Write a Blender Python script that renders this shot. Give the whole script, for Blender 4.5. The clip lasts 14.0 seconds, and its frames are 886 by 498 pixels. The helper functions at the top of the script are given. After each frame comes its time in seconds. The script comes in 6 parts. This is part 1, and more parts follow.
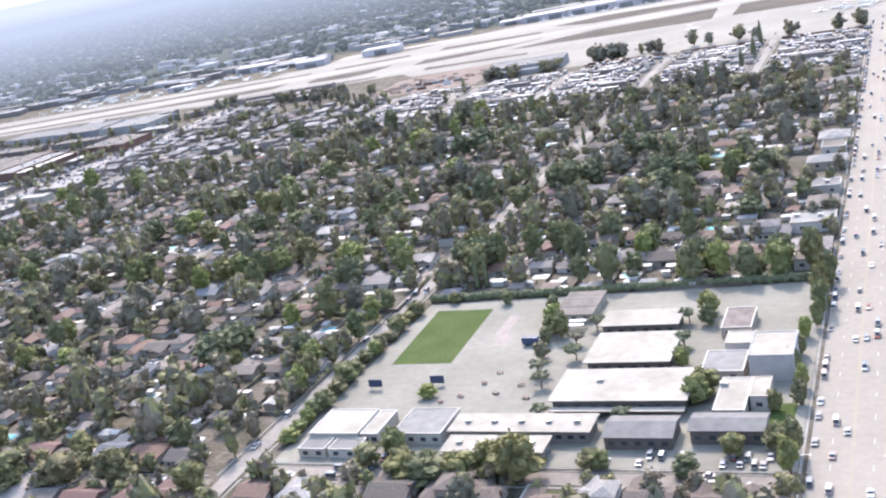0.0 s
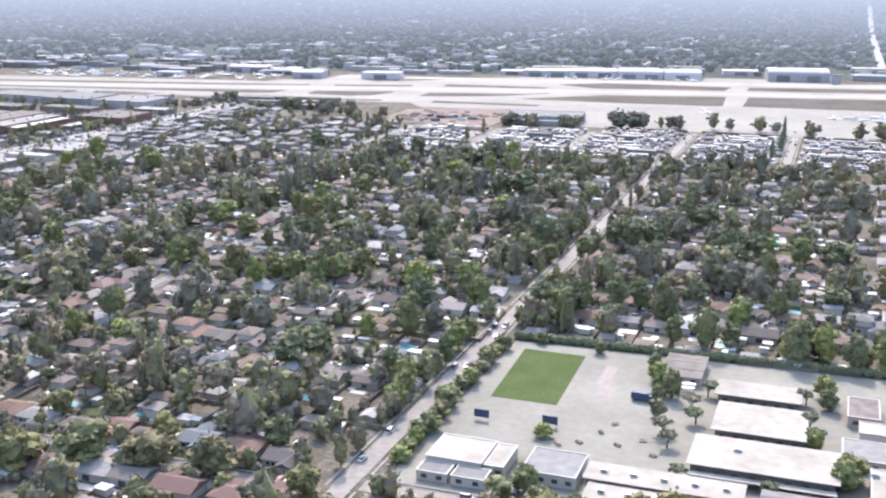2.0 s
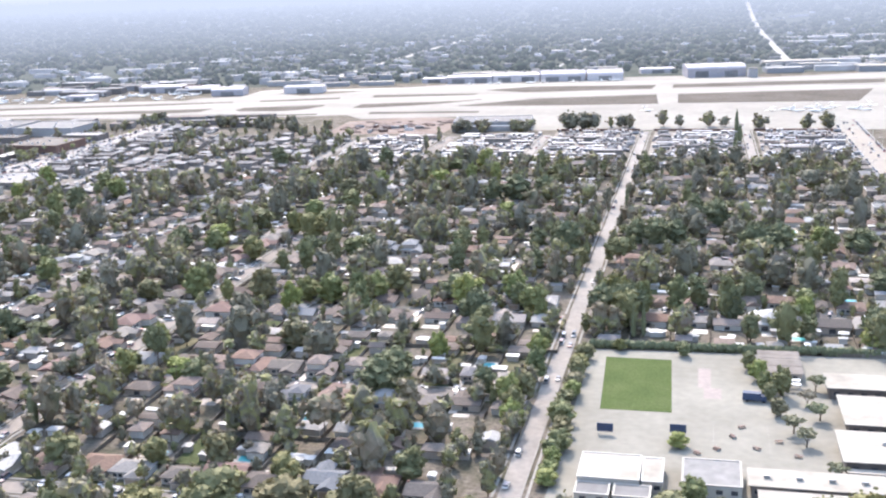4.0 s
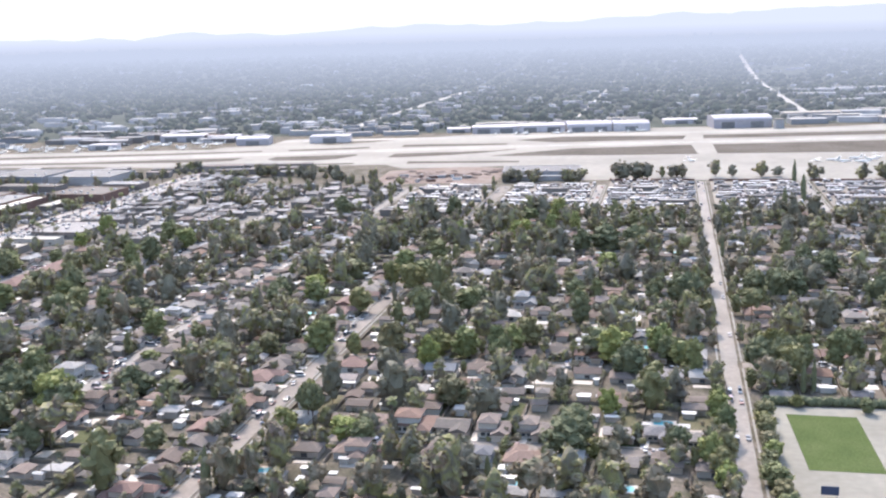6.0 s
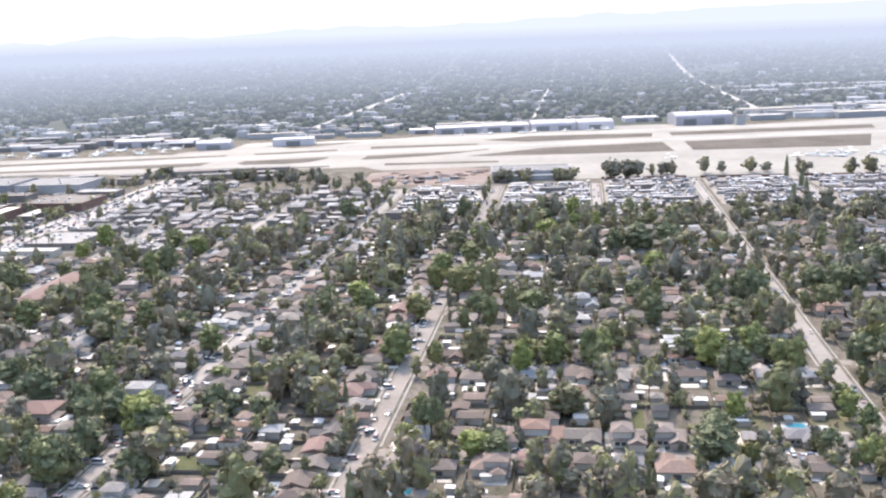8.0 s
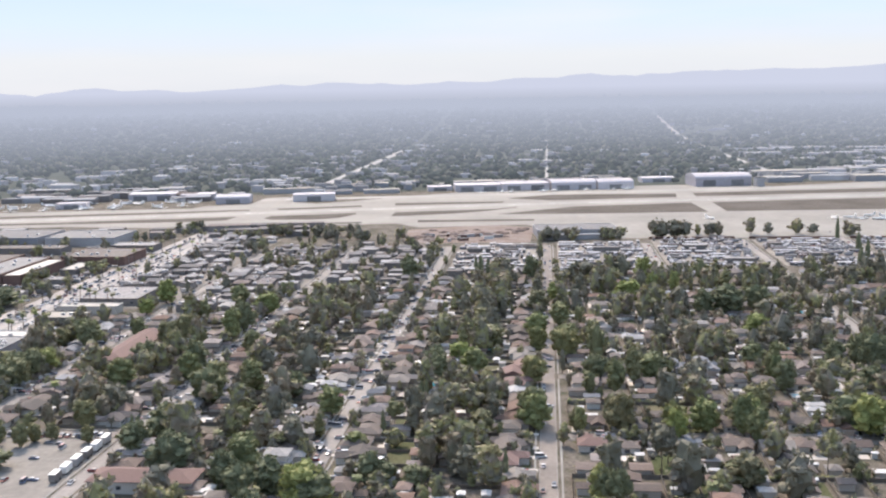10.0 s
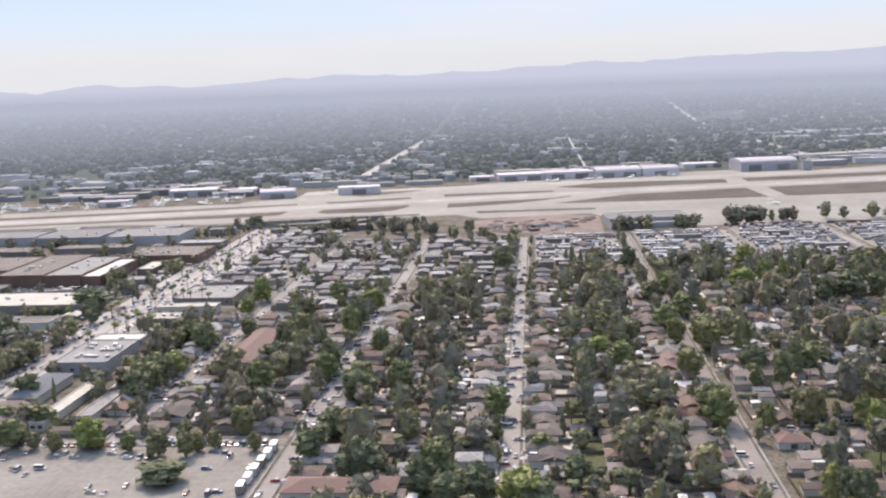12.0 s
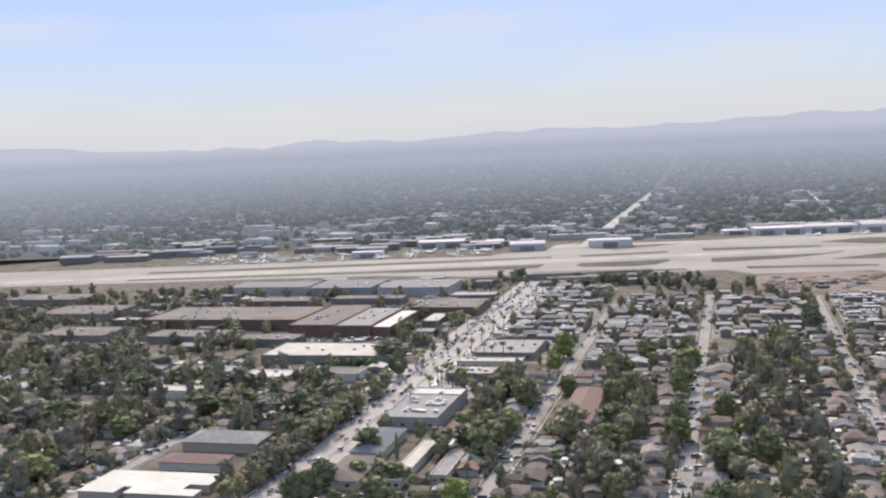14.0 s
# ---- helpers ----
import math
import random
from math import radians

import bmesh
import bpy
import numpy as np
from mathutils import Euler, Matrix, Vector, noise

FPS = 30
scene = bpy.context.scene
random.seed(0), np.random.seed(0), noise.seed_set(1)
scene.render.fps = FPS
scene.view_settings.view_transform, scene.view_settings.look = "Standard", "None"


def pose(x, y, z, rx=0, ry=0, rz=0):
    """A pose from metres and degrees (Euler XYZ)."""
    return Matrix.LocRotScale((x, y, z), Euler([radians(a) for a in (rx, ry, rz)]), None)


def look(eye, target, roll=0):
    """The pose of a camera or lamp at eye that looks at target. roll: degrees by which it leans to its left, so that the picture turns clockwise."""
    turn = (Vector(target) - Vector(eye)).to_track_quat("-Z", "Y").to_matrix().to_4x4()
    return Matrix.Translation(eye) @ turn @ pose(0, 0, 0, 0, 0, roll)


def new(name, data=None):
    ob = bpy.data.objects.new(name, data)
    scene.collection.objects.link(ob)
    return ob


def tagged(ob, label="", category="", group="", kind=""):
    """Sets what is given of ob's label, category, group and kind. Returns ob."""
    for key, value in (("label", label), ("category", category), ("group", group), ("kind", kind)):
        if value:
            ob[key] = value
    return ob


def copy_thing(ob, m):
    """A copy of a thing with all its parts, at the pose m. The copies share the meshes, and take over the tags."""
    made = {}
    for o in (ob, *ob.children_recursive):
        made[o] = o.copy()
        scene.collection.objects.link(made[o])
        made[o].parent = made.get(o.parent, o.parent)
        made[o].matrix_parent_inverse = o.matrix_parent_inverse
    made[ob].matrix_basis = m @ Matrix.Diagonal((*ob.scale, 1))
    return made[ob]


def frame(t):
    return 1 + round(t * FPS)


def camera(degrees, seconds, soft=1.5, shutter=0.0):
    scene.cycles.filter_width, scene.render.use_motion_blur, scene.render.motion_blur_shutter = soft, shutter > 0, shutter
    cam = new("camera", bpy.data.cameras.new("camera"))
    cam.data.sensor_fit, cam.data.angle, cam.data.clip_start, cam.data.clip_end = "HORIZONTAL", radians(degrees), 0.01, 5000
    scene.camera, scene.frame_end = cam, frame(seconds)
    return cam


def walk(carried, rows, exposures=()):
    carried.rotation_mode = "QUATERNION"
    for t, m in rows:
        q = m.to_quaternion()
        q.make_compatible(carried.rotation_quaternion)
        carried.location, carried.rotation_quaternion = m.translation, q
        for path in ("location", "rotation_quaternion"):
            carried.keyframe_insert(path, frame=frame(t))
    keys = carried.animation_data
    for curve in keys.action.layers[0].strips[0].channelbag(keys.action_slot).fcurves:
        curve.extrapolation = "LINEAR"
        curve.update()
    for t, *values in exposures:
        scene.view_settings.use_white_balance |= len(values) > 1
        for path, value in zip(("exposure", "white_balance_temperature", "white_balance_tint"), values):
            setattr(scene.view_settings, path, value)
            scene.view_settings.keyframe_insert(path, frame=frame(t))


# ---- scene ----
cam = camera(44.5, 14.0, soft=2.25)
PATH = [
    (0, (46.176, 33.412, 149.389), (45.361, 35.151, 148.833), -11.4),
    (0.5, (26.953, 29.148, 148.633), (26.153, 30.926, 148.184), -4.8),
    (1, (7.748, 25.505, 147.908), (6.957, 27.291, 147.478), -0.4),
    (1.5, (-11.44, 22.456, 147.214), (-12.175, 24.26, 146.762), -0.5),
    (2, (-30.609, 19.975, 146.551), (-31.276, 21.793, 146.053), 0.1),
    (2.2, (-38.272, 19.136, 146.294), (-38.915, 20.956, 145.771), -0.5),
    (4.3, (-118.556, 15.165, 143.903), (-119.002, 17.059, 143.441), -2.0),
    (4.5, (-126.185, 15.208, 143.704), (-126.63, 17.116, 143.3), -2.0),
    (5, (-145.246, 15.603, 143.228), (-145.667, 17.525, 142.868), -1.6),
    (5.5, (-164.289, 16.388, 142.783), (-164.708, 18.311, 142.431), -1.3),
    (6, (-183.314, 17.537, 142.37), (-183.726, 19.454, 141.977), -1.6),
    (6.5, (-202.321, 19.024, 141.987), (-202.734, 20.943, 141.601), -1.8),
    (7, (-221.31, 20.825, 141.636), (-221.709, 22.74, 141.22), -2.5),
    (7.5, (-240.281, 22.913, 141.316), (-240.6, 24.843, 140.897), -1.9),
    (7.7, (-247.864, 23.823, 141.196), (-248.145, 25.76, 140.785), -2.2),
    (9.8, (-327.314, 35.499, 140.244), (-327.501, 37.469, 139.953), -0.9),
    (10, (-334.864, 36.773, 140.182), (-335.055, 38.743, 139.891), -1.0),
    (10.5, (-353.727, 40.05, 140.049), (-353.947, 42.02, 139.786), -2.6),
    (11, (-372.571, 43.436, 139.947), (-372.787, 45.403, 139.658), -2.9),
    (11.5, (-391.398, 46.904, 139.876), (-391.592, 48.874, 139.589), -2.9),
    (12, (-410.206, 50.43, 139.836), (-410.38, 52.399, 139.528), -2.1),
    (12.5, (-428.997, 53.988, 139.827), (-429.163, 55.954, 139.503), -2.2),
    (13, (-447.769, 57.552, 139.85), (-447.979, 59.522, 139.573), -2.7),
    (13.5, (-466.523, 61.097, 139.903), (-466.772, 63.067, 139.658), -3.9),
    (13.8, (-477.767, 63.205, 139.95), (-478.154, 65.151, 139.699), -3.2),
    (14, (-485.259, 64.598, 139.988), (-485.78, 66.519, 139.791), -2.6),
]
walk(cam, [(t, look(eye, target, roll)) for t, eye, target, roll in PATH],
     [(0, 1.76, 6040, 17), (2, 1.76, 6040, 17), (4, 1.91, 6160, 16), (4.5, 1.99, 6160, 16), (5, 1.75, 6210, 16), (5.5, 1.66, 6190, 16), (6.5, 1.73, 6250, 17), (7.5, 1.86, 6320, 16), (10, 1.33, 6520, 16), (12.5, 1.23, 6620, 18), (13.5, 1.17, 6600, 17), (14, 1.06, 6560, 16)])

# ---- sky and sun ----
SUN_LEFT, SUN_UP = 20.0, 44.0     # degrees to the left of +y, and above the horizon
world = bpy.data.worlds.new("hazy_sky")
scene.world = world
world.use_nodes = True
wn = world.node_tree.nodes
sky = wn.new("ShaderNodeTexSky")
sky.sky_type = "NISHITA"
sky.sun_disc = False
sky.sun_elevation = radians(SUN_UP)
sky.sun_rotation = radians(-SUN_LEFT)
sky.air_density, sky.dust_density, sky.ozone_density = 2.0, 2.6, 1.2
wl = world.node_tree.links
wn["Background"].inputs[1].default_value = 0.15
wl.new(sky.outputs[0], wn["Background"].inputs[0])
# the hazy lower sky: cream at the horizon, pale blue higher up, then the clear sky overhead
height = wn.new("ShaderNodeSeparateXYZ")
wl.new(wn.new("ShaderNodeTexCoord").outputs["Generated"], height.inputs[0])
haze = wn.new("ShaderNodeValToRGB")
while len(haze.color_ramp.elements) < 4:
    haze.color_ramp.elements.new(0.5)
for el, (at, c) in zip(haze.color_ramp.elements, ((0.0, (0.318, 0.336, 0.345)), (0.03, (0.335, 0.358, 0.362)), (0.062, (0.302, 0.366, 0.430)), (0.12, (0.248, 0.335, 0.505)))):
    el.position, el.color = at, (*c, 1)
wl.new(height.outputs["Z"], haze.inputs[0])
# thin veils of high cloud
squash = wn.new("ShaderNodeMapping")
squash.inputs["Scale"].default_value = (2.2, 2.2, 13.0)
wl.new(wn["Texture Coordinate"].outputs["Generated"], squash.inputs["Vector"])
veil = wn.new("ShaderNodeTexNoise")
veil.inputs["Scale"].default_value, veil.inputs["Detail"].default_value = 1.6, 6
wl.new(squash.outputs[0], veil.inputs["Vector"])
thin = wn.new("ShaderNodeMapRange")
thin.inputs["From Min"].default_value, thin.inputs["From Max"].default_value = 0.48, 0.72
thin.inputs["To Max"].default_value = 0.5
wl.new(veil.outputs["Fac"], thin.inputs["Value"])
cloudy = wn.new("ShaderNodeMix")
cloudy.data_type = "RGBA"
cloudy.inputs[7].default_value = (0.365, 0.374, 0.374, 1)
wl.new(thin.outputs[0], cloudy.inputs[0])
wl.new(haze.outputs[0], cloudy.inputs[6])
low = wn.new("ShaderNodeBackground")
wl.new(cloudy.outputs[2], low.inputs[0])
lift = wn.new("ShaderNodeMapRange")
lift.interpolation_type = "SMOOTHSTEP"
lift.inputs["From Min"].default_value, lift.inputs["From Max"].default_value = 0.2, 0.6
wl.new(height.outputs["Z"], lift.inputs["Value"])
both_skies = wn.new("ShaderNodeMixShader")
wl.new(lift.outputs[0], both_skies.inputs[0])
wl.new(low.outputs[0], both_skies.inputs[1])
wl.new(wn["Background"].outputs[0], both_skies.inputs[2])
wl.new(both_skies.outputs[0], wn["World Output"].inputs["Surface"])
sun = new("sun", bpy.data.lights.new("sun", "SUN"))
sun.data.energy, sun.data.angle, sun.data.color = 1.75, radians(1.5), (1.0, 0.91, 0.78)
a, e = radians(SUN_LEFT), radians(SUN_UP)
sun.matrix_world = look((-900 * math.sin(a) * math.cos(e), 900 * math.cos(a) * math.cos(e), 900 * math.sin(e)), (0, 0, 0))


# ---- materials ----
def surface(name, colours, rough=0.9, vary="", grain=0.4, coarse=0.03, fine=0.8, depth=0.0, metal=0.0, leafy=0.0, stops=None, spec=0.5):
    """A procedural surface: colours picked by object, by island or by broad noise, with grain at two scales."""
    m = bpy.data.materials.new(name)
    m.use_nodes = True
    n, link = m.node_tree.nodes, m.node_tree.links
    body = n["Principled BSDF"]
    body.inputs["Roughness"].default_value = rough
    body.inputs["Metallic"].default_value = metal
    body.inputs["Specular IOR Level"].default_value = spec
    geo = n.new("ShaderNodeNewGeometry")
    big = n.new("ShaderNodeTexNoise")
    big.inputs["Scale"].default_value, big.inputs["Detail"].default_value = coarse, 4
    small = n.new("ShaderNodeTexNoise")
    small.inputs["Scale"].default_value, small.inputs["Detail"].default_value = fine, 5
    for tex in (big, small):
        link.new(geo.outputs["Position"], tex.inputs["Vector"])
    ramp = n.new("ShaderNodeValToRGB")
    els = ramp.color_ramp.elements
    while len(els) < len(colours):
        els.new(0.5)
    for i, c in enumerate(colours):
        els[i].position = stops[i] if stops else i / max(1, len(colours) - 1)
        els[i].color = (*c, 1)
    if vary == "object":
        link.new(n.new("ShaderNodeObjectInfo").outputs["Random"], ramp.inputs[0])
        ramp.color_ramp.interpolation = "LINEAR"
    elif vary == "island":
        link.new(geo.outputs["Random Per Island"], ramp.inputs[0])
    else:
        spread = n.new("ShaderNodeMapRange")
        spread.inputs["From Min"].default_value, spread.inputs["From Max"].default_value = 0.3, 0.7
        link.new(big.outputs["Fac"], spread.inputs["Value"])
        link.new(spread.outputs[0], ramp.inputs[0])
    lo = n.new("ShaderNodeMapRange")
    lo.inputs["From Min"].default_value, lo.inputs["From Max"].default_value = 0.25, 0.75
    lo.inputs["To Min"].default_value, lo.inputs["To Max"].default_value = 1 - grain, 1 + grain
    link.new(small.outputs["Fac"], lo.inputs["Value"])
    mix = n.new("ShaderNodeMix")
    mix.data_type, mix.blend_type = "RGBA", "MULTIPLY"
    mix.inputs[0].default_value = 1.0
    link.new(ramp.outputs[0], mix.inputs[6])
    link.new(lo.outputs[0], mix.inputs[7])
    link.new(mix.outputs[2], body.inputs["Base Color"])
    if depth:
        bump = n.new("ShaderNodeBump")
        bump.inputs["Distance"].default_value = depth
        link.new(small.outputs["Fac"], bump.inputs["Height"])
        link.new(bump.outputs[0], body.inputs["Normal"])
    if leafy:
        back = n.new("ShaderNodeBsdfTranslucent")
        link.new(mix.outputs[2], back.inputs["Color"])
        both = n.new("ShaderNodeMixShader")
        both.inputs[0].default_value = leafy
        link.new(body.outputs[0], both.inputs[1])
        link.new(back.outputs[0], both.inputs[2])
        link.new(both.outputs[0], n["Material Output"].inputs["Surface"])
    return m


def haze_material(name, colours, near, far, glow, low=0.16, upper=None):
    """The far backdrop: land with haze painted in as emission, more with distance, paler towards the ridges."""
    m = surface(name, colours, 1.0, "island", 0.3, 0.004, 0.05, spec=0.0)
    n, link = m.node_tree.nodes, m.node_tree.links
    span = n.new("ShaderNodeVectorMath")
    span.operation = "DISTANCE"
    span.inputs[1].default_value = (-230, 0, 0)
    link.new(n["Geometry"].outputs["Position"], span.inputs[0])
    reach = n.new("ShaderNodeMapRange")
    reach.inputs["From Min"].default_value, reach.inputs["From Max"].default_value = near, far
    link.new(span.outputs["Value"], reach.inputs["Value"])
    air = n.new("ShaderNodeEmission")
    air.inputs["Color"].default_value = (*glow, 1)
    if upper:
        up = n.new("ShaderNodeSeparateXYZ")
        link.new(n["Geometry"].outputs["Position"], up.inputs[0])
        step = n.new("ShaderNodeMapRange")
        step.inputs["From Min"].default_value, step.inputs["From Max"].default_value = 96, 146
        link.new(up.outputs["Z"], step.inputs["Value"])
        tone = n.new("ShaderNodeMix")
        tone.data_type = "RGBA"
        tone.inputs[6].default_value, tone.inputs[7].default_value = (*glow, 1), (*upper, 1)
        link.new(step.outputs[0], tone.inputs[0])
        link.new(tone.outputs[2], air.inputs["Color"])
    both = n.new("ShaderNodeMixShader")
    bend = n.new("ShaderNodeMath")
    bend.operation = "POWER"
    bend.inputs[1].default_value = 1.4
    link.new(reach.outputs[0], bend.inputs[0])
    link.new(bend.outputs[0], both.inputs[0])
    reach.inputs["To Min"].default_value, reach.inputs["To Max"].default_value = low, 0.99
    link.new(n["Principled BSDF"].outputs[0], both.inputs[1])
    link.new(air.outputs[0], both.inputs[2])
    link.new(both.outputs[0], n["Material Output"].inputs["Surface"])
    return m


EARTH = surface("yard_earth", [(0.057, 0.055, 0.038), (0.091, 0.080, 0.061), (0.134, 0.114, 0.096), (0.063, 0.063, 0.042)], 0.95, "", 0.45, 0.06, 0.7, spec=0.1)
ASPHALT = surface("worn_asphalt", [(0.162, 0.141, 0.125), (0.200, 0.174, 0.154), (0.232, 0.202, 0.177)], 0.95, "", 0.14, 0.05, 0.5, spec=0.15)
PALE_ASPHALT = surface("sun_bleached_asphalt", [(0.204, 0.184, 0.167), (0.233, 0.210, 0.191), (0.262, 0.237, 0.215)], 0.95, "", 0.16, 0.03, 0.4, spec=0.2)
CONCRETE = surface("concrete", [(0.189, 0.179, 0.163), (0.233, 0.220, 0.201), (0.277, 0.264, 0.246)], 0.9, "", 0.15, 0.05, 0.6, spec=0.2)
DRIVEWAY = surface("driveway_concrete", [(0.283, 0.245, 0.216), (0.414, 0.373, 0.324), (0.514, 0.469, 0.416)], 0.85, "island", 0.18, 0.05, 0.6)
APRON = surface("airfield_concrete", [(0.189, 0.177, 0.156), (0.222, 0.206, 0.182), (0.248, 0.233, 0.206)], 0.9, "", 0.10, 0.012, 0.12, spec=0.2)
YARD_ASPHALT = surface("grey_yard_asphalt", [(0.182, 0.161, 0.139), (0.217, 0.193, 0.166), (0.252, 0.227, 0.194)], 0.95, "", 0.16, 0.03, 0.3, spec=0.1)
SCHOOL_YARD = surface("school_yard_asphalt", [(0.175, 0.164, 0.139), (0.209, 0.197, 0.168), (0.241, 0.228, 0.195)], 0.95, "", 0.10, 0.03, 0.3, spec=0.1)
PARK_ASPHALT = surface("car_park_asphalt", [(0.154, 0.136, 0.117), (0.184, 0.165, 0.143), (0.214, 0.193, 0.168)], 0.95, "", 0.18, 0.03, 0.3, spec=0.08)
RUNWAY = surface("runway_surface", [(0.187, 0.175, 0.158), (0.215, 0.203, 0.181), (0.243, 0.226, 0.203)], 0.8, "", 0.10, 0.012, 0.15)
INFIELD = surface("dry_infield_grass", [(0.074, 0.064, 0.053), (0.092, 0.080, 0.067), (0.111, 0.096, 0.083)], 1.0, "", 0.25, 0.02, 0.25, spec=0.1)
DIRT = surface("orange_building_dirt", [(0.135, 0.091, 0.071), (0.161, 0.118, 0.097), (0.180, 0.144, 0.125)], 1.0, "", 0.3, 0.05, 0.3)
LAWN = surface("school_lawn", [(0.050, 0.072, 0.024), (0.060, 0.082, 0.027), (0.072, 0.092, 0.034)], 1.0, "", 0.3, 0.08, 1.5, spec=0.1)
YARD_GRASS = surface("front_lawn_grass", [(0.055, 0.068, 0.030), (0.085, 0.086, 0.045), (0.130, 0.113, 0.075), (0.066, 0.076, 0.034)], 1.0, "island", 0.35, 0.1, 0.9, spec=0.1)
PAINT = surface("road_paint", [(0.464, 0.458, 0.426), (0.503, 0.497, 0.471)], 0.7, "", 0.1)
YELLOW = surface("yellow_road_paint", [(0.265, 0.222, 0.135), (0.285, 0.240, 0.155)], 0.7, "", 0.1)
PINK = surface("faded_court_paint", [(0.215, 0.180, 0.166), (0.240, 0.200, 0.185)], 0.85, "", 0.15, 0.2, 0.5)
WALL = surface("stucco_wall", [(0.390, 0.352, 0.296), (0.453, 0.440, 0.415), (0.315, 0.270, 0.226), (0.415, 0.390, 0.365)], 0.9, "object", 0.1, 0.3, 1.5)
WALLS = surface("stucco_walls", [(0.390, 0.352, 0.296), (0.453, 0.440, 0.415), (0.315, 0.270, 0.226), (0.415, 0.390, 0.365)], 0.9, "island", 0.1, 0.3, 1.5)
ROOF_TONES = [(0.079, 0.071, 0.066), (0.119, 0.097, 0.086), (0.137, 0.115, 0.102), (0.148, 0.095, 0.073), (0.091, 0.082, 0.079), (0.166, 0.140, 0.124), (0.155, 0.101, 0.081), (0.209, 0.189, 0.171), (0.083, 0.071, 0.065), (0.378, 0.365, 0.351), (0.119, 0.126, 0.140), (0.191, 0.155, 0.137), (0.108, 0.085, 0.075), (0.297, 0.286, 0.275), (0.169, 0.108, 0.085)]
SHINGLE = surface("shingle_roof", ROOF_TONES, 0.9, "object", 0.25, 0.2, 1.4, 0.03, spec=0.2)
SHINGLES = surface("shingle_roofs", ROOF_TONES, 0.9, "island", 0.25, 0.2, 1.4, 0.03, spec=0.2)
TILE = surface("terracotta_roof", [(0.116, 0.063, 0.054), (0.137, 0.081, 0.069), (0.125, 0.077, 0.071)], 0.85, "object", 0.2, 0.2, 1.4, 0.04)
WHITE_ROOF = surface("white_roof_coating", [(0.254, 0.231, 0.196), (0.296, 0.270, 0.235), (0.335, 0.309, 0.270)], 0.85, "", 0.16, 0.06, 0.3, spec=0.2)
CREAM_ROOF = surface("cream_roof_coating", [(0.336, 0.308, 0.266), (0.384, 0.356, 0.311), (0.420, 0.391, 0.347)], 0.85, "", 0.14, 0.06, 0.3, spec=0.2)
TAN_ROOF = surface("tan_gravel_roof", [(0.133, 0.115, 0.102), (0.159, 0.141, 0.126), (0.186, 0.164, 0.147)], 0.95, "", 0.25, 0.04, 0.25, spec=0.15)
HALL_ROOF = surface("bright_roof_coating", [(0.414, 0.387, 0.342), (0.459, 0.432, 0.387), (0.495, 0.468, 0.414)], 0.85, "", 0.08, 0.06, 0.3, spec=0.2)
GREY_ROOF = surface("grey_rolled_roof", [(0.155, 0.148, 0.144), (0.200, 0.192, 0.185), (0.244, 0.233, 0.222)], 0.9, "object", 0.2, 0.06, 0.3, spec=0.15)
SHED_ROOF = surface("shed_roof", [(0.085, 0.078, 0.076), (0.186, 0.174, 0.169), (0.341, 0.326, 0.314), (0.128, 0.114, 0.107), (0.232, 0.219, 0.213), (0.147, 0.114, 0.100), (0.279, 0.265, 0.255), (0.100, 0.097, 0.099), (0.326, 0.311, 0.296), (0.171, 0.160, 0.157), (0.403, 0.386, 0.370)], 0.9, "object", 0.3, 0.07, 0.35, spec=0.15)
# pale shed roofs; the share of white is raised to imitate sun glints
SHED_ROOFS = surface("small_shed_roofs", [(0.495, 0.490, 0.483), (0.458, 0.451, 0.439), (0.186, 0.179, 0.176), (0.483, 0.476, 0.476), (0.279, 0.266, 0.251), (0.446, 0.439, 0.427)], 0.6, "island", 0.1, 0.05, 0.3, spec=0.4)
SHED_WALL = surface("block_wall", [(0.151, 0.139, 0.130), (0.226, 0.204, 0.186), (0.139, 0.120, 0.111)], 0.9, "object", 0.18, 0.08, 0.6, spec=0.15)
STEEL = surface("blue_grey_steel_siding", [(0.224, 0.225, 0.237), (0.296, 0.292, 0.293), (0.359, 0.345, 0.335)], 0.95, "object", 0.1, 0.05, 0.3, spec=0.15)
HANGAR_STEEL = surface("pale_hangar_siding", [(0.370, 0.344, 0.354), (0.470, 0.436, 0.437), (0.560, 0.514, 0.504)], 0.9, "object", 0.1, 0.05, 0.3, spec=0.15)
BRICK = surface("dark_brick", [(0.118, 0.067, 0.052), (0.163, 0.096, 0.074)], 0.9, "", 0.2, 0.1, 1.0)
# stucco darkened to carry the shade on the school hall fronts
SHADE_STUCCO = surface("shade_toned_stucco", [(0.120, 0.104, 0.094), (0.150, 0.130, 0.118)], 0.9, "", 0.15, 0.3, 1.2, spec=0.15)
AVENUE = surface("bleached_avenue_concrete", [(0.265, 0.240, 0.218), (0.305, 0.277, 0.254), (0.335, 0.308, 0.281)], 0.95, "", 0.10, 0.02, 0.4, spec=0.15)
CAR_PARK = surface("pale_car_park_asphalt", [(0.169, 0.153, 0.135), (0.209, 0.191, 0.169), (0.241, 0.221, 0.197)], 0.95, "", 0.18, 0.03, 0.3, spec=0.1)
BOULEVARD = surface("pale_boulevard_concrete", [(0.223, 0.198, 0.171), (0.246, 0.218, 0.188), (0.265, 0.236, 0.204)], 0.95, "", 0.08, 0.02, 0.4, spec=0.15)
TRIM = surface("white_trim", [(0.602, 0.593, 0.568), (0.671, 0.662, 0.636)], 0.7, "", 0.06)
GLASS = surface("dark_window_glass", [(0.03, 0.035, 0.045), (0.06, 0.065, 0.075)], 0.08, "", 0.1)
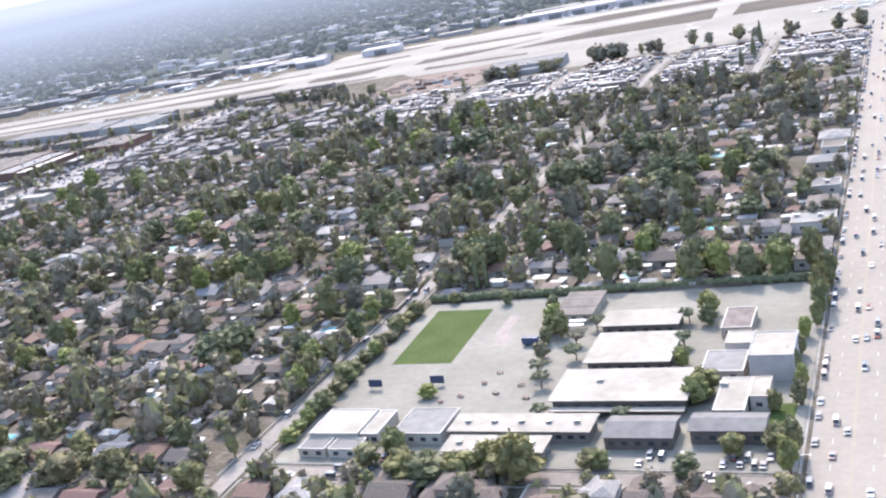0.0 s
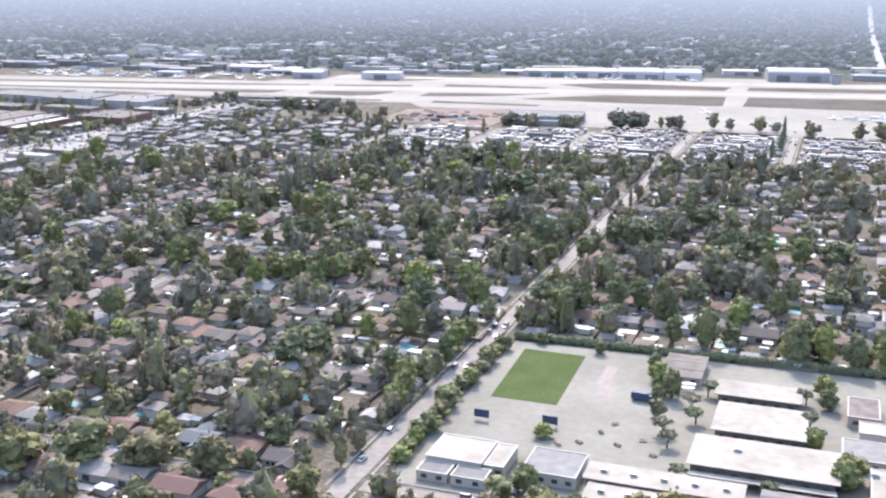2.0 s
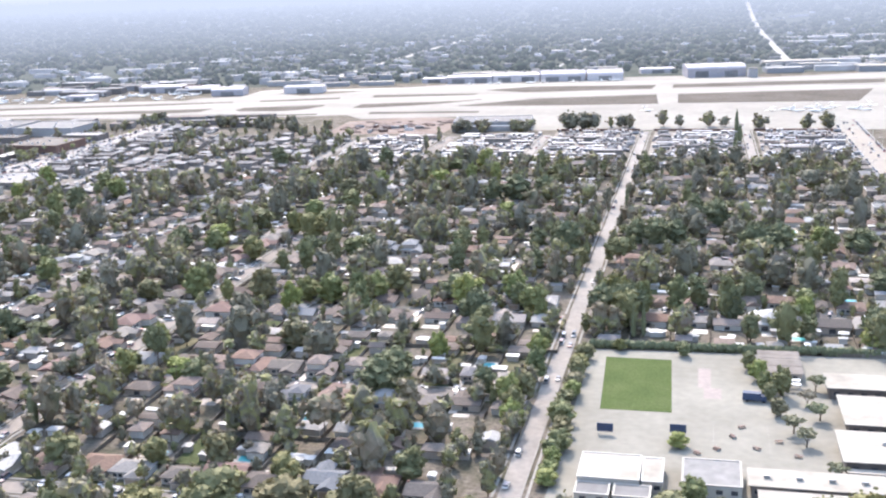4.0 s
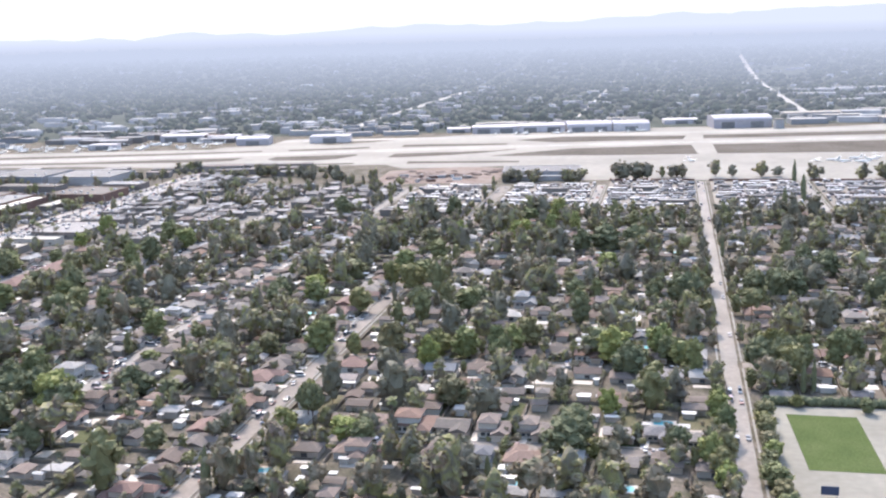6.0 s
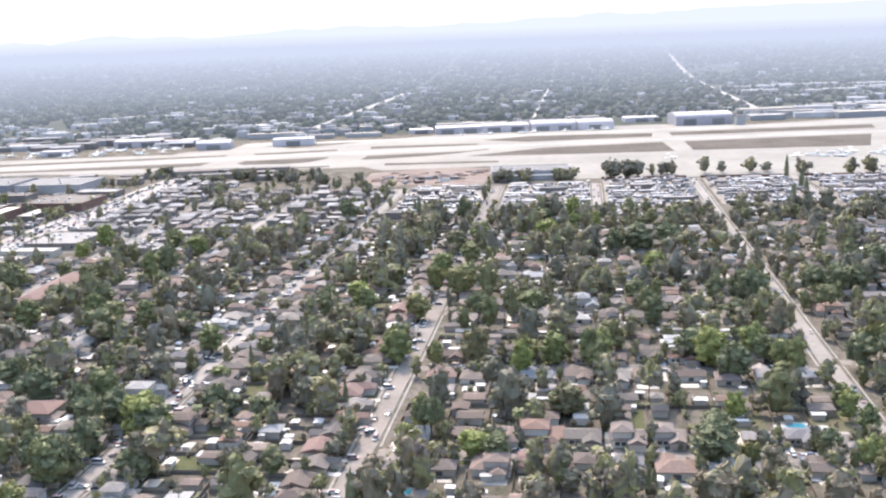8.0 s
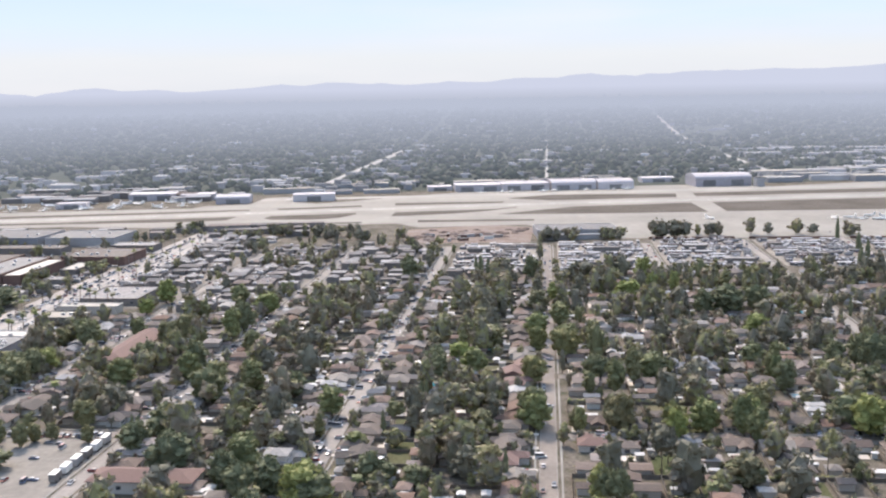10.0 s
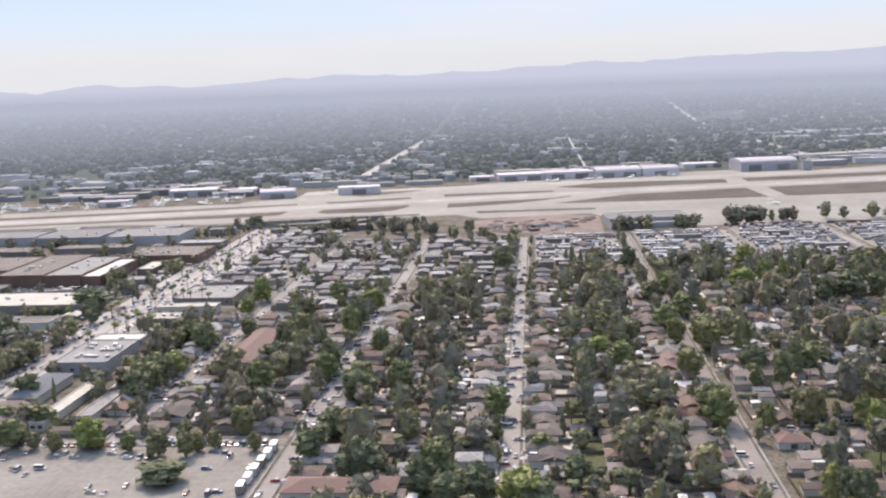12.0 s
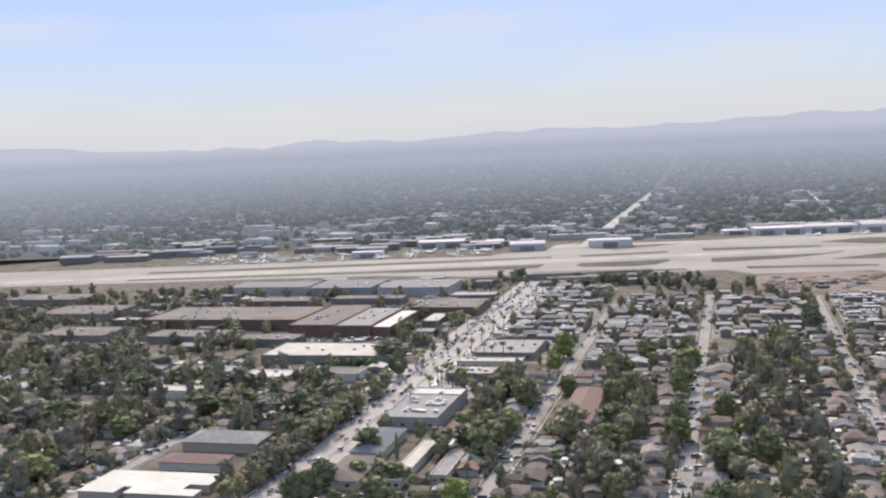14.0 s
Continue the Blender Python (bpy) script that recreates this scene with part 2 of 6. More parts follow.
DOOR = surface("painted_door", [(0.518, 0.511, 0.488), (0.259, 0.185, 0.133), (0.407, 0.370, 0.326)], 0.7, "object", 0.08)
BARK = surface("bark", [(0.10, 0.075, 0.055), (0.16, 0.125, 0.095)], 0.95, "", 0.3, 0.5, 2.0)
LEAF_TONES = [(0.126, 0.143, 0.065), (0.175, 0.178, 0.082), (0.195, 0.178, 0.087), (0.159, 0.163, 0.086), (0.217, 0.239, 0.073), (0.141, 0.148, 0.082), (0.244, 0.253, 0.086), (0.185, 0.164, 0.099), (0.159, 0.176, 0.073)]
LEAF = surface("leaves", LEAF_TONES, 0.75, "object", 0.22, 0.15, 0.55, leafy=0.12, spec=0.25)
LEAVES = surface("leaves_of_many", [(0.139, 0.136, 0.085), (0.194, 0.171, 0.110), (0.216, 0.171, 0.117), (0.176, 0.157, 0.114), (0.240, 0.228, 0.098), (0.156, 0.141, 0.110), (0.270, 0.241, 0.113), (0.206, 0.158, 0.132), (0.176, 0.169, 0.098)], 0.75, "", 0.22, 0.055, 0.45, leafy=0.12, spec=0.25)
LIME_LEAF = surface("yellow_green_leaves", [(0.161, 0.158, 0.062), (0.191, 0.175, 0.076), (0.142, 0.146, 0.074), (0.174, 0.150, 0.079)], 0.75, "object", 0.22, 0.15, 0.55, leafy=0.12, spec=0.25)
PALE_LEAF = surface("thin_pale_leaves", [(0.252, 0.237, 0.158), (0.214, 0.224, 0.134), (0.277, 0.243, 0.182)], 0.8, "object", 0.35, 0.2, 0.7, leafy=0.12, spec=0.1)
DARK_LEAF = surface("dark_leaves", [(0.129, 0.139, 0.079), (0.158, 0.163, 0.089)], 0.8, "object", 0.22, 0.15, 0.6, leafy=0.12, spec=0.2)
DARK_LEAVES = surface("dark_leaves_of_many", [(0.138, 0.128, 0.096), (0.173, 0.161, 0.112), (0.164, 0.144, 0.121)], 0.8, "", 0.22, 0.06, 0.5, leafy=0.12, spec=0.2)
CAR_TONES = [(0.619, 0.619, 0.619), (0.645, 0.645, 0.636), (0.043, 0.043, 0.047), (0.301, 0.310, 0.327), (0.103, 0.112, 0.138), (0.430, 0.430, 0.447), (0.241, 0.043, 0.034), (0.602, 0.593, 0.568), (0.086, 0.120, 0.206)]
CAR = surface("car_paint", CAR_TONES, 0.22, "object", 0.03)
CARS = surface("paint_of_many_cars", CAR_TONES, 0.25, "island", 0.03)
TRAILERS = surface("trailer_paint", [(0.237, 0.234, 0.239), (0.268, 0.265, 0.271), (0.154, 0.154, 0.167), (0.253, 0.249, 0.247), (0.061, 0.065, 0.080), (0.276, 0.273, 0.279), (0.192, 0.181, 0.167), (0.115, 0.077, 0.068), (0.223, 0.223, 0.239)], 0.45, "island", 0.08, 0.05, 0.6)
TYRE = surface("tyre_rubber", [(0.02, 0.02, 0.02), (0.03, 0.03, 0.03)], 0.9)
POOL = surface("pool_water", [(0.05, 0.34, 0.38), (0.10, 0.42, 0.46)], 0.3, "", 0.1, 0.3, 1.0)
BLUE = surface("blue_panel", [(0.025, 0.040, 0.085), (0.035, 0.055, 0.110)], 0.6, "", 0.1)
FENCE = surface("yard_wall_block", [(0.125, 0.104, 0.085), (0.176, 0.158, 0.137), (0.093, 0.070, 0.052)], 0.9, "island", 0.2, 0.2, 1.0, spec=0.1)
METAL = surface("galvanised_metal", [(0.333, 0.340, 0.348), (0.407, 0.414, 0.422)], 0.45, "", 0.1, metal=0.6)
# far land and buildings whose haze is an added glow, not lit air
VALLEY = haze_material("far_valley", [(0.030, 0.040, 0.030), (0.075, 0.085, 0.058), (0.045, 0.054, 0.040), (0.135, 0.130, 0.105), (0.060, 0.070, 0.048)], 1350, 4000, (0.195, 0.220, 0.262), 0.128)
FAR_ROOF = haze_material("far_roofs", [(0.16, 0.156, 0.156), (0.30, 0.292, 0.288), (0.46, 0.45, 0.44), (0.13, 0.122, 0.118), (0.22, 0.214, 0.212)], 1350, 3900, (0.197, 0.220, 0.269), 0.16)
FAR_ROAD = haze_material("far_road_surface", [(0.33, 0.315, 0.29), (0.38, 0.365, 0.34)], 1350, 4300, (0.202, 0.217, 0.262), 0.10)
MOUNTAIN = haze_material("far_mountains", [(0.074, 0.081, 0.089), (0.089, 0.096, 0.104)], 1000, 4400, (0.196, 0.218, 0.256), 0.16, (0.248, 0.272, 0.322))


# ---- mesh building ----
class Geo:
    """Collects vertices and faces for one mesh."""

    def __init__(self):
        self.v, self.f, self.count = [], [], 0

    def add(self, verts, faces):
        self.v.append(np.asarray(verts, float).reshape(-1, 3))
        self.f += [tuple(i + self.count for i in face) for face in faces]
        self.count += len(self.v[-1])
        return self

    def box(self, x0, y0, z0, x1, y1, z1, m=None):
        p = [(x0, y0, z0), (x1, y0, z0), (x1, y1, z0), (x0, y1, z0), (x0, y0, z1), (x1, y0, z1), (x1, y1, z1), (x0, y1, z1)]
        if m is not None:
            p = [m @ Vector(q) for q in p]
        return self.add(p, [(3, 2, 1, 0), (4, 5, 6, 7), (0, 1, 5, 4), (1, 2, 6, 5), (2, 3, 7, 6), (3, 0, 4, 7)])

    def slab(self, corners, z0, z1):
        """A flat slab with the given outline, anticlockwise from above."""
        n = len(corners)
        p = [(x, y, z0) for x, y in corners] + [(x, y, z1) for x, y in corners]
        return self.add(p, [tuple(range(n, 2 * n))] + [(i, (i + 1) % n, n + (i + 1) % n, n + i) for i in range(n)])

    def roof(self, x0, y0, x1, y1, z, rise, hip=0.0, over=0.5, m=None):
        """A pitched roof over a rectangle, with eaves; hip 0 is a gable, 1 a full hip. The ridge runs along the longer side."""
        x0, y0, x1, y1 = x0 - over, y0 - over, x1 + over, y1 + over
        t = 0.18
        if x1 - x0 >= y1 - y0:
            ym, dx = (y0 + y1) / 2, hip * (y1 - y0) / 2
            ridge = [(x0 + dx, ym, z + rise), (x1 - dx, ym, z + rise)]
            base = [(x0, y0), (x1, y0), (x1, y1), (x0, y1)]
        else:
            xm, dy = (x0 + x1) / 2, hip * (x1 - x0) / 2
            ridge = [(xm, y0 + dy, z + rise), (xm, y1 - dy, z + rise)]
            base = [(x1, y0), (x1, y1), (x0, y1), (x0, y0)]
        p = [(x, y, z - t) for x, y in base] + [(x, y, z) for x, y in base] + ridge
        if m is not None:
            p = [m @ Vector(q) for q in p]
        return self.add(p, [(3, 2, 1, 0), (0, 1, 5, 4), (1, 2, 6, 5), (2, 3, 7, 6), (3, 0, 4, 7), (4, 5, 9, 8), (6, 7, 8, 9), (5, 6, 9), (7, 4, 8)])

    def tube(self, x, y, z0, z1, r0, r1, sides=6, lean=(0, 0)):
        p = []
        for z, r, k in ((z0, r0, 0), (z1, r1, 1)):
            p += [(x + lean[0] * k + r * math.cos(2 * math.pi * i / sides), y + lean[1] * k + r * math.sin(2 * math.pi * i / sides), z) for i in range(sides)]
        s = sides
        return self.add(p, [(i, (i + 1) % s, s + (i + 1) % s, s + i) for i in range(s)] + [tuple(range(s, 2 * s))])

    def mesh(self, name, material):
        me = bpy.data.meshes.new(name)
        v = np.concatenate(self.v) if self.v else np.zeros((0, 3))
        me.from_pydata(v.tolist(), [], self.f)
        me.materials.append(material)
        me.update()
        return me


def part(name, geo, material, parent, label="", m=None):
    """One mesh object under a thing or a part."""
    ob = new(name, geo if isinstance(geo, bpy.types.Mesh) else geo.mesh(name, material))
    ob.parent = parent
    if m is not None:
        ob.matrix_basis = m
    return tagged(ob, label)


def thing(name, label, category, group="", m=None):
    """An empty at a thing's base, which parents its parts."""
    ob = new(name)
    ob.empty_display_size = 0.5
    if m is not None:
        ob.matrix_basis = m
    return tagged(ob, label, category, group)


def setting(name, geo, material, label="", category="", kind="structure"):
    return tagged(new(name, geo.mesh(name, material)), label, category, "", kind)


def copy_at(root, m):
    """A copy of a thing whose own scale is left out of account."""
    return copy_thing(root, m @ Matrix.Diagonal([1 / s for s in root.scale] + [1]))


rnd = random.Random(7)


def minus(lo, hi, cuts):
    """The stretches of lo..hi that are left outside the cuts."""
    out, at = [], lo
    for c0, c1 in sorted(cuts):
        if c1 <= at or c0 >= hi:
            continue
        if c0 > at:
            out.append((at, c0))
        at = max(at, c1)
    if at < hi:
        out.append((at, hi))
    return out


# ---- the ground, the far valley and the mountains ----
def rise(r):
    k = min(1, max(0, (r - 2700) / 2000))
    return 95 * k * k * (3 - 2 * k)


g = Geo()
xs = [-6500, -3000, -1600] + list(range(-1300, 400, 100)) + [1200, 3000, 6500]
ys = [-700, -200] + list(range(0, 1800, 100)) + [2200, 2700, 3200, 3700, 4200, 4700, 5000]
g.add([(x, y, rise(math.hypot(x + 230, y)) - (9 if y > 2000 or x < -1400 or x > 1000 else 0)) for y in ys for x in xs],
      [(j * len(xs) + i, j * len(xs) + i + 1, (j + 1) * len(xs) + i + 1, (j + 1) * len(xs) + i) for j in range(len(ys) - 1) for i in range(len(xs) - 1)])
setting("ground", g, EARTH, "dry brown earth and dusty yards of the suburb", "ground")

TURN = radians(9.5)


def field(a, n):
    """From along and across the runways to the plan."""
    return (-155.5 + a * math.cos(TURN) - n * math.sin(TURN), 1268 + a * math.sin(TURN) + n * math.cos(TURN))


def airside(x, y):
    dx, dy = x + 155.5, y - 1268
    return dx * math.cos(TURN) + dy * math.sin(TURN), -dx * math.sin(TURN) + dy * math.cos(TURN)


def valley_edge(az, n=330):
    return (n + 1238) / max(0.2, math.cos(az + TURN))


g = Geo()
azs = [radians(d) for d in range(-72, 56, 4)]
for i, az in enumerate(azs):
    r0 = valley_edge(az)
    g.v.append(np.array([(-230 + r * math.sin(az), r * math.cos(az), rise(r) + 0.3) for r in [r0 + (4700 - r0) * (k / 16) for k in range(17)]]))
g.count = len(azs) * 17
g.f = [(i * 17 + k, (i + 1) * 17 + k, (i + 1) * 17 + k + 1, i * 17 + k + 1)[::-1] for i in range(len(azs) - 1) for k in range(16)]
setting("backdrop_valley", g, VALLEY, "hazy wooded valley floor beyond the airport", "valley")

rng = np.random.default_rng(11)


def lump(n_side=5):
    """Vertices and faces of a small uneven clump, of radius and height 1."""
    top = [(0.15 * math.sin(3 * n_side), 0, 1)]
    mid = [(math.cos(2 * math.pi * i / n_side), math.sin(2 * math.pi * i / n_side), 0.55) for i in range(n_side)]
    low = [(0.75 * math.cos(2 * math.pi * (i + .5) / n_side), 0.75 * math.sin(2 * math.pi * (i + .5) / n_side), 0.05) for i in range(n_side)]
    f = [(0, 1 + i, 1 + (i + 1) % n_side) for i in range(n_side)]
    f += [(1 + i, 1 + n_side + i, 1 + (i + 1) % n_side) for i in range(n_side)]
    f += [(1 + (i + 1) % n_side, 1 + n_side + i, 1 + n_side + (i + 1) % n_side) for i in range(n_side)]
    return np.array(top + mid + low), np.array(f)


def scattered(name, template, spots, material, jitter=0.25):
    """Many copies of one small shape in one mesh: spots are rows of x, y, z, radius, height, turn."""
    tv, tf = template
    spots = np.asarray(spots, float)
    c, s = np.cos(spots[:, 5])[:, None], np.sin(spots[:, 5])[:, None]
    wob = 1 + jitter * (rng.random((len(spots), len(tv))) - 0.5) * 2
    x = (tv[:, 0] * c - tv[:, 1] * s) * spots[:, 3:4] * wob + spots[:, 0:1]
    y = (tv[:, 0] * s + tv[:, 1] * c) * spots[:, 3:4] * wob + spots[:, 1:2]
    z = tv[:, 2] * spots[:, 4:5] * (1 + 0.5 * (wob - 1)) + spots[:, 2:3]
    v = np.stack([x, y, z], -1).reshape(-1, 3)
    f = (tf[None] + (np.arange(len(spots)) * len(tv))[:, None, None]).reshape(-1, tf.shape[1])
    me = bpy.data.meshes.new(name)
    me.vertices.add(len(v))
    me.vertices.foreach_set("co", v.ravel())
    me.loops.add(f.size)
    me.loops.foreach_set("vertex_index", f.ravel().astype(np.int32))
    me.polygons.add(len(f))
    me.polygons.foreach_set("loop_start", np.arange(0, f.size, tf.shape[1]).astype(np.int32))
    me.materials.append(material)
    me.update(calc_edges=True)
    return me


FAR_ROADS = ((-669, 8), (24, 6), (-334.5, 2.2))
spots, roofs = [], []
while len(spots) < 38000:
    az = rng.uniform(-1.12, 0.80)
    r0 = valley_edge(az, 345)
    u = rng.random()
    r = r0 + (4650 - r0) * u ** 0.8
    x, y = -230 + r * math.sin(az), r * math.cos(az)
    if any(abs(x - rx) < w + 3.5 for rx, w in FAR_ROADS):
        continue
    open_land = noise.noise((x * 0.004, y * 0.0025, 3.0)) + 0.5 * noise.noise((x * 0.015, y * 0.01, 8.0))
    a, n = airside(x, y)
    if n < 440 and (-250 < a < 640 or n < 300) and rng.random() < 0.75:
        continue
    if n < 620 and (a < -620 or a > 120):
        open_land += 0.22
    if open_land > 0.28 + 0.4 * rng.random():
        if rng.random() < 0.10:
            w, d = (rng.uniform(14, 46), rng.uniform(10, 24)) if rng.random() < 0.4 else (rng.uniform(9, 16), rng.uniform(8, 12))
            roofs.append((x, y, rise(r), w, d, rng.uniform(3.5, 8)))
        continue
    if rng.random() < (0.06 if r < 2500 else 0.02):
        roofs.append((x, y, rise(r), rng.uniform(8, 18), rng.uniform(8, 13), rng.uniform(6, 10)))
    size = rng.uniform(3.4, 7.8) * (1 + (r - 1500) / 6000)
    spots.append((x, y, rise(r), size, size * rng.uniform(0.9, 1.7), rng.uniform(0, 6.3)))
for i in range(430):
    if 110 <= i < 200:
        continue
    # pale roofs along the far avenue, and the works district behind the west end of the airfield
    if i >= 340:      # long pale works roofs beyond the east end of the hangars
        x, y = rng.uniform(45, 620), 1660 + 760 * rng.random() ** 1.4
        w, d, h = rng.uniform(20, 80), rng.uniform(12, 26), rng.uniform(6, 10)
    elif i < 110:
        x = -669 + rng.choice((-1, 1)) * rng.uniform(16, 95)
        y = rng.uniform(1440, 2700)
        w, d, h = rng.uniform(8, 24), rng.uniform(8, 20), rng.uniform(6, 10)
    else:
        x, y = field(rng.uniform(-1500, -420), 440 + 420 * rng.random() ** 1.5)
        w, d, h = rng.uniform(12, 46), rng.uniform(9, 20), rng.uniform(6, 10)
        if noise.noise((x * 0.006, y * 0.008, 5.0)) < -0.05:
            continue
    if abs(x + 669) < 14 + w / 2:
        continue
    roofs.append((x, y, rise(math.hypot(x + 230, y)), w, d, h))
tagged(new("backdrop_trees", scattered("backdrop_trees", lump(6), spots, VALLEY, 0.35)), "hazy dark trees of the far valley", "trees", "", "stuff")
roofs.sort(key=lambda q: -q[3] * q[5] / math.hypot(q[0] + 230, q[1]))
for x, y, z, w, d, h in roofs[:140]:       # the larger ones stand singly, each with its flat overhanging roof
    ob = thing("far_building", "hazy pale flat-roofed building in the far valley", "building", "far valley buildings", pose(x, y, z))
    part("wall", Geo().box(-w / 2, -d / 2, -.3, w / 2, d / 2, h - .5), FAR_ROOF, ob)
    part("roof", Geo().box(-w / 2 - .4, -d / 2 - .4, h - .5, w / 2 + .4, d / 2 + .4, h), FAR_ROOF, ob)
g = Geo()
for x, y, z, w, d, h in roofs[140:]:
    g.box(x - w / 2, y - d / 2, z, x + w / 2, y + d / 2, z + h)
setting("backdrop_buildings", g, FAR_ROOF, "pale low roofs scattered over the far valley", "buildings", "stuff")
g = Geo()
for rx, w in FAR_ROADS:
    y = 1665 if rx > -500 else 1420
    while y < (2600 if rx < -600 else 3600 if rx > 0 else 2900):
        z0, z1 = rise(math.hypot(rx + 230, y)) + 0.7, rise(math.hypot(rx + 230, y + 60)) + 0.7
        g.add([(rx - w, y, z0), (rx + w, y, z0), (rx + w, y + 60, z1), (rx - w, y + 60, z1)], [(0, 1, 2, 3)])
        y += 60
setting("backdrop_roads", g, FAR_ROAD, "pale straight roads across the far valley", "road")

RIDGE = [(-70, 0.3), (-50, 0.5), (-37, 0.55), (-34, 0.15), (-30, 0.15), (-27, 0.05), (-24, 0.36), (-20, 0.1), (-16, 0.28), (-12, 0.45), (-9, 0.3), (-4, 0.42), (0, 0.62), (4, 0.6), (8, 0.76), (13, 0.74), (17, 0.95), (25, 1.05), (55, 1.0)]
for name, back, lift, label in (("backdrop_mountains", 0, 0.0, "pale blue hazy mountain ridge on the horizon"), ("backdrop_foothills", -160, -0.5, "faint hazy foothills below the ridge")):
    g = Geo()
    cols = 220
    for i in range(cols + 1):
        d = -70 + 125 * i / cols
        el = np.interp(d, [p[0] for p in RIDGE], [p[1] for p in RIDGE])
        el = el * (1 if back == 0 else 0.4) + lift + 0.13 * noise.noise((d * 0.55, back, 0)) + 0.08 * noise.noise((d * 1.7, back, 5)) + 0.03 * noise.noise((d * 5.0, back, 9))
        r = 4690 + back
        x, y = -230 + r * math.sin(radians(d)), r * math.cos(radians(d))
        top = 141 + r * math.tan(radians(el))
        inner = 1 - 140 / r
        g.v.append(np.array([(-230 + (x + 230) * inner, y * inner, 20), (-230 + (x + 230) * (1 - 60 / r), y * (1 - 60 / r), 20 + (top - 20) * 0.6), (x, y, top), (-230 + (x + 230) * 1.012, y * 1.012, 10)]))
    g.count = 4 * (cols + 1)
    g.f = [(4 * i + k, 4 * i + 4 + k, 4 * i + 5 + k, 4 * i + 1 + k) for i in range(cols) for k in range(3)]
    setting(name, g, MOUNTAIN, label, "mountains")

# ---- the airport ----
g = Geo()
APRON_EDGE = ((-1400, 30), (-900, 14), (-705, 5), (-621, -20), (-553, -36), (-350, -38), (-329, -76), (-215, -76), (-192, -190), (60, -230), (200, -250), (900, -250), (900, 440),
              (180, 275), (95, 365), (5, 365), (-15, 290), (-250, 300), (-343, 248), (-395, 215), (-444, 190), (-470, 215), (-487, 290), (-516, 276), (-531, 200), (-586, 192), (-596, 168), (-830, 172), (-1400, 168))
g.slab([field(*p) for p in APRON_EDGE], -0.3, 0.10)
setting("airfield_apron", g, APRON, "pale beige concrete apron and taxiways of the airport", "apron")
RUNWAY_LINE = ((-1250, 52), (-800, 77), (-525, 95), (-210, 122), (860, 132))
g, gm = Geo(), Geo()
for (a0, n0), (a1, n1) in zip(RUNWAY_LINE, RUNWAY_LINE[1:]):
    g.slab([field(a0, n0 - 14), field(a1, n1 - 14), field(a1, n1 + 14), field(a0, n0 + 14)], 0.0, 0.106)
    for k in range(int((a1 - a0) / 50)):
        d0, d1 = 50 * k / (a1 - a0), (50 * k + 28) / (a1 - a0)
        gm.slab([field(a0 + (a1 - a0) * d, n0 + (n1 - n0) * d + w) for d, w in ((d0, -.6), (d1, -.6), (d1, .6), (d0, .6))], 0.09, 0.112)
g.slab([field(-520, 240), field(860, 240), field(860, 266), field(-520, 266)], 0.0, 0.104)
setting("runways", g, RUNWAY, "long grey runway and the taxiway beside it", "runway")
for k in range(9):
    gm.slab([field(-1240, 41 + 2.8 * k), field(-1200, 43 + 2.8 * k), field(-1200, 44.5 + 2.8 * k), field(-1240, 42.5 + 2.8 * k)], 0.09, 0.112)
setting("runway_marks", gm, PAINT, "white dashed runway centre line", "road marking")
NEAR_INFIELDS = (
    ((-488, 25), (-437, 17), (-412, 27), (-394, 57), (-394, 74), (-439, 67), (-491, 63), (-497, 40)),
    ((-354, 31), (-336, 30), (-278, 42), (-243, 58), (-203, 86), (-201, 96), (-228, 79), (-348, 70)),
    ((-234, 24), (-114, 5), (0, -4), (10, 95), (-134, 84)),
    ((22, -2), (130, -14), (215, -24), (269, 98), (36, 94)),
    ((-1000, 34), (-786, 34), (-693, 30), (-568, 24), (-538, 31), (-530, 63), (-605, 59), (-717, 51), (-1000, 48)),
    ((-1000, 98), (-808, 103), (-647, 111), (-522, 125), (-524, 138), (-651, 130), (-815, 125), (-1000, 117)),
    ((-486, 126), (-442, 129), (-387, 139), (-387, 155), (-443, 148), (-491, 140)),
    ((-346, 145), (-304, 146), (-213, 144), (-210, 161), (-345, 173)),
)
FAR_INFIELDS = (
    ((-200, 200), (-150, 160), (12, 162), (24, 208), (-137, 232)),
    ((39, 166), (305, 168), (321, 216), (47, 212)),
    ((350, 160), (760, 160), (760, 212), (356, 214)),
    ((300, -10), (760, -20), (760, 96), (330, 96)),
    ((-327, -33), (-203, -45), (-201, -30), (-326, -13)),
    ((-471, -32), (-387, -28), (-387, -15), (-472, -17)),
)
for outline in NEAR_INFIELDS + FAR_INFIELDS:
    g = Geo()
    g.slab([field(*p) for p in outline], 0.0, 0.118)
    setting("infield", g, INFIELD, "strip of dry brown grass between the taxiways", "grass")


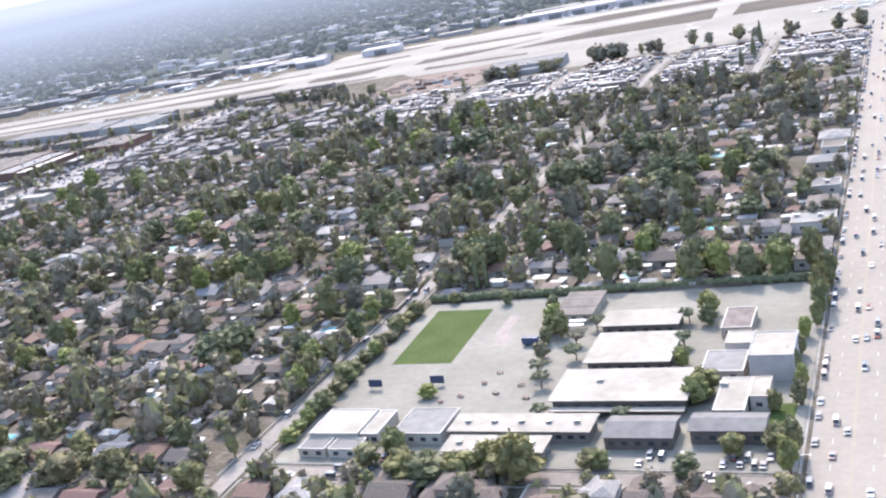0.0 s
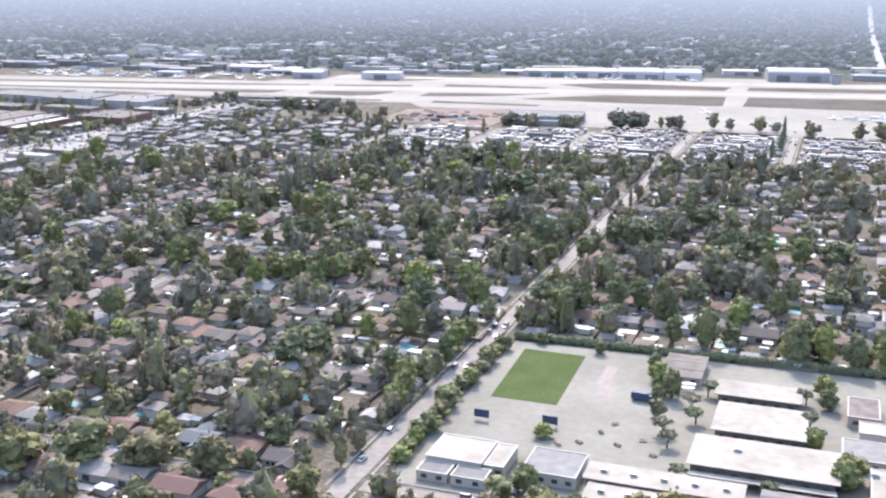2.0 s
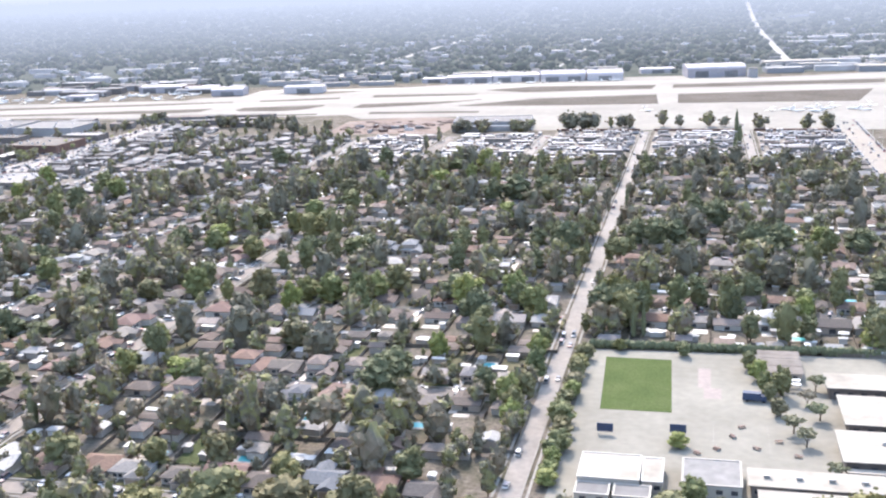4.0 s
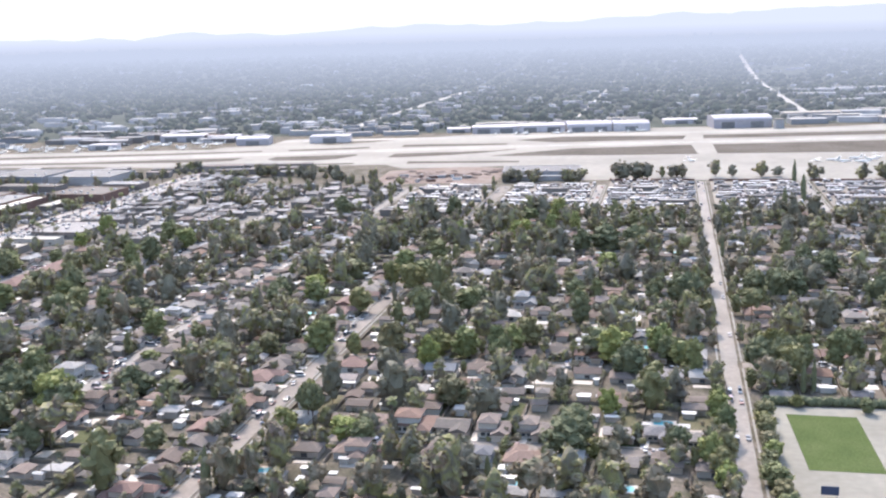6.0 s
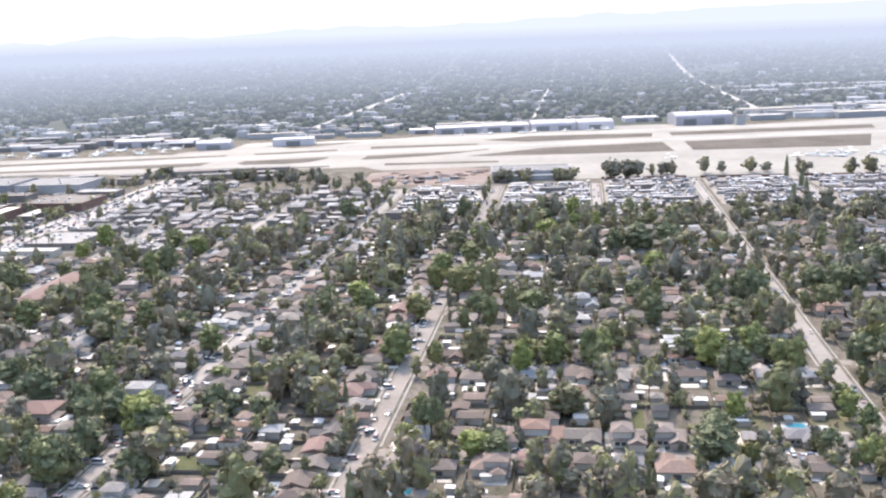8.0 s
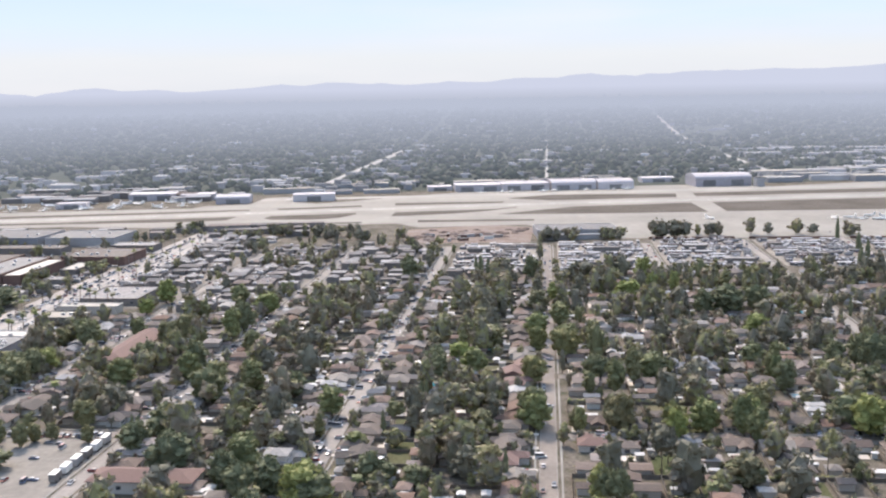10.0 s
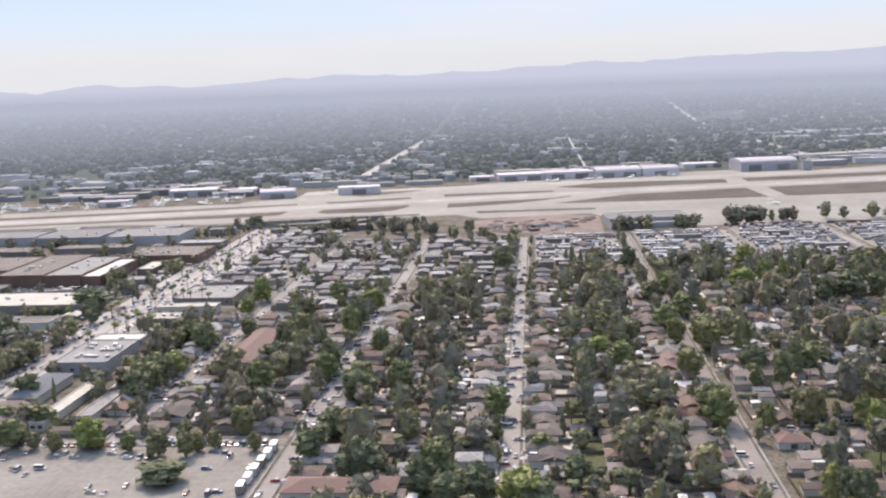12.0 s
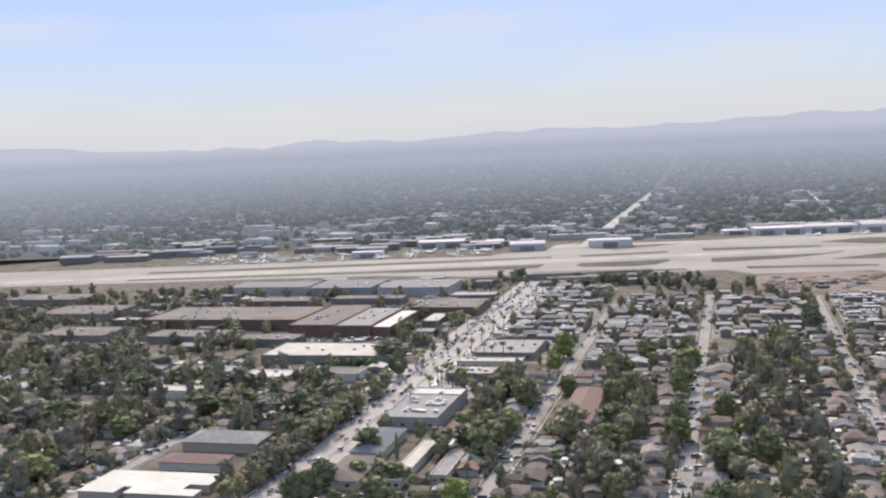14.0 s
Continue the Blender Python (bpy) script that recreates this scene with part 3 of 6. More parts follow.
def block(name, label, category, cx, cy, w, d, h, wall, roof, group="", turn=0.0, parapet=0.5, units=0, kind="flat", windows=0, roof_label="", eaves=0.15, vents=0):
    """A flat-roofed, arched or gabled building with its walls, roof, parapet, doors and roof units."""
    ob = thing(name, label, category, group, pose(cx, cy, 0, 0, 0, turn))
    part("wall", Geo().box(-w / 2, -d / 2, -0.2, w / 2, d / 2, h), wall, ob)
    if kind == "flat":
        r = Geo().box(-w / 2 - eaves, -d / 2 - eaves, h, w / 2 + eaves, d / 2 + eaves, h + 0.12 + eaves * .15)
        top = part("roof", r, roof, ob, roof_label)
        if parapet:
            p, t = parapet, 0.3
            q = Geo().box(-w / 2 - .2, -d / 2 - .2, h + .1, w / 2 + .2, -d / 2 + t, h + p).box(-w / 2 - .2, d / 2 - t, h + .1, w / 2 + .2, d / 2 + .2, h + p)
            q.box(-w / 2 - .2, -d / 2 + t, h + .1, -w / 2 + t, d / 2 - t, h + p).box(w / 2 - t, -d / 2 + t, h + .1, w / 2 + .2, d / 2 - t, h + p)
            part("parapet", q, wall, ob)
    elif kind == "gable":
        top = part("roof", Geo().roof(-w / 2, -d / 2, w / 2, d / 2, h, min(w, d) * 0.13, 0.0, 0.6), roof, ob, roof_label)
    elif kind == "hip":
        top = part("roof", Geo().roof(-w / 2, -d / 2, w / 2, d / 2, h, min(w, d) * 0.16, 0.9, 0.8), roof, ob, roof_label)
    else:
        r, k = Geo(), 10
        rows = [(-d / 2 * math.cos(math.pi * i / k), h + d * 0.10 * math.sin(math.pi * i / k)) for i in range(k + 1)]
        r.add([(x, y, z) for x in (-w / 2 - .3, w / 2 + .3) for y, z in rows], [(i, k + 1 + i, k + 2 + i, i + 1)[::-1] for i in range(k)] + [tuple(range(k, -1, -1)), tuple(range(k + 1, 2 * k + 2))])
        top = part("roof", r, roof, ob, roof_label)
    for i in range(units):
        ux, uy = rnd.uniform(-w * .4, w * .4), rnd.uniform(-d * .35, d * .35)
        part("roof_unit", Geo().box(ux - 1.1, uy - 0.9, h + .1, ux + 1.1, uy + 0.9, h + 1.3).box(ux - .6, uy - .5, h + 1.3, ux + .6, uy + .5, h + 1.5), METAL, top, "grey metal air-conditioning unit")
    for i in range(vents):     # a straight row of dark-sided vents along the roof
        ux = -w / 2 + w * (i + 0.5) / vents
        part("roof_vent", Geo().box(ux - .8, -.7, h + .1, ux + .8, .7, h + 1.2).box(ux - 1.0, -.9, h + 1.2, ux + 1.0, .9, h + 1.32), METAL, top, "grey metal roof vent")
    for i in range(windows):
        wx = -w / 2 + w * (i + 0.5) / windows
        part("window", Geo().box(wx - 0.9, -d / 2 - 0.06, h * 0.35, wx + 0.9, -d / 2 + .1, h * 0.35 + 1.3), GLASS, ob)
    return ob


HANGARS = "airport hangars"
for a, n, w, d, h, kind in ((-226, 322, 64, 38, 9, "flat"), (-160, 324, 66, 40, 9.5, "flat"), (-94, 316, 62, 42, 9, "arch"), (-36, 312, 50, 40, 9, "arch"), (118, 322, 80, 50, 12, "arch"), (48, 390, 50, 24, 7, "flat"), (-552, 228, 44, 30, 8, "arch"), (-606, 286, 44, 30, 8, "flat"), (-751, 206, 38, 20, 7, "flat"), (-667, 296, 62, 30, 9, "flat"), (-449, 236, 54, 28, 9, "flat"), (-278, 336, 34, 24, 6, "flat")):
    x, y = field(a, n)
    hg = block("hangar", "large pale steel aircraft hangar beside the apron", "hangar", x, y, w, d, h, HANGAR_STEEL, HANGAR_STEEL, HANGARS, 9.5, 0, 0, kind, 0, "pale curved metal roof")
    for i in range(max(1, int(w / 30))):
        cx = -w / 2 + w * (i + 0.5) / max(1, int(w / 30))
        part("hangar_door", Geo().box(cx - 9, -d / 2 - 0.25, 0, cx + 9, -d / 2 + 0.1, h * 0.72), GREY_ROOF, hg, "tall grey sliding hangar door")
x, y = field(164, 284)
ctl = thing("control_block", "grey square block standing beside the round hangar", "tower", "", pose(x, y, 0, 0, 0, 9.5))
part("shaft", Geo().box(-6, -6, 0, 6, 6, 12), STEEL, ctl)
part("cap", Geo().box(-6.4, -6.4, 12, 6.4, 6.4, 12.8), SHED_WALL, ctl)
for a, n, w, d, h in ((-486, 345, 78, 18, 7), (-360, 318, 50, 18, 5), (-420, 318, 38, 22, 5), (-216, 384, 76, 20, 8), (-102, 392, 68, 18, 8), (-20, 400, 36, 18, 7), (-30, 440, 50, 16, 7),
                      (220, 345, 52, 28, 7), (280, 392, 60, 22, 8), (356, 335, 76, 32, 8), (260, 450, 94, 32, 8), (440, 425, 70, 38, 8), (530, 350, 86, 38, 8), (385, 500, 76, 28, 7)):
    x, y = field(a, n)
    block("airport_shed", "long low pale shed behind the airfield", "shed", x, y, w, d, h, STEEL, WHITE_ROOF if rnd.random() < .5 else SHED_ROOF, "airport sheds", 9.5, 0.4)
for i in range(46):
    a, n = rnd.uniform(-1180, -590), rnd.choice((262, 296, 334, 372, 414))
    x, y = field(a, n + rnd.uniform(-8, 8))
    block("airport_shed", "low pale shed among the airport's far side buildings", "shed", x, y, rnd.uniform(22, 60), rnd.uniform(14, 26), rnd.uniform(5, 8), STEEL if rnd.random() < .4 else SHED_WALL, rnd.choice((SHED_ROOF, SHED_ROOF, STEEL)), "airport sheds", 9.5, 0.4, 0, rnd.choice(("flat", "flat", "arch")))
for i in range(70):
    a = rnd.uniform(-480, 640)
    n = rnd.uniform(345, 440)
    if abs(a - 50) < 60:
        continue
    x, y = field(a, n)
    block("airport_shed", "small pale shed behind the hangars", "shed", x, y, rnd.uniform(8, 26), rnd.uniform(8, 14), rnd.uniform(5, 9), STEEL, rnd.choice((SHED_ROOF, WHITE_ROOF, CREAM_ROOF)), "airport sheds", 9.5, 0.3)
for i in range(34):
    a = rnd.uniform(-800, -440)
    x, y = field(a, rnd.choice((-62, -86, -110)) + rnd.uniform(-6, 6))
    block("airport_shed", "low pale shed on the near edge of the airfield", "shed", x, y, rnd.uniform(20, 60), rnd.uniform(10, 18), rnd.uniform(4, 7), SHED_WALL, SHED_ROOF, "airport sheds", 9.5, 0.3)
dk = block("blue_grey_depot", "wide blue-grey depot building beside the apron", "building", -308, 1072, 76, 44, 8, STEEL, SHED_ROOF, "", 6, 0.6, 3, "flat", 0, "pale flat roof")
part("annex", Geo().box(-38, -30, 0, 26, -22.2, 5), STEEL, dk)


def plane_mesh():
    ob = thing("parked_plane", "small white business plane parked on the apron", "plane", "parked planes")
    k = 8
    body = Geo()
    rings = ((-7.5, 0.15, 1.9), (-6.3, 0.6, 1.7), (-4, 0.9, 1.7), (3, 0.9, 1.7), (6, 0.5, 1.9), (8, 0.15, 2.2))
    body.add([(r * math.cos(2 * math.pi * i / k), y, z + r * math.sin(2 * math.pi * i / k)) for y, r, z in rings for i in range(k)],
             [(j * k + i, j * k + (i + 1) % k, (j + 1) * k + (i + 1) % k, (j + 1) * k + i) for j in range(len(rings) - 1) for i in range(k)])
    part("fuselage", body, TRIM, ob)
    part("wing", Geo().slab([(-8, 2.5), (-0.5, -1.5), (0.5, -1.5), (8, 2.5), (8, 3.6), (0.5, 1.6), (-0.5, 1.6), (-8, 3.6)], 1.2, 1.4), TRIM, ob)
    part("tail", Geo().box(-0.1, 5.6, 2, 0.1, 7.6, 4.8).slab([(-2.8, 6.8), (2.8, 6.8), (2.8, 7.9), (-2.8, 7.9)], 4.6, 4.75), TRIM, ob)
    part("gear", Geo().box(-1.6, 0.3, 0.1, -1.3, 0.7, 1.3).box(1.3, 0.3, 0.1, 1.6, 0.7, 1.3).box(-.12, -5, 0.1, .12, -4.7, 1.3), TYRE, ob)
    return ob


plane = plane_mesh()
plane.matrix_basis = pose(*field(-20, -72), 0.1, 0, 0, 30)
for i in range(92):
    a, n = (rnd.uniform(50, 270), rnd.uniform(-115, -62)) if i < 12 else (rnd.uniform(-240, -20), rnd.uniform(276, 284)) if i < 24 else (rnd.uniform(-980, -600), rnd.uniform(174, 262))
    copy_thing(plane, pose(*field(a, n), 0.1, 0, 0, rnd.choice((10, 100, 190, 280)) + rnd.uniform(-15, 15)))

# ---- streets ----
NORTH = [(-158, 3.1, 150, 1040), (-334.5, 3.1, 150, 1010), (-422, 3.0, 150, 1000), (-506.5, 3.1, 150, 1005), (-583, 3.1, 456, 978), (-247, 3.1, 872, 1018), (-67, 3.1, 812, 1092),
         (-752, 3.0, 150, 700), (-837, 3.0, 150, 740), (-922, 3.0, 150, 740), (-1007, 3.0, 150, 760), (-1092, 3.0, 150, 790), (-1180, 3.0, 150, 800)]
WIDE = [(25, 10.5, -60, 1120), (-665, 12.2, -60, 1118)]
CROSS = [(y, 3.4, -334.5, -158) for y in (180, 276, 370, 464, 556, 648, 740, 862)] + [(y, 3.4, -158, 14.5) for y in (190, 285, 475, 570, 668, 770)] + [(458, 3.6, -653, -506.5), (290, 3.4, -653, -334.5), (425, 3.4, -1290, -683.5), (600, 3.4, -1290, -683.5), (270, 3.4, -1290, -683.5)]


def strip(g, x0, y0, x1, y1, z):
    g.slab([(x0, y0), (x1, y0), (x1, y1), (x0, y1)], -0.1, z)


for x, h, y0, y1 in NORTH:
    g = Geo()
    strip(g, x - h, y0, x + h, y1, 0.05)
    setting("street", g, ASPHALT if x == -334.5 else PALE_ASPHALT, "straight worn grey residential street" if x == -334.5 else "straight pale tan residential street", "road")
g = Geo()
for y, h, x0, x1 in CROSS:
    for lo, hi in minus(x0 + 4, x1 - 4, [(x - 5, x + 5) for x, hh, a, b in NORTH if a <= y <= b]):
        strip(g, lo, y - h, hi, y + h, 0.055)
setting("cross_streets", g, ASPHALT, "worn grey cross streets between rows of houses", "road")
for (x, h, y0, y1), label in zip(WIDE, ("wide sun-bleached boulevard with traffic lanes", "wide pale avenue lined with palms and shops")):
    g = Geo()
    strip(g, x - h, y0, x + h, y1, 0.06)
    setting("boulevard", g, AVENUE if x < 0 else BOULEVARD, label, "road")
    g = Geo()
    for y in range(180, y1, 14):
        for k in (-0.5, 0.5):
            strip(g, x + k * h - 0.07, y, x + k * h + 0.07, y + 3, 0.068)
    setting("lane_marks", g, PAINT, "white dashed lane lines", "road marking")
    g = Geo()
    for k in (-0.25, 0.25):
        strip(g, x + k - 0.06, 150, x + k + 0.06, y1, 0.068)
    setting("centre_lines", g, YELLOW, "double yellow centre line", "road marking")
g = Geo()
for y0, y1 in minus(150, 1110, [(y - 12, y + 12) for y in (290, 442, 600, 850)]):
    strip(g, -666, y0, -664, y1, 0.22)
setting("median", g, CONCRETE, "narrow raised concrete median", "median")

g = Geo()
for x0, x1 in ((-688, -677.4), (-652.6, -645)):
    for y0, y1 in minus(640, 1100, [(y - 6, y + 6) for y in (720, 790, 886, 960)]):
        strip(g, x0, y0, x1, y1, 0.05)
strip(g, -645, 627, -618, 664, 0.05)
setting("forecourts", g, AVENUE, "pale forecourts of the shops beside the avenue", "car park")
g, gw = Geo(), Geo()
for x, h, y0, y1 in NORTH + WIDE:
    for side in (-1, 1):
        edge = x + side * h
        cuts = [(y - hh - 1.5, y + hh + 1.5) for y, hh, a, b in CROSS if a - 2 <= edge + side <= b + 2]
        for lo, hi in minus(max(y0, 150), y1, cuts):
            x0, x1 = sorted((edge, edge + side * 0.3))
            strip(g, x0, lo, x1, hi, 0.20)
            x0, x1 = sorted((edge + side * 1.5, edge + side * 2.3))
            strip(gw, x0, lo, x1, hi, 0.19)
for y, h, a, b in CROSS:
    for side in (-1, 1):
        edge = y + side * h
        for lo, hi in minus(a + 8, b - 8, [(x - 8, x + 8) for x, hh, c, d in NORTH if c <= y <= d]):
            y0, y1 = sorted((edge, edge + side * 0.3))
            strip(g, lo, y0, hi, y1, 0.20)
            y0, y1 = sorted((edge + side * 1.5, edge + side * 2.3))
            strip(gw, lo, y0, hi, y1, 0.19)
setting("kerb", g, CONCRETE, "pale concrete kerbs along the streets", "kerb")
setting("pavement", gw, CONCRETE, "pale concrete pavements along the streets", "pavement")

# ---- where the houses stand ----
lots = []          # x, y, turn, width of the lot
drives, lawns, fences, pools, covers = Geo(), Geo(), Geo(), Geo(), Geo()
back_roofs, back_walls = Geo(), Geo()
tree_spots = []    # x, y, height, radius, tone
hedge_spots = []   # x, y, z, radius, height, turn
KEEP = [(-154, 290, 14, 433), (-655, 318, -511, 453), (-754, 440, -692, 477), (-501, 389, -457, 409)]


# buildings along the avenue: name, look, x, y, width, depth, height, wall, roof, roof units, roof form
WEST_STORES = [
    ("brick_store", "large dark brick store with a tan flat roof", -790, 852, 36, 96, 9, BRICK, TAN_ROOF, 6, "flat"),
    ("brick_store", "dark brick store with a grey-brown flat roof", -757.5, 846, 28, 84, 8.5, BRICK, GREY_ROOF, 5, "flat"),
    ("brick_store", "narrow brick shop row with a bright cream roof", -735.5, 842, 14, 76, 7.5, BRICK, HALL_ROOF, 2, "flat"),
    ("small_store", "small shop with a pale flat roof", -710, 863, 13, 36, 5, SHED_WALL, CREAM_ROOF, 1, "flat"),
    ("dark_store", "dark-walled store with a pale grey flat roof", -712, 922, 55, 50, 7, BRICK, TAN_ROOF, 8, "flat"),
    ("long_store", "wide dark-walled store with a tan gravel roof", -880, 866, 134, 66, 8, BRICK, TAN_ROOF, 14, "flat"),
    ("cream_store", "long low store with a cream flat roof", -744, 735, 90, 44, 5, SHED_WALL, CREAM_ROOF, 6, "flat"),
    ("depot", "long blue-grey depot beside the airfield", -925, 1046, 84, 44, 7, STEEL, GREY_ROOF, 0, "flat"),
    ("depot", "blue-grey depot beside the airfield", -845, 1040, 62, 60, 8, STEEL, GREY_ROOF, 2, "flat"),
    ("depot", "wide blue-grey depot beside the airfield", -772, 1036, 68, 56, 8, STEEL, GREY_ROOF, 3, "flat"),
    ("shop_row", "grey flat-roofed shop row beside the avenue", -637, 678, 28, 20, 4.4, SHED_WALL, WHITE_ROOF, 3, "flat"),
    ("shop_row", "dark flat-roofed shop row beside the avenue", -629, 752, 40, 46, 4.4, SHED_WALL, SHED_ROOF, 7, "flat"),
]
MORE_STORES = [
    ("shop_row", "low tan-roofed shop row beside the avenue", -632, 706, 40, 12, 5, WALL, CREAM_ROOF, 2, "flat"),
    ("grey_hall", "broad hall with a grey hipped roof among trees", -720, 524, 38, 20, 5, WALL, GREY_ROOF, 0, "hip"),
    ("store", "flat-roofed store with roof units near the avenue", -812, 779, 46, 22, 5, SHED_WALL, TAN_ROOF, 3, "flat"),
    ("store", "flat-roofed store with roof units near the avenue", -880, 792, 70, 30, 5, SHED_WALL, TAN_ROOF, 3, "flat"),
    ("store", "flat-roofed store with roof units near the avenue", -722, 672, 36, 18, 4.5, WALL, TAN_ROOF, 2, "flat"),
    ("store", "flat-roofed store with roof units near the avenue", -760, 662, 30, 20, 4.5, WALL, CREAM_ROOF, 2, "flat"),
    ("small_store", "low building with a brown hipped roof beside the white hall", -720, 492, 30, 13, 4, WALL, TILE, 0, "hip"),
    ("store", "long white-roofed hall among dark trees", -797, 620, 34, 14, 4.5, WALL, CREAM_ROOF, 1, "flat"),
    ("store", "low pale store behind the avenue", -810, 672, 44, 20, 4.5, WALL, SHED_ROOF, 2, "flat"),
    ("store", "low pale store behind the avenue", -980, 800, 60, 40, 5, SHED_WALL, TAN_ROOF, 3, "flat"),
    ("store", "low pale store behind the avenue", -1040, 900, 70, 50, 6, SHED_WALL, TAN_ROOF, 4, "flat"),
    ("store", "low pale store behind the avenue", -1110, 820, 60, 36, 5, SHED_WALL, TAN_ROOF, 3, "flat"),
    ("store", "low pale store behind the avenue", -1130, 980, 84, 40, 6, SHED_WALL, TAN_ROOF, 4, "flat"),
    ("store", "low pale store behind the avenue", -708, 985, 40, 22, 5.5, SHED_WALL, SHED_ROOF, 3, "flat"),
]
EAST_ROWS = [
    ("store", "low pale store behind the avenue", -800, 968, 66, 22, 5.5, SHED_WALL, TAN_ROOF, 3, "flat"),
    ("store", "low pale store behind the avenue", -880, 958, 60, 26, 5.5, SHED_WALL, TAN_ROOF, 3, "flat"),
    ("apartment_row", "long apartment row with a terracotta tile roof", -561, 600, 15, 72, 4.8, WALL, TILE, 0, "hip"),
    ("apartment_row", "apartment row with a brown hipped roof", -644, 486, 16, 34, 4.2, WALL, SHINGLE, 0, "hip"),
    ("apartment_row", "apartment row with a brown hipped roof", -646, 529, 14, 40, 4.2, WALL, SHINGLE, 0, "hip"),
    ("apartment_row", "long narrow apartment row with a pale flat roof", -622, 503, 6.5, 60, 3.4, WALL, CREAM_ROOF, 0, "flat"),
    ("apartment_row", "long narrow apartment row with a grey roof", -605, 500, 7, 36, 3.4, WALL, SHED_ROOF, 0, "flat"),
    ("apartment_row", "apartment house with a terracotta hipped roof", -479, 399, 38, 14, 4.8, WALL, TILE, 0, "hip"),
    ("shop_block", "long flat-roofed shop block with many roof units", -641, 585, 28, 48, 6.2, STEEL, GREY_ROOF, 18, "flat"),
    ("shop_block", "white-roofed shop behind the long block", -641, 617, 28, 14, 6, STEEL, HALL_ROOF, 1, "flat"),
]
STORES = WEST_STORES + MORE_STORES + EAST_ROWS
for k, y in enumerate((448, 462, 496, 520, 548, 594, 622, 644, 692, 716, 744, 798, 826, 850)):
    STORES.append(("roadside_shop", ("low shop with a pale flat roof beside the boulevard", "low shop with a brown roof beside the boulevard")[k % 2], 5 - k % 3, y, 12 + 3 * (k % 3), 11 + 2 * (k % 4), 4.2, WALL, (TAN_ROOF, SHED_ROOF, GREY_ROOF)[k % 3], k % 3, ("flat", "hip")[k % 2]))
side_rnd = random.Random(31)
for k in range(70):        # small shops and sheds behind the avenue
    x, y, w, d = side_rnd.uniform(-1240, -700), side_rnd.uniform(640, 1010), side_rnd.uniform(9, 26), side_rnd.uniform(8, 16)
    if not any(abs(x - q[2]) < (w + q[4]) / 2 + 3 and abs(y - q[3]) < (d + q[5]) / 2 + 3 for q in STORES):
        STORES.append(("small_store", "small flat-roofed building behind the avenue stores", x, y, w, d, side_rnd.uniform(3.5, 5), SHED_WALL, side_rnd.choice((SHED_ROOF, TAN_ROOF, GREY_ROOF, CREAM_ROOF)), side_rnd.randrange(2), side_rnd.choice(("flat", "flat", "gable"))))
# workshops: x, y, width, depth, height, roof units, roof form
SHOPS = []
shop_rnd = random.Random(23)
YARDS = ((-240, -167, 860, 1040), (-149, -74, 890, 1041), (-326, -252, 848, 1024), (-59, 11, 882, 1041), (-412, -343, 866, 1012))
for x0, x1, y0, y1 in YARDS:
    for k in (1, 3):
        w = shop_rnd.uniform(10, 26)
        SHOPS.append((shop_rnd.uniform(x0 + w / 2, x1 - w / 2), y0 - 6 + (y1 - y0) * (k + .5) / 5, w, shop_rnd.uniform(5, 9), shop_rnd.uniform(3.5, 5), 0, "flat"))
for x0, x1, y0, y1, rows, units in ((-500, -428, 806, 1000, 12, 0), (-576, -513, 706, 990, 18, 1), (-646, -590, 784, 1050, 17, 1), (-412, -344, 836, 862, 2, 0)):
    step = (y1 - y0) / rows
    for k in range(rows):
        x = x0 + shop_rnd.uniform(0, 5)
        while x < x1 - 9:
            w = min(shop_rnd.choice((shop_rnd.uniform(6, 12), shop_rnd.uniform(8, 18))), x1 - x)
            if shop_rnd.random() < 0.85:
                SHOPS.append((x + w / 2, y0 + step * (k + .5), w, step * shop_rnd.uniform(.45, .8), shop_rnd.uniform(3.0, 5.2), shop_rnd.choice((0, 1, 2)) * units, shop_rnd.choice(("flat", "flat", "gable", "hip"))))
            x += w + shop_rnd.uniform(2, 9)
STORAGE = []      # rows of storage units: x, y, width
for x0, x1, y0, y1 in YARDS:
    y = y0 + 4
    while y < y1 - 4:
        x = x0 + shop_rnd.uniform(1, 8)
        while x < x1 - 8:
            w = min(shop_rnd.uniform(7, 22), x1 - x)
            if shop_rnd.random() < 0.62 and not any(abs(x + w / 2 - q[0]) < (w + q[2]) / 2 + 1 and abs(y - q[1]) < q[3] / 2 + 2.6 for q in SHOPS):
                STORAGE.append((x + w / 2, y, w))
            x += w + shop_rnd.uniform(2.5, 9)
        y += shop_rnd.uniform(12, 16)
BUILT = [(q[2] - q[4] / 2, q[3] - q[5] / 2, q[2] + q[4] / 2, q[3] + q[5] / 2) for q in STORES] + [(q[0] - q[2] / 2, q[1] - q[3] / 2, q[0] + q[2] / 2, q[1] + q[3] / 2) for q in SHOPS]


def free(x, y, pad=0):
    return not any(a - pad < x < c + pad and b - pad < y < d + pad for a, b, c, d in BUILT)


def clear(x, y, pad=0):
    return not any(a - pad < x < c + pad and b - pad < y < d + pad for a, b, c, d in KEEP)


def rect(m, g, x0, y0, x1, y1, z):
    p = [m @ Vector((x, y, 0)) for x, y in ((x0, y0), (x1, y0), (x1, y1), (x0, y1))]
    g.slab([(q.x, q.y) for q in p], -0.05, z)


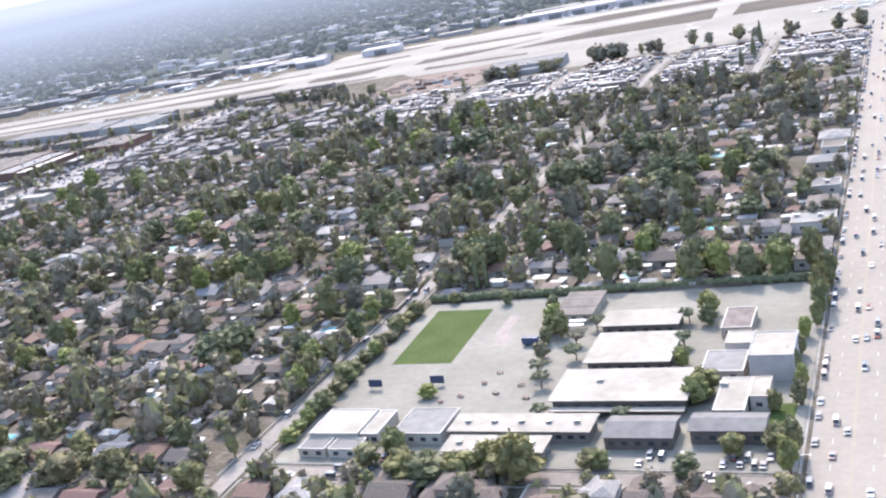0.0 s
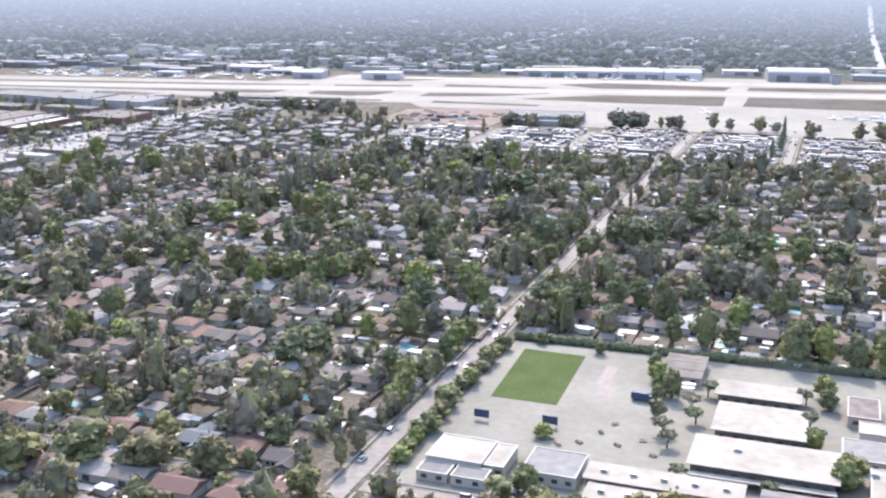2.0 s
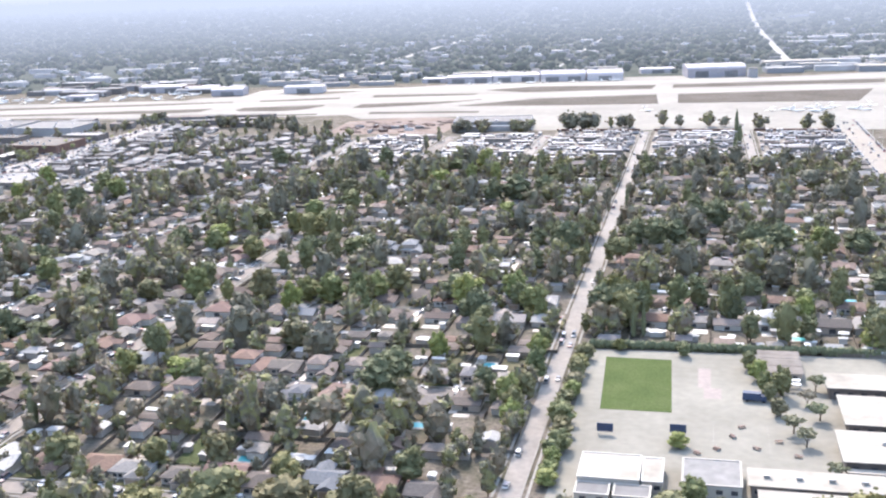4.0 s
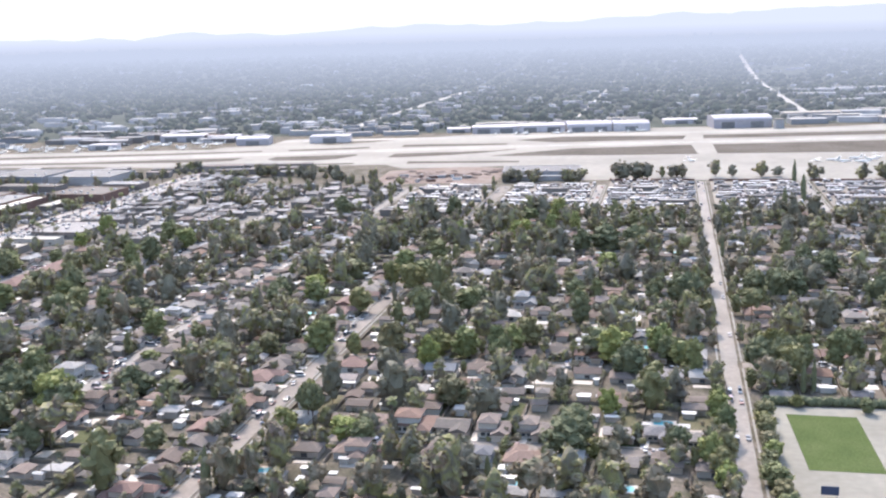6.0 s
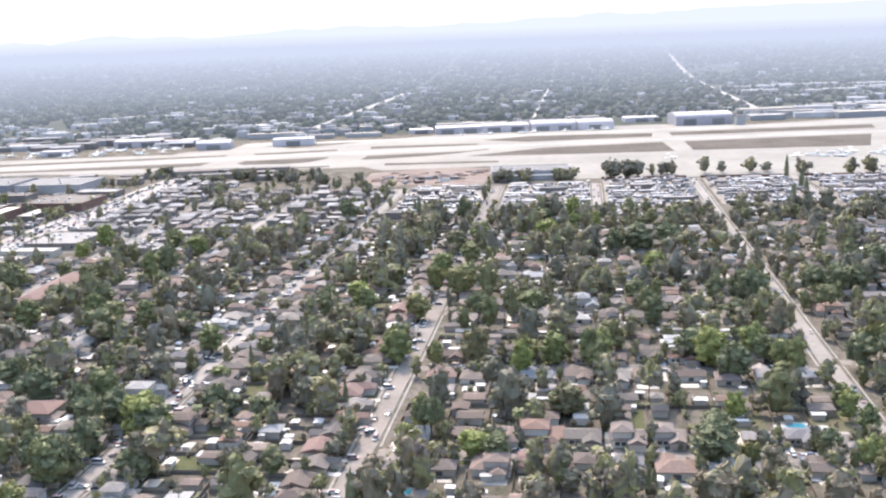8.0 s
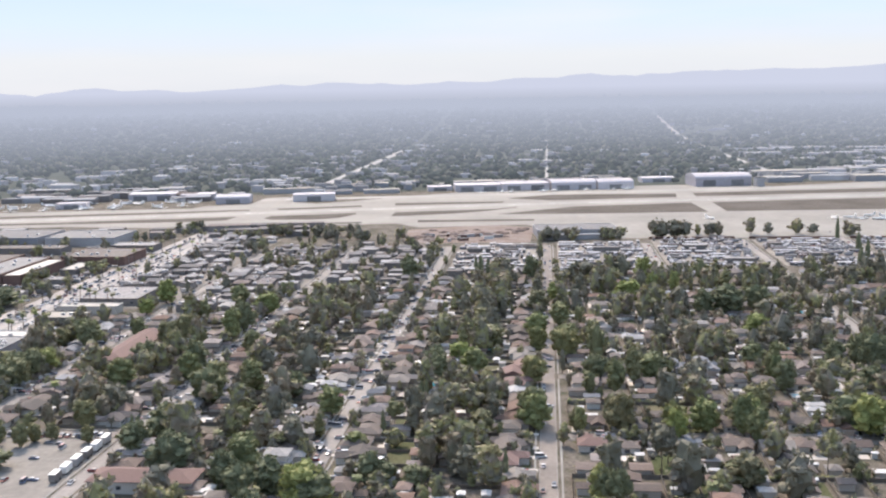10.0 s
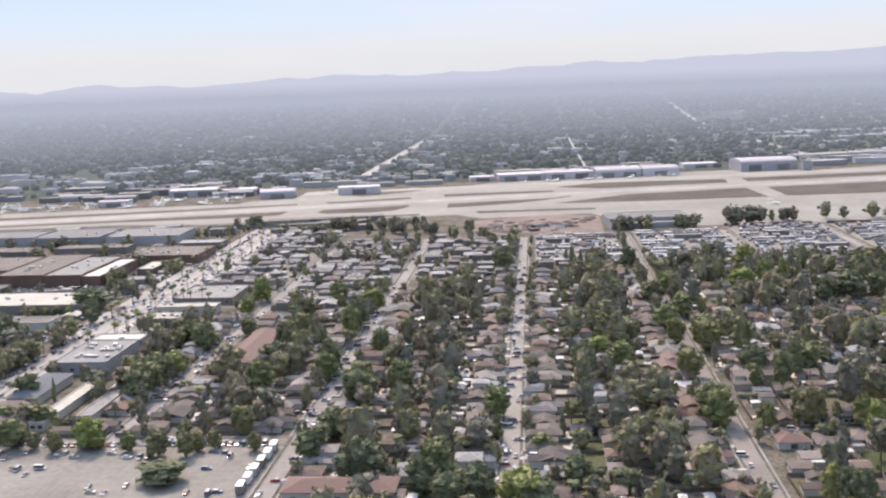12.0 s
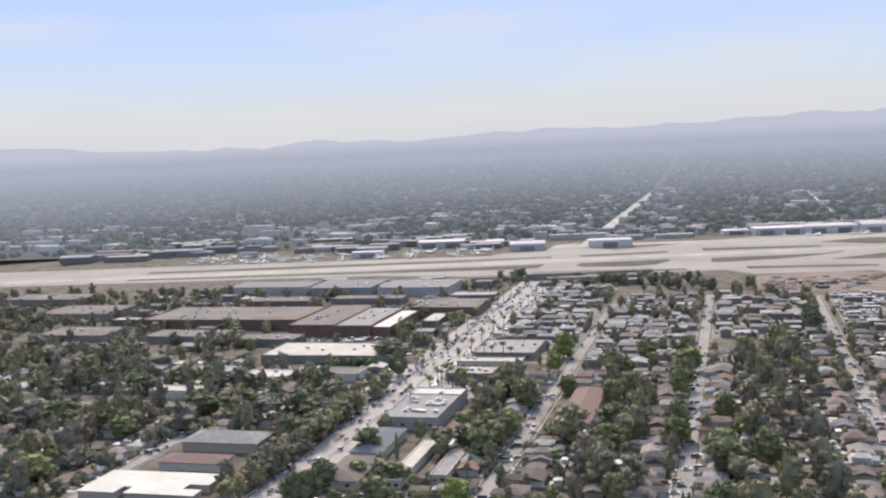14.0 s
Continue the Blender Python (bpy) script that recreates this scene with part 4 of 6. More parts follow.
def lot(x, y, turn, width, depth, front):
    """One lot: x, y in the middle of its front edge at the street's centre line, the house looking back at the street."""
    m = pose(x, y, 0, 0, 0, turn + rnd.choice((0, 0, 0, rnd.uniform(-6, 6))))
    hx, hy = rnd.uniform(-1.2, 1.2), front + 5.5 + rnd.uniform(2.5, 8.0)
    c = m @ Vector((hx, hy, 0))
    if not clear(c.x, c.y, 6) or not free(c.x, c.y, 5):
        return
    lots.append((c.x, c.y, turn, rnd.randrange(10), rnd.choice((-1, 1)), rnd.uniform(0.76, 1.04)))
    flip = lots[-1][4]
    dx = flip * (width / 2 - 2.6)
    rect(m, drives, dx - 1.4, front + 0.2, dx + 1.4, front + rnd.uniform(11, 20), 0.205)
    if rnd.random() < 0.8:
        x0, x1 = sorted((-flip * (width / 2 - 0.6), dx - flip * 2.0))
        rect(m, lawns, x0, front + 3.1, x1, hy - 6.4, 0.16)
    if rnd.random() < 0.2:
        rect(m, lawns, -width / 2 + 1, hy + 10, width / 2 - 1, depth - 2, 0.15)
    if rnd.random() < 0.65:
        rect(m, drives, hx - rnd.uniform(2, 6), hy + 6.5, hx + rnd.uniform(2, 5), hy + rnd.uniform(9, 13), 0.158)
    if rnd.random() < 0.10:
        px, py = rnd.uniform(-2, 2), hy + rnd.uniform(14, 17)
        rect(m, drives, px - 4.6, py - 3.2, px + 4.6, py + 3.2, 0.17)
        rect(m, pools, px - 3.4, py - 2, px + 3.4, py + 2, 0.178)
    for k in range(rnd.choice((0, 1, 1, 2))):
        sx, sy = rnd.uniform(-width * .28, width * .28), depth - rnd.uniform(4, 7) - 9.5 * k
        w, d = rnd.uniform(2.4, 4.6), rnd.uniform(2.2, 4.0)
        back_roofs.roof(sx - w, sy - d, sx + w, sy + d, 2.8, rnd.uniform(0.4, 1.3), rnd.choice((0, .9)), 0.4, m)
        back_walls.box(sx - w + .1, sy - d + .1, 0, sx + w - .1, sy + d - .1, 2.6, m)
    # sheds and patio covers, more of them than needed so white roofs mimic glints
    for k in range(rnd.choice((0, 1, 2, 2, 3))):
        sx, sy = rnd.uniform(-width * .42, width * .42), rnd.uniform(hy + 7, depth - 2)
        w, d = rnd.uniform(0.9, 3.0), rnd.uniform(0.9, 2.0)
        covers.roof(sx - w, sy - d, sx + w, sy + d, 2.3, rnd.uniform(0.08, 0.4), 0, 0.15, m)
        back_walls.box(sx - w + .2, sy - d + .2, 0, sx + w - .2, sy + d - .2, 2.1, m)
    if rnd.random() < 0.6:                         # a hedge along the side or the end of the yard
        side, high = rnd.random() < .5, rnd.uniform(1.3, 2.6)
        for k in range(rnd.randrange(6, 15)):
            p = m @ (Vector((-width / 2 + .9, hy + 1.3 * k - 4, 0)) if side else Vector((-width / 2 + 1 + 1.2 * k, depth - 1.0, 0)))
            hedge_spots.append((p.x, p.y, -.05, rnd.uniform(.8, 1.25), high * rnd.uniform(.8, 1.2), rnd.uniform(0, 6.3)))
    fences.box(-width / 2 - .08, front + 12, -0.05, -width / 2 + .08, depth, 1.4, m)
    fences.box(-width / 2 + .08, depth - .16, -0.05, width / 2 - .08, depth, 1.4, m)
    for k in range(rnd.choice((1, 2, 2, 3)) if x > -345 else rnd.choice((1, 1, 2, 2))):
        if rnd.random() < 0.3:
            tx, ty, h = rnd.uniform(-width / 2, width / 2), front + rnd.uniform(3.6, 7), rnd.uniform(4, 9.5)
        elif rnd.random() < 0.55:
            tx, ty, h = rnd.uniform(-width / 2, width / 2), rnd.uniform(hy + 8.5, depth), rnd.uniform(10, 21)
        else:
            tx, ty, h = rnd.uniform(-width / 2, width / 2), rnd.uniform(hy + 7, depth), rnd.uniform(2.6, 7)
        p = m @ Vector((tx, ty, 0))
        tree_spots.append((p.x, p.y, h, h * rnd.uniform(0.34, 0.50) * (1.3 if h < 7 else 1), rnd.random()))
    for k in range(rnd.choice((0, 1, 1, 2))):      # trees beside the house
        p = m @ Vector((rnd.choice((-.5, .5)) * width, hy + rnd.uniform(-7, 6), 0))
        h = rnd.uniform(4, 9.5)
        tree_spots.append((p.x, p.y, h, h * rnd.uniform(0.28, 0.4), rnd.random()))
    if rnd.random() < (0.40 if x > -345 else 0.26):  # a tall old tree behind the house
        p = m @ Vector((rnd.uniform(-.45, .45) * width, rnd.uniform(hy + 9, depth), 0))
        h = rnd.uniform(13, 22)
        tree_spots.append((p.x, p.y, h, h * rnd.uniform(0.30, 0.46), rnd.random()))
    for k in range(rnd.choice((1, 2, 3))):         # half-grown trees
        p = m @ Vector((rnd.uniform(-.48, .48) * width, rnd.choice((front + 4.5, hy - 8, rnd.uniform(hy + 7, depth), depth - 1)), 0))
        h = rnd.uniform(4, 8.5)
        tree_spots.append((p.x, p.y, h, h * rnd.uniform(0.40, 0.62), rnd.random()))
    for k in range(5):                             # shrubs
        p = m @ Vector((rnd.uniform(-.48, .48) * width, rnd.choice((hy - 8, rnd.uniform(hy + 7, depth))), 0))
        h = rnd.uniform(1.6, 3.4)
        tree_spots.append((p.x, p.y, h, h * rnd.uniform(0.5, 0.75), rnd.random()))


def facing_north(x, half, y0, y1, left, right):
    """Lots on both sides of a street that runs along y."""
    for side, deep in ((-1, left), (1, right)):
        if not deep:
            continue
        y = y0 + 9
        while y < y1 - 9:
            w = rnd.uniform(12.8, 16.5)
            if not any(a - 3 < x + side * 12 < b + 3 and abs(y - cy) < 13 for cy, ch, a, b in CROSS):
                lot(x, y, -90 if side > 0 else 90, w, deep, half)
            y += w


def facing_cross(y, half, x0, x1, deep=47, sides=(-1, 1)):
    for side in sides:
        x = x0 + 12
        while x < x1 - 6:
            w = rnd.uniform(12.8, 16.5)
            lot(x, y, 0 if side > 0 else 180, w, deep, half)
            x += w


facing_north(-422, 3.5, 215, 830, 42, 43)
facing_north(-334.5, 3.6, 215, 860, 43, 0)
facing_north(-506.5, 3.6, 215, 760, 38, 41)
facing_north(-583, 3.6, 462, 690, 0, 38)
facing_north(-583, 3.6, 462, 700, 30, 0)
for x, y1 in ((-752, 690), (-837, 720), (-922, 720), (-1007, 720)):
    facing_north(x, 3.5, 250, y1, 42, 42)
for y in (276, 370, 464, 556, 648, 740):
    facing_cross(y, 3.4, -330, -162)
for y in (475, 570, 668, 770):
    facing_cross(y, 3.4, -153, 12)
facing_cross(190, 3.4, -153, 12)
facing_cross(285, 3.4, -153, 12, 45, (-1,))
facing_cross(862, 3.4, -330, -162, 60, (-1,))
facing_cross(862, 3.4, -153, 12, 45, (-1,))
for i in range(560):       # trees along the ends of the blocks and in the gaps
    x, y = rnd.uniform(-330, 12), rnd.uniform(215, 880)
    if y > 800 or min(abs(x + 170), abs(x + 146), abs(x + 322), abs(x - 6)) < 8:
        h = rnd.uniform(6, 13)
        tree_spots.append((x, y, h, h * rnd.uniform(.34, .5), rnd.random()))

# ---- houses ----


def house_shapes(k):
    """The parts of one kind of house, its front to -y, the origin in its middle."""
    r = random.Random(100 + k)
    w, d, h = r.uniform(11.5, 14), r.uniform(9, 10.5), 2.9
    hip = r.choice((0, 0.9, 0.9, 0))
    up = r.uniform(1.4, 2.1)
    s = {"wall": Geo(), "roof": Geo(), "window": [], "other": []}
    s["wall"].box(-w / 2, -d / 2, -0.1, w / 2, d / 2, h)
    s["roof"].roof(-w / 2, -d / 2, w / 2, d / 2, h + .12, up, hip, 0.6)
    wx = w / 2 - 3.0
    s["wall"].box(wx - 2.9, -d / 2 - 4.0, -0.1, wx + 2.9, -d / 2 - .002, h - .02)
    s["roof"].roof(wx - 2.9, -d / 2 - 4.0, wx + 2.9, 0, h + .1, up * 0.85, hip * 0.8, 0.5)
    if k % 3 == 1:
        s["wall"].box(-w / 2 + 1, d / 2 + .002, -0.1, -w / 2 + 6.5, d / 2 + 4.5, h - .03)
        s["roof"].roof(-w / 2 + 1, 0, -w / 2 + 6.5, d / 2 + 4.5, h + .08, up * 0.8, hip * 0.8, 0.5)
    if k in (4, 8):
        s["wall"].box(-w / 2 + .5, -d / 2 + .6, h, w / 2 - 4.5, d / 2 - .6, h + 2.8)
        s["roof"].roof(-w / 2 + .5, -d / 2 + .6, w / 2 - 4.5, d / 2 - .6, h + 2.9, up * .9, 0.9, 0.55)
    s["other"].append(("garage_door", Geo().box(wx - 2.4, -d / 2 - 4.07, 0, wx + 2.4, -d / 2 - 3.95, 2.2), DOOR))
    s["other"].append(("front_door", Geo().box(-0.9, -d / 2 - 0.07, 0, 0.1, -d / 2 + .05, 2.05), DOOR))
    if k % 4 == 2:
        s["other"].append(("chimney", Geo().box(-w / 2 - .35, 0.6, 0, -w / 2 + .35, 1.4, h + up + 0.3).box(-w / 2 - .42, .5, h + up + .3, -w / 2 + .42, 1.5, h + up + .42), BRICK))
    for x in (-w / 2 + 2.2, -w / 2 + 4.4):
        s["window"].append(Geo().box(x - .8, -d / 2 - 0.06, 0.9, x + .8, -d / 2 + .05, 2.1))
    s["window"].append(Geo().box(-1.2, d / 2 - .05, 0.3, 1.4, d / 2 + .06, 2.2))
    return s


kinds = [house_shapes(k) for k in range(10)]
first = {}
for k, s in enumerate(kinds):
    for tile in (0, 1):
        root = thing("house", "stucco house with a terracotta tile roof among trees" if tile else "stucco bungalow with %s" % ("a hipped shingle roof and front garage", "a gabled shingle roof and front garage", "a worn shingle roof and brick chimney")[2 if k % 4 == 2 else k % 2], "house", "houses of the neighbourhood")
        wall = part("wall", s["wall"], WALL, root)
        roof = part("roof", s["roof"], TILE if tile else SHINGLE, root, "terracotta tile roof" if tile else "")
        for name, geo, mat in s["other"]:
            part(name, geo, mat, roof if name == "chimney" else wall)
        for geo in s["window"]:
            part("window", geo, GLASS, wall)
        first[k, tile] = root
lots.sort(key=lambda q: q[1] + 0.25 * abs(q[0] + 280))
RED_ROOFS = ((-198, 267), (-187, 269), (-399, 368), (-356, 374), (-359, 323), (-351, 573), (-351, 543), (-326, 453), (-358, 585), (-353, 557), (-238, 509), (-198, 342), (-472, 406))
near_lots = [q for q in lots if -640 < q[0] < 30][:300]
chosen = set(near_lots)
used = set()
for x, y, turn, k, flip, size in near_lots:
    tile = 1 if int(x * 7 + y * 3) % 23 == 0 or any(abs(x - u) < 10 and abs(y - w) < 10 for u, w in RED_ROOFS) else 0
    m = pose(x, y, 0.0, 0, 0, turn) @ Matrix.Diagonal((-flip * size, size, size, 1)) if flip < 0 else pose(x, y, 0.0, 0, 0, turn) @ Matrix.Diagonal((size, size, size, 1))
    if (k, tile) in used:
        copy_at(first[k, tile], m)
    else:
        first[k, tile].matrix_basis = m
        used.add((k, tile))
for key, root in first.items():
    if key not in used:
        for o in (*root.children_recursive, root):
            bpy.data.objects.remove(o)
gw, gr = Geo(), Geo()
packed = [tuple((np.concatenate(s[n].v), s[n].f) for n in ("wall", "roof")) for s in kinds]
for x, y, turn, k, flip, size in lots:
    if (x, y, turn, k, flip, size) in chosen:
        continue
    c, s = math.cos(radians(turn)), math.sin(radians(turn))
    for (v, f), out in zip(packed[k], (gw, gr)):
        px, py = v[:, 0] * size, v[:, 1] * size
        out.add(np.stack([x + px * c - py * s, y + px * s + py * c, v[:, 2] * size], -1), f)
setting("far_house_walls", gw, WALLS, "stucco walls of the farther houses", "houses", "stuff")
setting("far_house_roofs", gr, SHINGLES, "grey and brown shingle roofs of the farther houses", "houses", "stuff")
setting("driveways", drives, DRIVEWAY, "pale concrete driveways and patios of the houses", "driveway", "stuff")
setting("front_lawns", lawns, YARD_GRASS, "patchy green and dry yellow lawns round the houses", "lawn", "stuff")
setting("yard_walls", fences, FENCE, "block walls and wooden fences between the yards", "fence", "stuff")
setting("pool_water", pools, POOL, "turquoise swimming pools in the back yards", "pool", "stuff")
setting("back_garage_roofs", back_roofs, SHINGLES, "shingle roofs of garages and back houses in the yards", "garage", "stuff")
setting("back_garage_walls", back_walls, WALLS, "stucco walls of garages and back houses in the yards", "garage", "stuff")
tagged(new("yard_hedges", scattered("yard_hedges", lump(6), hedge_spots, LEAVES, 0.3)), "low uneven green hedges along the yard walls", "hedge", "", "stuff")
setting("yard_sheds", covers, SHED_ROOFS, "small sheds and patio covers with pale roofs, extra white ones as sun glints", "shed", "stuff")

# ---- trees ----
PHI = (1 + 5 ** 0.5) / 2
ICO_V = np.array([(-1, PHI, 0), (1, PHI, 0), (-1, -PHI, 0), (1, -PHI, 0), (0, -1, PHI), (0, 1, PHI), (0, -1, -PHI), (0, 1, -PHI), (PHI, 0, -1), (PHI, 0, 1), (-PHI, 0, -1), (-PHI, 0, 1)], float)
ICO_V /= np.linalg.norm(ICO_V[0])
ICO_F = [(0, 11, 5), (0, 5, 1), (0, 1, 7), (0, 7, 10), (0, 10, 11), (1, 5, 9), (5, 11, 4), (11, 10, 2), (10, 7, 6), (7, 1, 8), (3, 9, 4), (3, 4, 2), (3, 2, 6), (3, 6, 8), (3, 8, 9), (4, 9, 5), (2, 4, 11), (6, 2, 10), (8, 6, 7), (9, 8, 1)]


def finer(v, f):
    v, seen, out = [tuple(p) for p in v], {}, []

    def mid(a, b):
        key = (min(a, b), max(a, b))
        if key not in seen:
            p = (np.array(v[a]) + v[b]) / 2
            v.append(tuple(p / np.linalg.norm(p)))
            seen[key] = len(v) - 1
        return seen[key]
    for a, b, c in f:
        ab, bc, ca = mid(a, b), mid(b, c), mid(c, a)
        out += [(a, ab, ca), (b, bc, ab), (c, ca, bc), (ab, bc, ca)]
    return np.array(v), out


BALL_V, BALL_F = finer(ICO_V, ICO_F)


def crown(seed, lobes, fine, leaves, shape="round", leaf=0.085):
    """A crown of radius 1 on a tree of height 1: a lopsided heart, uneven lobes round it and many loose sprays of leaves."""
    r = np.random.default_rng(seed)
    g = Geo()
    bv, bf = (BALL_V, BALL_F) if fine else (ICO_V, ICO_F)
    mid, wide, tall = {"tall": (0.54, 0.52, 0.43), "flat": (0.64, 0.66, 0.22), "thin": (0.62, 0.26, 0.15), "spire": (0.50, 0.44, 0.43)}.get(shape, (0.50, 0.58, 0.43))
    lean = np.array((r.uniform(-.12, .12), r.uniform(-.12, .12), 0))
    hearts = BALL_V * (1 + 0.45 * (r.random(len(BALL_V)) - 0.5))[:, None]
    taper = 1 - (0.35 if shape == "spire" else 0.12) * hearts[:, 2:3]
    g.add(hearts * np.hstack([taper, taper, np.ones_like(taper)]) * (wide * .9, wide * .9, tall) + (0, 0, mid) + lean, BALL_F)
    spots = [(np.array((0, 0, mid)) + lean, wide * .9, tall)]
    for i in range(lobes):
        a = 2 * math.pi * (i * 0.382 + r.uniform(0, .2))
        up = -0.9 + 1.85 * (i + r.uniform(0.1, 0.9)) / lobes
        ring = math.sqrt(max(0.05, 1 - up * up)) * ((1.1 - 0.5 * (up + .8) / 1.75) if shape == "spire" else 1)
        out = wide * ring * r.uniform(.7, 1.25)
        c = np.array((out * math.cos(a), out * math.sin(a), mid + tall * up * r.uniform(.75, 1.0))) + lean
        size, sz = (r.uniform(0.15, 0.38), r.uniform(0.06, 0.14)) if shape != "thin" else (r.uniform(.10, .2), r.uniform(.04, .07))
        if shape == "thin":
            c[:2] *= 2.3
        rough = 1 + 0.45 * (r.random(len(bv)) - 0.5)
        g.add(bv * rough[:, None] * (size, size, sz) + c, bf)
        spots += [(c, size, sz)] * 2
    for i in range(leaves):
        c, size, sz = spots[r.integers(len(spots))]
        way = r.normal(size=3)
        way /= np.linalg.norm(way)
        if way[2] < -0.3:
            way[2] *= -1
        p = c + way * (size, size, sz) * r.uniform(0.9, 1.4)
        k = leaf * r.uniform(.5, 1.25)
        u, w = r.normal(size=3), r.normal(size=3)
        u, w = u / np.linalg.norm(u) * (k, k, k * .42), w / np.linalg.norm(w) * (k, k, k * .42)
        g.add([p - u - w, p + u - w * .6, p + u * .7 + w, p - u + w * .8], [(0, 1, 2, 3)])
    return g


def trunk(seed):
    r = random.Random(seed)
    g = Geo().tube(0, 0, -0.01, 0.34, 0.075, 0.05, 6, (r.uniform(-.05, .05), r.uniform(-.05, .05)))
    for i in range(4):
        a = 1.57 * i + r.uniform(-.4, .4)
        g.tube(0, 0, 0.28, 0.6, 0.04, 0.012, 4, (0.42 * math.cos(a), 0.42 * math.sin(a)))
    return g


def cone_crown(seed, leaves=90):
    r = np.random.default_rng(seed)
    g, rings, k = Geo(), 9, 8
    v = []
    for j in range(rings):
        t = j / (rings - 1)
        rad = (math.sin(math.pi * min(1, 0.18 + t * 0.82)) ** 0.7) * (1 - 0.45 * t)
        v += [(rad * r.uniform(.78, 1.15) * math.cos(2 * math.pi * (i + .5 * (j % 2)) / k), rad * r.uniform(.78, 1.15) * math.sin(2 * math.pi * (i + .5 * (j % 2)) / k), 0.04 + 0.93 * t) for i in range(k)]
    v.append((0, 0, 1.0))
    g.add(v, [(j * k + i, j * k + (i + 1) % k, (j + 1) * k + (i + 1) % k, (j + 1) * k + i) for j in range(rings - 1) for i in range(k)] + [((rings - 1) * k + i, (rings - 1) * k + (i + 1) % k, rings * k) for i in range(k)])
    for i in range(leaves):
        t, a = r.random(), r.uniform(0, 6.3)
        rad = (math.sin(math.pi * min(1, 0.18 + t * 0.82)) ** 0.7) * (1 - 0.45 * t) * r.uniform(.95, 1.15)
        p = np.array((rad * math.cos(a), rad * math.sin(a), 0.05 + 0.93 * t))
        u = r.normal(size=3) * (0.12, 0.12, 0.012)
        g.add([p, p + u, p + u * .4 + (0, 0, 0.05)], [(0, 1, 2)])
    return g


def first_tree(name, label, group, seed, leaf, shape="round"):
    ob = thing(name, label, "tree", group)
    part("trunk", trunk(seed), BARK, ob)
    part("crown", crown(seed, 20, True, 720, shape), leaf, ob)
    return ob


def placed(root, rows, done):
    """Puts the first of a kind and its copies at rows of x, y, height, radius."""
    for x, y, h, r in rows:
        m = pose(x, y, 0, 0, 0, (x * 37 + y * 91) % 360) @ Matrix.Diagonal((r, r, h, 1))
        if root in done:
            copy_at(root, m)
        else:
            root.matrix_basis = m
            done.add(root)


done = set()
GROUP = "trees of the neighbourhood"
green = [first_tree("broadleaf_tree", "round green broadleaf tree among the houses", GROUP, 20 + i, LEAF) for i in range(4)]
dark = [first_tree("broadleaf_tree", "large dark green spreading tree among the houses", GROUP, 30 + i, DARK_LEAF) for i in range(2)]
lime = [first_tree("broadleaf_tree", "yellow-green broadleaf tree among the houses", GROUP, 40 + i, LIME_LEAF) for i in range(2)]
thin = [first_tree("thin_tree", "thin pale tree with sparse leaves beside the school", "trees of the school", 70 + i, PALE_LEAF, "thin") for i in range(2)]
slim = [first_tree("broadleaf_tree", "tall narrow green street tree", GROUP, 50 + i, LEAF, "tall") for i in range(2)]

# landmark trees: x, y, height, crown radius
placed(dark[0], [(-346, 822, 20, 7), (-205, 712, 18, 9), (-226, 533, 16, 5.5), (-174, 573, 19, 8), (-129, 591, 18, 9), (-140, 594, 16, 7), (-66, 588, 16, 8), (-98, 644, 17, 9), (-390, 557, 16, 7), (-547, 414, 8.2, 10), (-441, 389, 13, 7.3), (-452, 516, 13, 6), (-146, 466, 16, 8), (-684, 681, 16, 6.5)], done)
placed(dark[1], [(-223, 706, 20, 12), (-240, 703, 17, 8), (-192, 581, 13, 6), (-180, 580, 17, 7), (-118, 596, 16, 8), (-78, 585, 18, 9), (-109, 648, 20, 6.5), (-515, 654, 18, 7.5), (-430.5, 391, 16, 7.5), (-436, 825, 19, 7.7), (-216, 363, 16, 8.9), (-136, 462, 18, 9), (-710, 627, 18, 7.5), (-513, 557, 19, 7.5)], done)
placed(lime[0], [(-304, 469, 17, 7), (-284, 471, 13, 6.5), (-141, 470, 19, 8), (-206, 362, 9, 4.6), (-255, 258, 13, 8.6), (-197, 275, 13, 8.2), (-300, 292, 11, 6.9), (-250, 300, 11, 6), (-188, 300, 11, 6), (-323, 470, 11, 4)], done)
placed(lime[1], [(-340, 484, 15, 7), (-327, 595, 16, 9), (-341.5, 545, 14, 8), (-236, 268, 15.5, 10), (-216, 271, 13, 9), (-165, 269, 12, 6.5), (-341, 605, 15, 6), (-270, 296, 10, 5.5), (-225, 292, 10, 6), (-492, 588, 16, 7)], done)
placed(green[0], [(-266, 818, 19, 8), (-271, 470, 15, 7), (-591.5, 737, 17, 7.5), (-371, 562, 13, 6.8), (-44, 609, 10, 6), (-558, 441, 12, 5.5), (-541, 530, 15, 8), (-432, 337, 17, 7.7), (-341, 710, 15, 8.5), (-324, 617, 13, 9)], done)
placed(green[1], [(-289, 822, 10, 9), (-184, 476, 12, 6), (-591.5, 608, 16, 7.5), (-206, 469, 17, 9), (-589, 451, 13, 7.5), (-547, 440, 11, 4.3), (-540, 733, 14, 8), (-64, 446, 11, 5), (-328, 745, 14, 8)], done)
placed(green[2], [(-219, 641, 15, 8), (-178, 468, 13, 5.5), (-492, 524, 16, 8), (-63, 475, 14, 6), (-622, 452, 13, 7), (-541, 627, 17, 7.5), (-591.5, 528, 16, 7.5), (-341, 640, 15, 8), (-594, 618, 14.6, 9.5)], done)
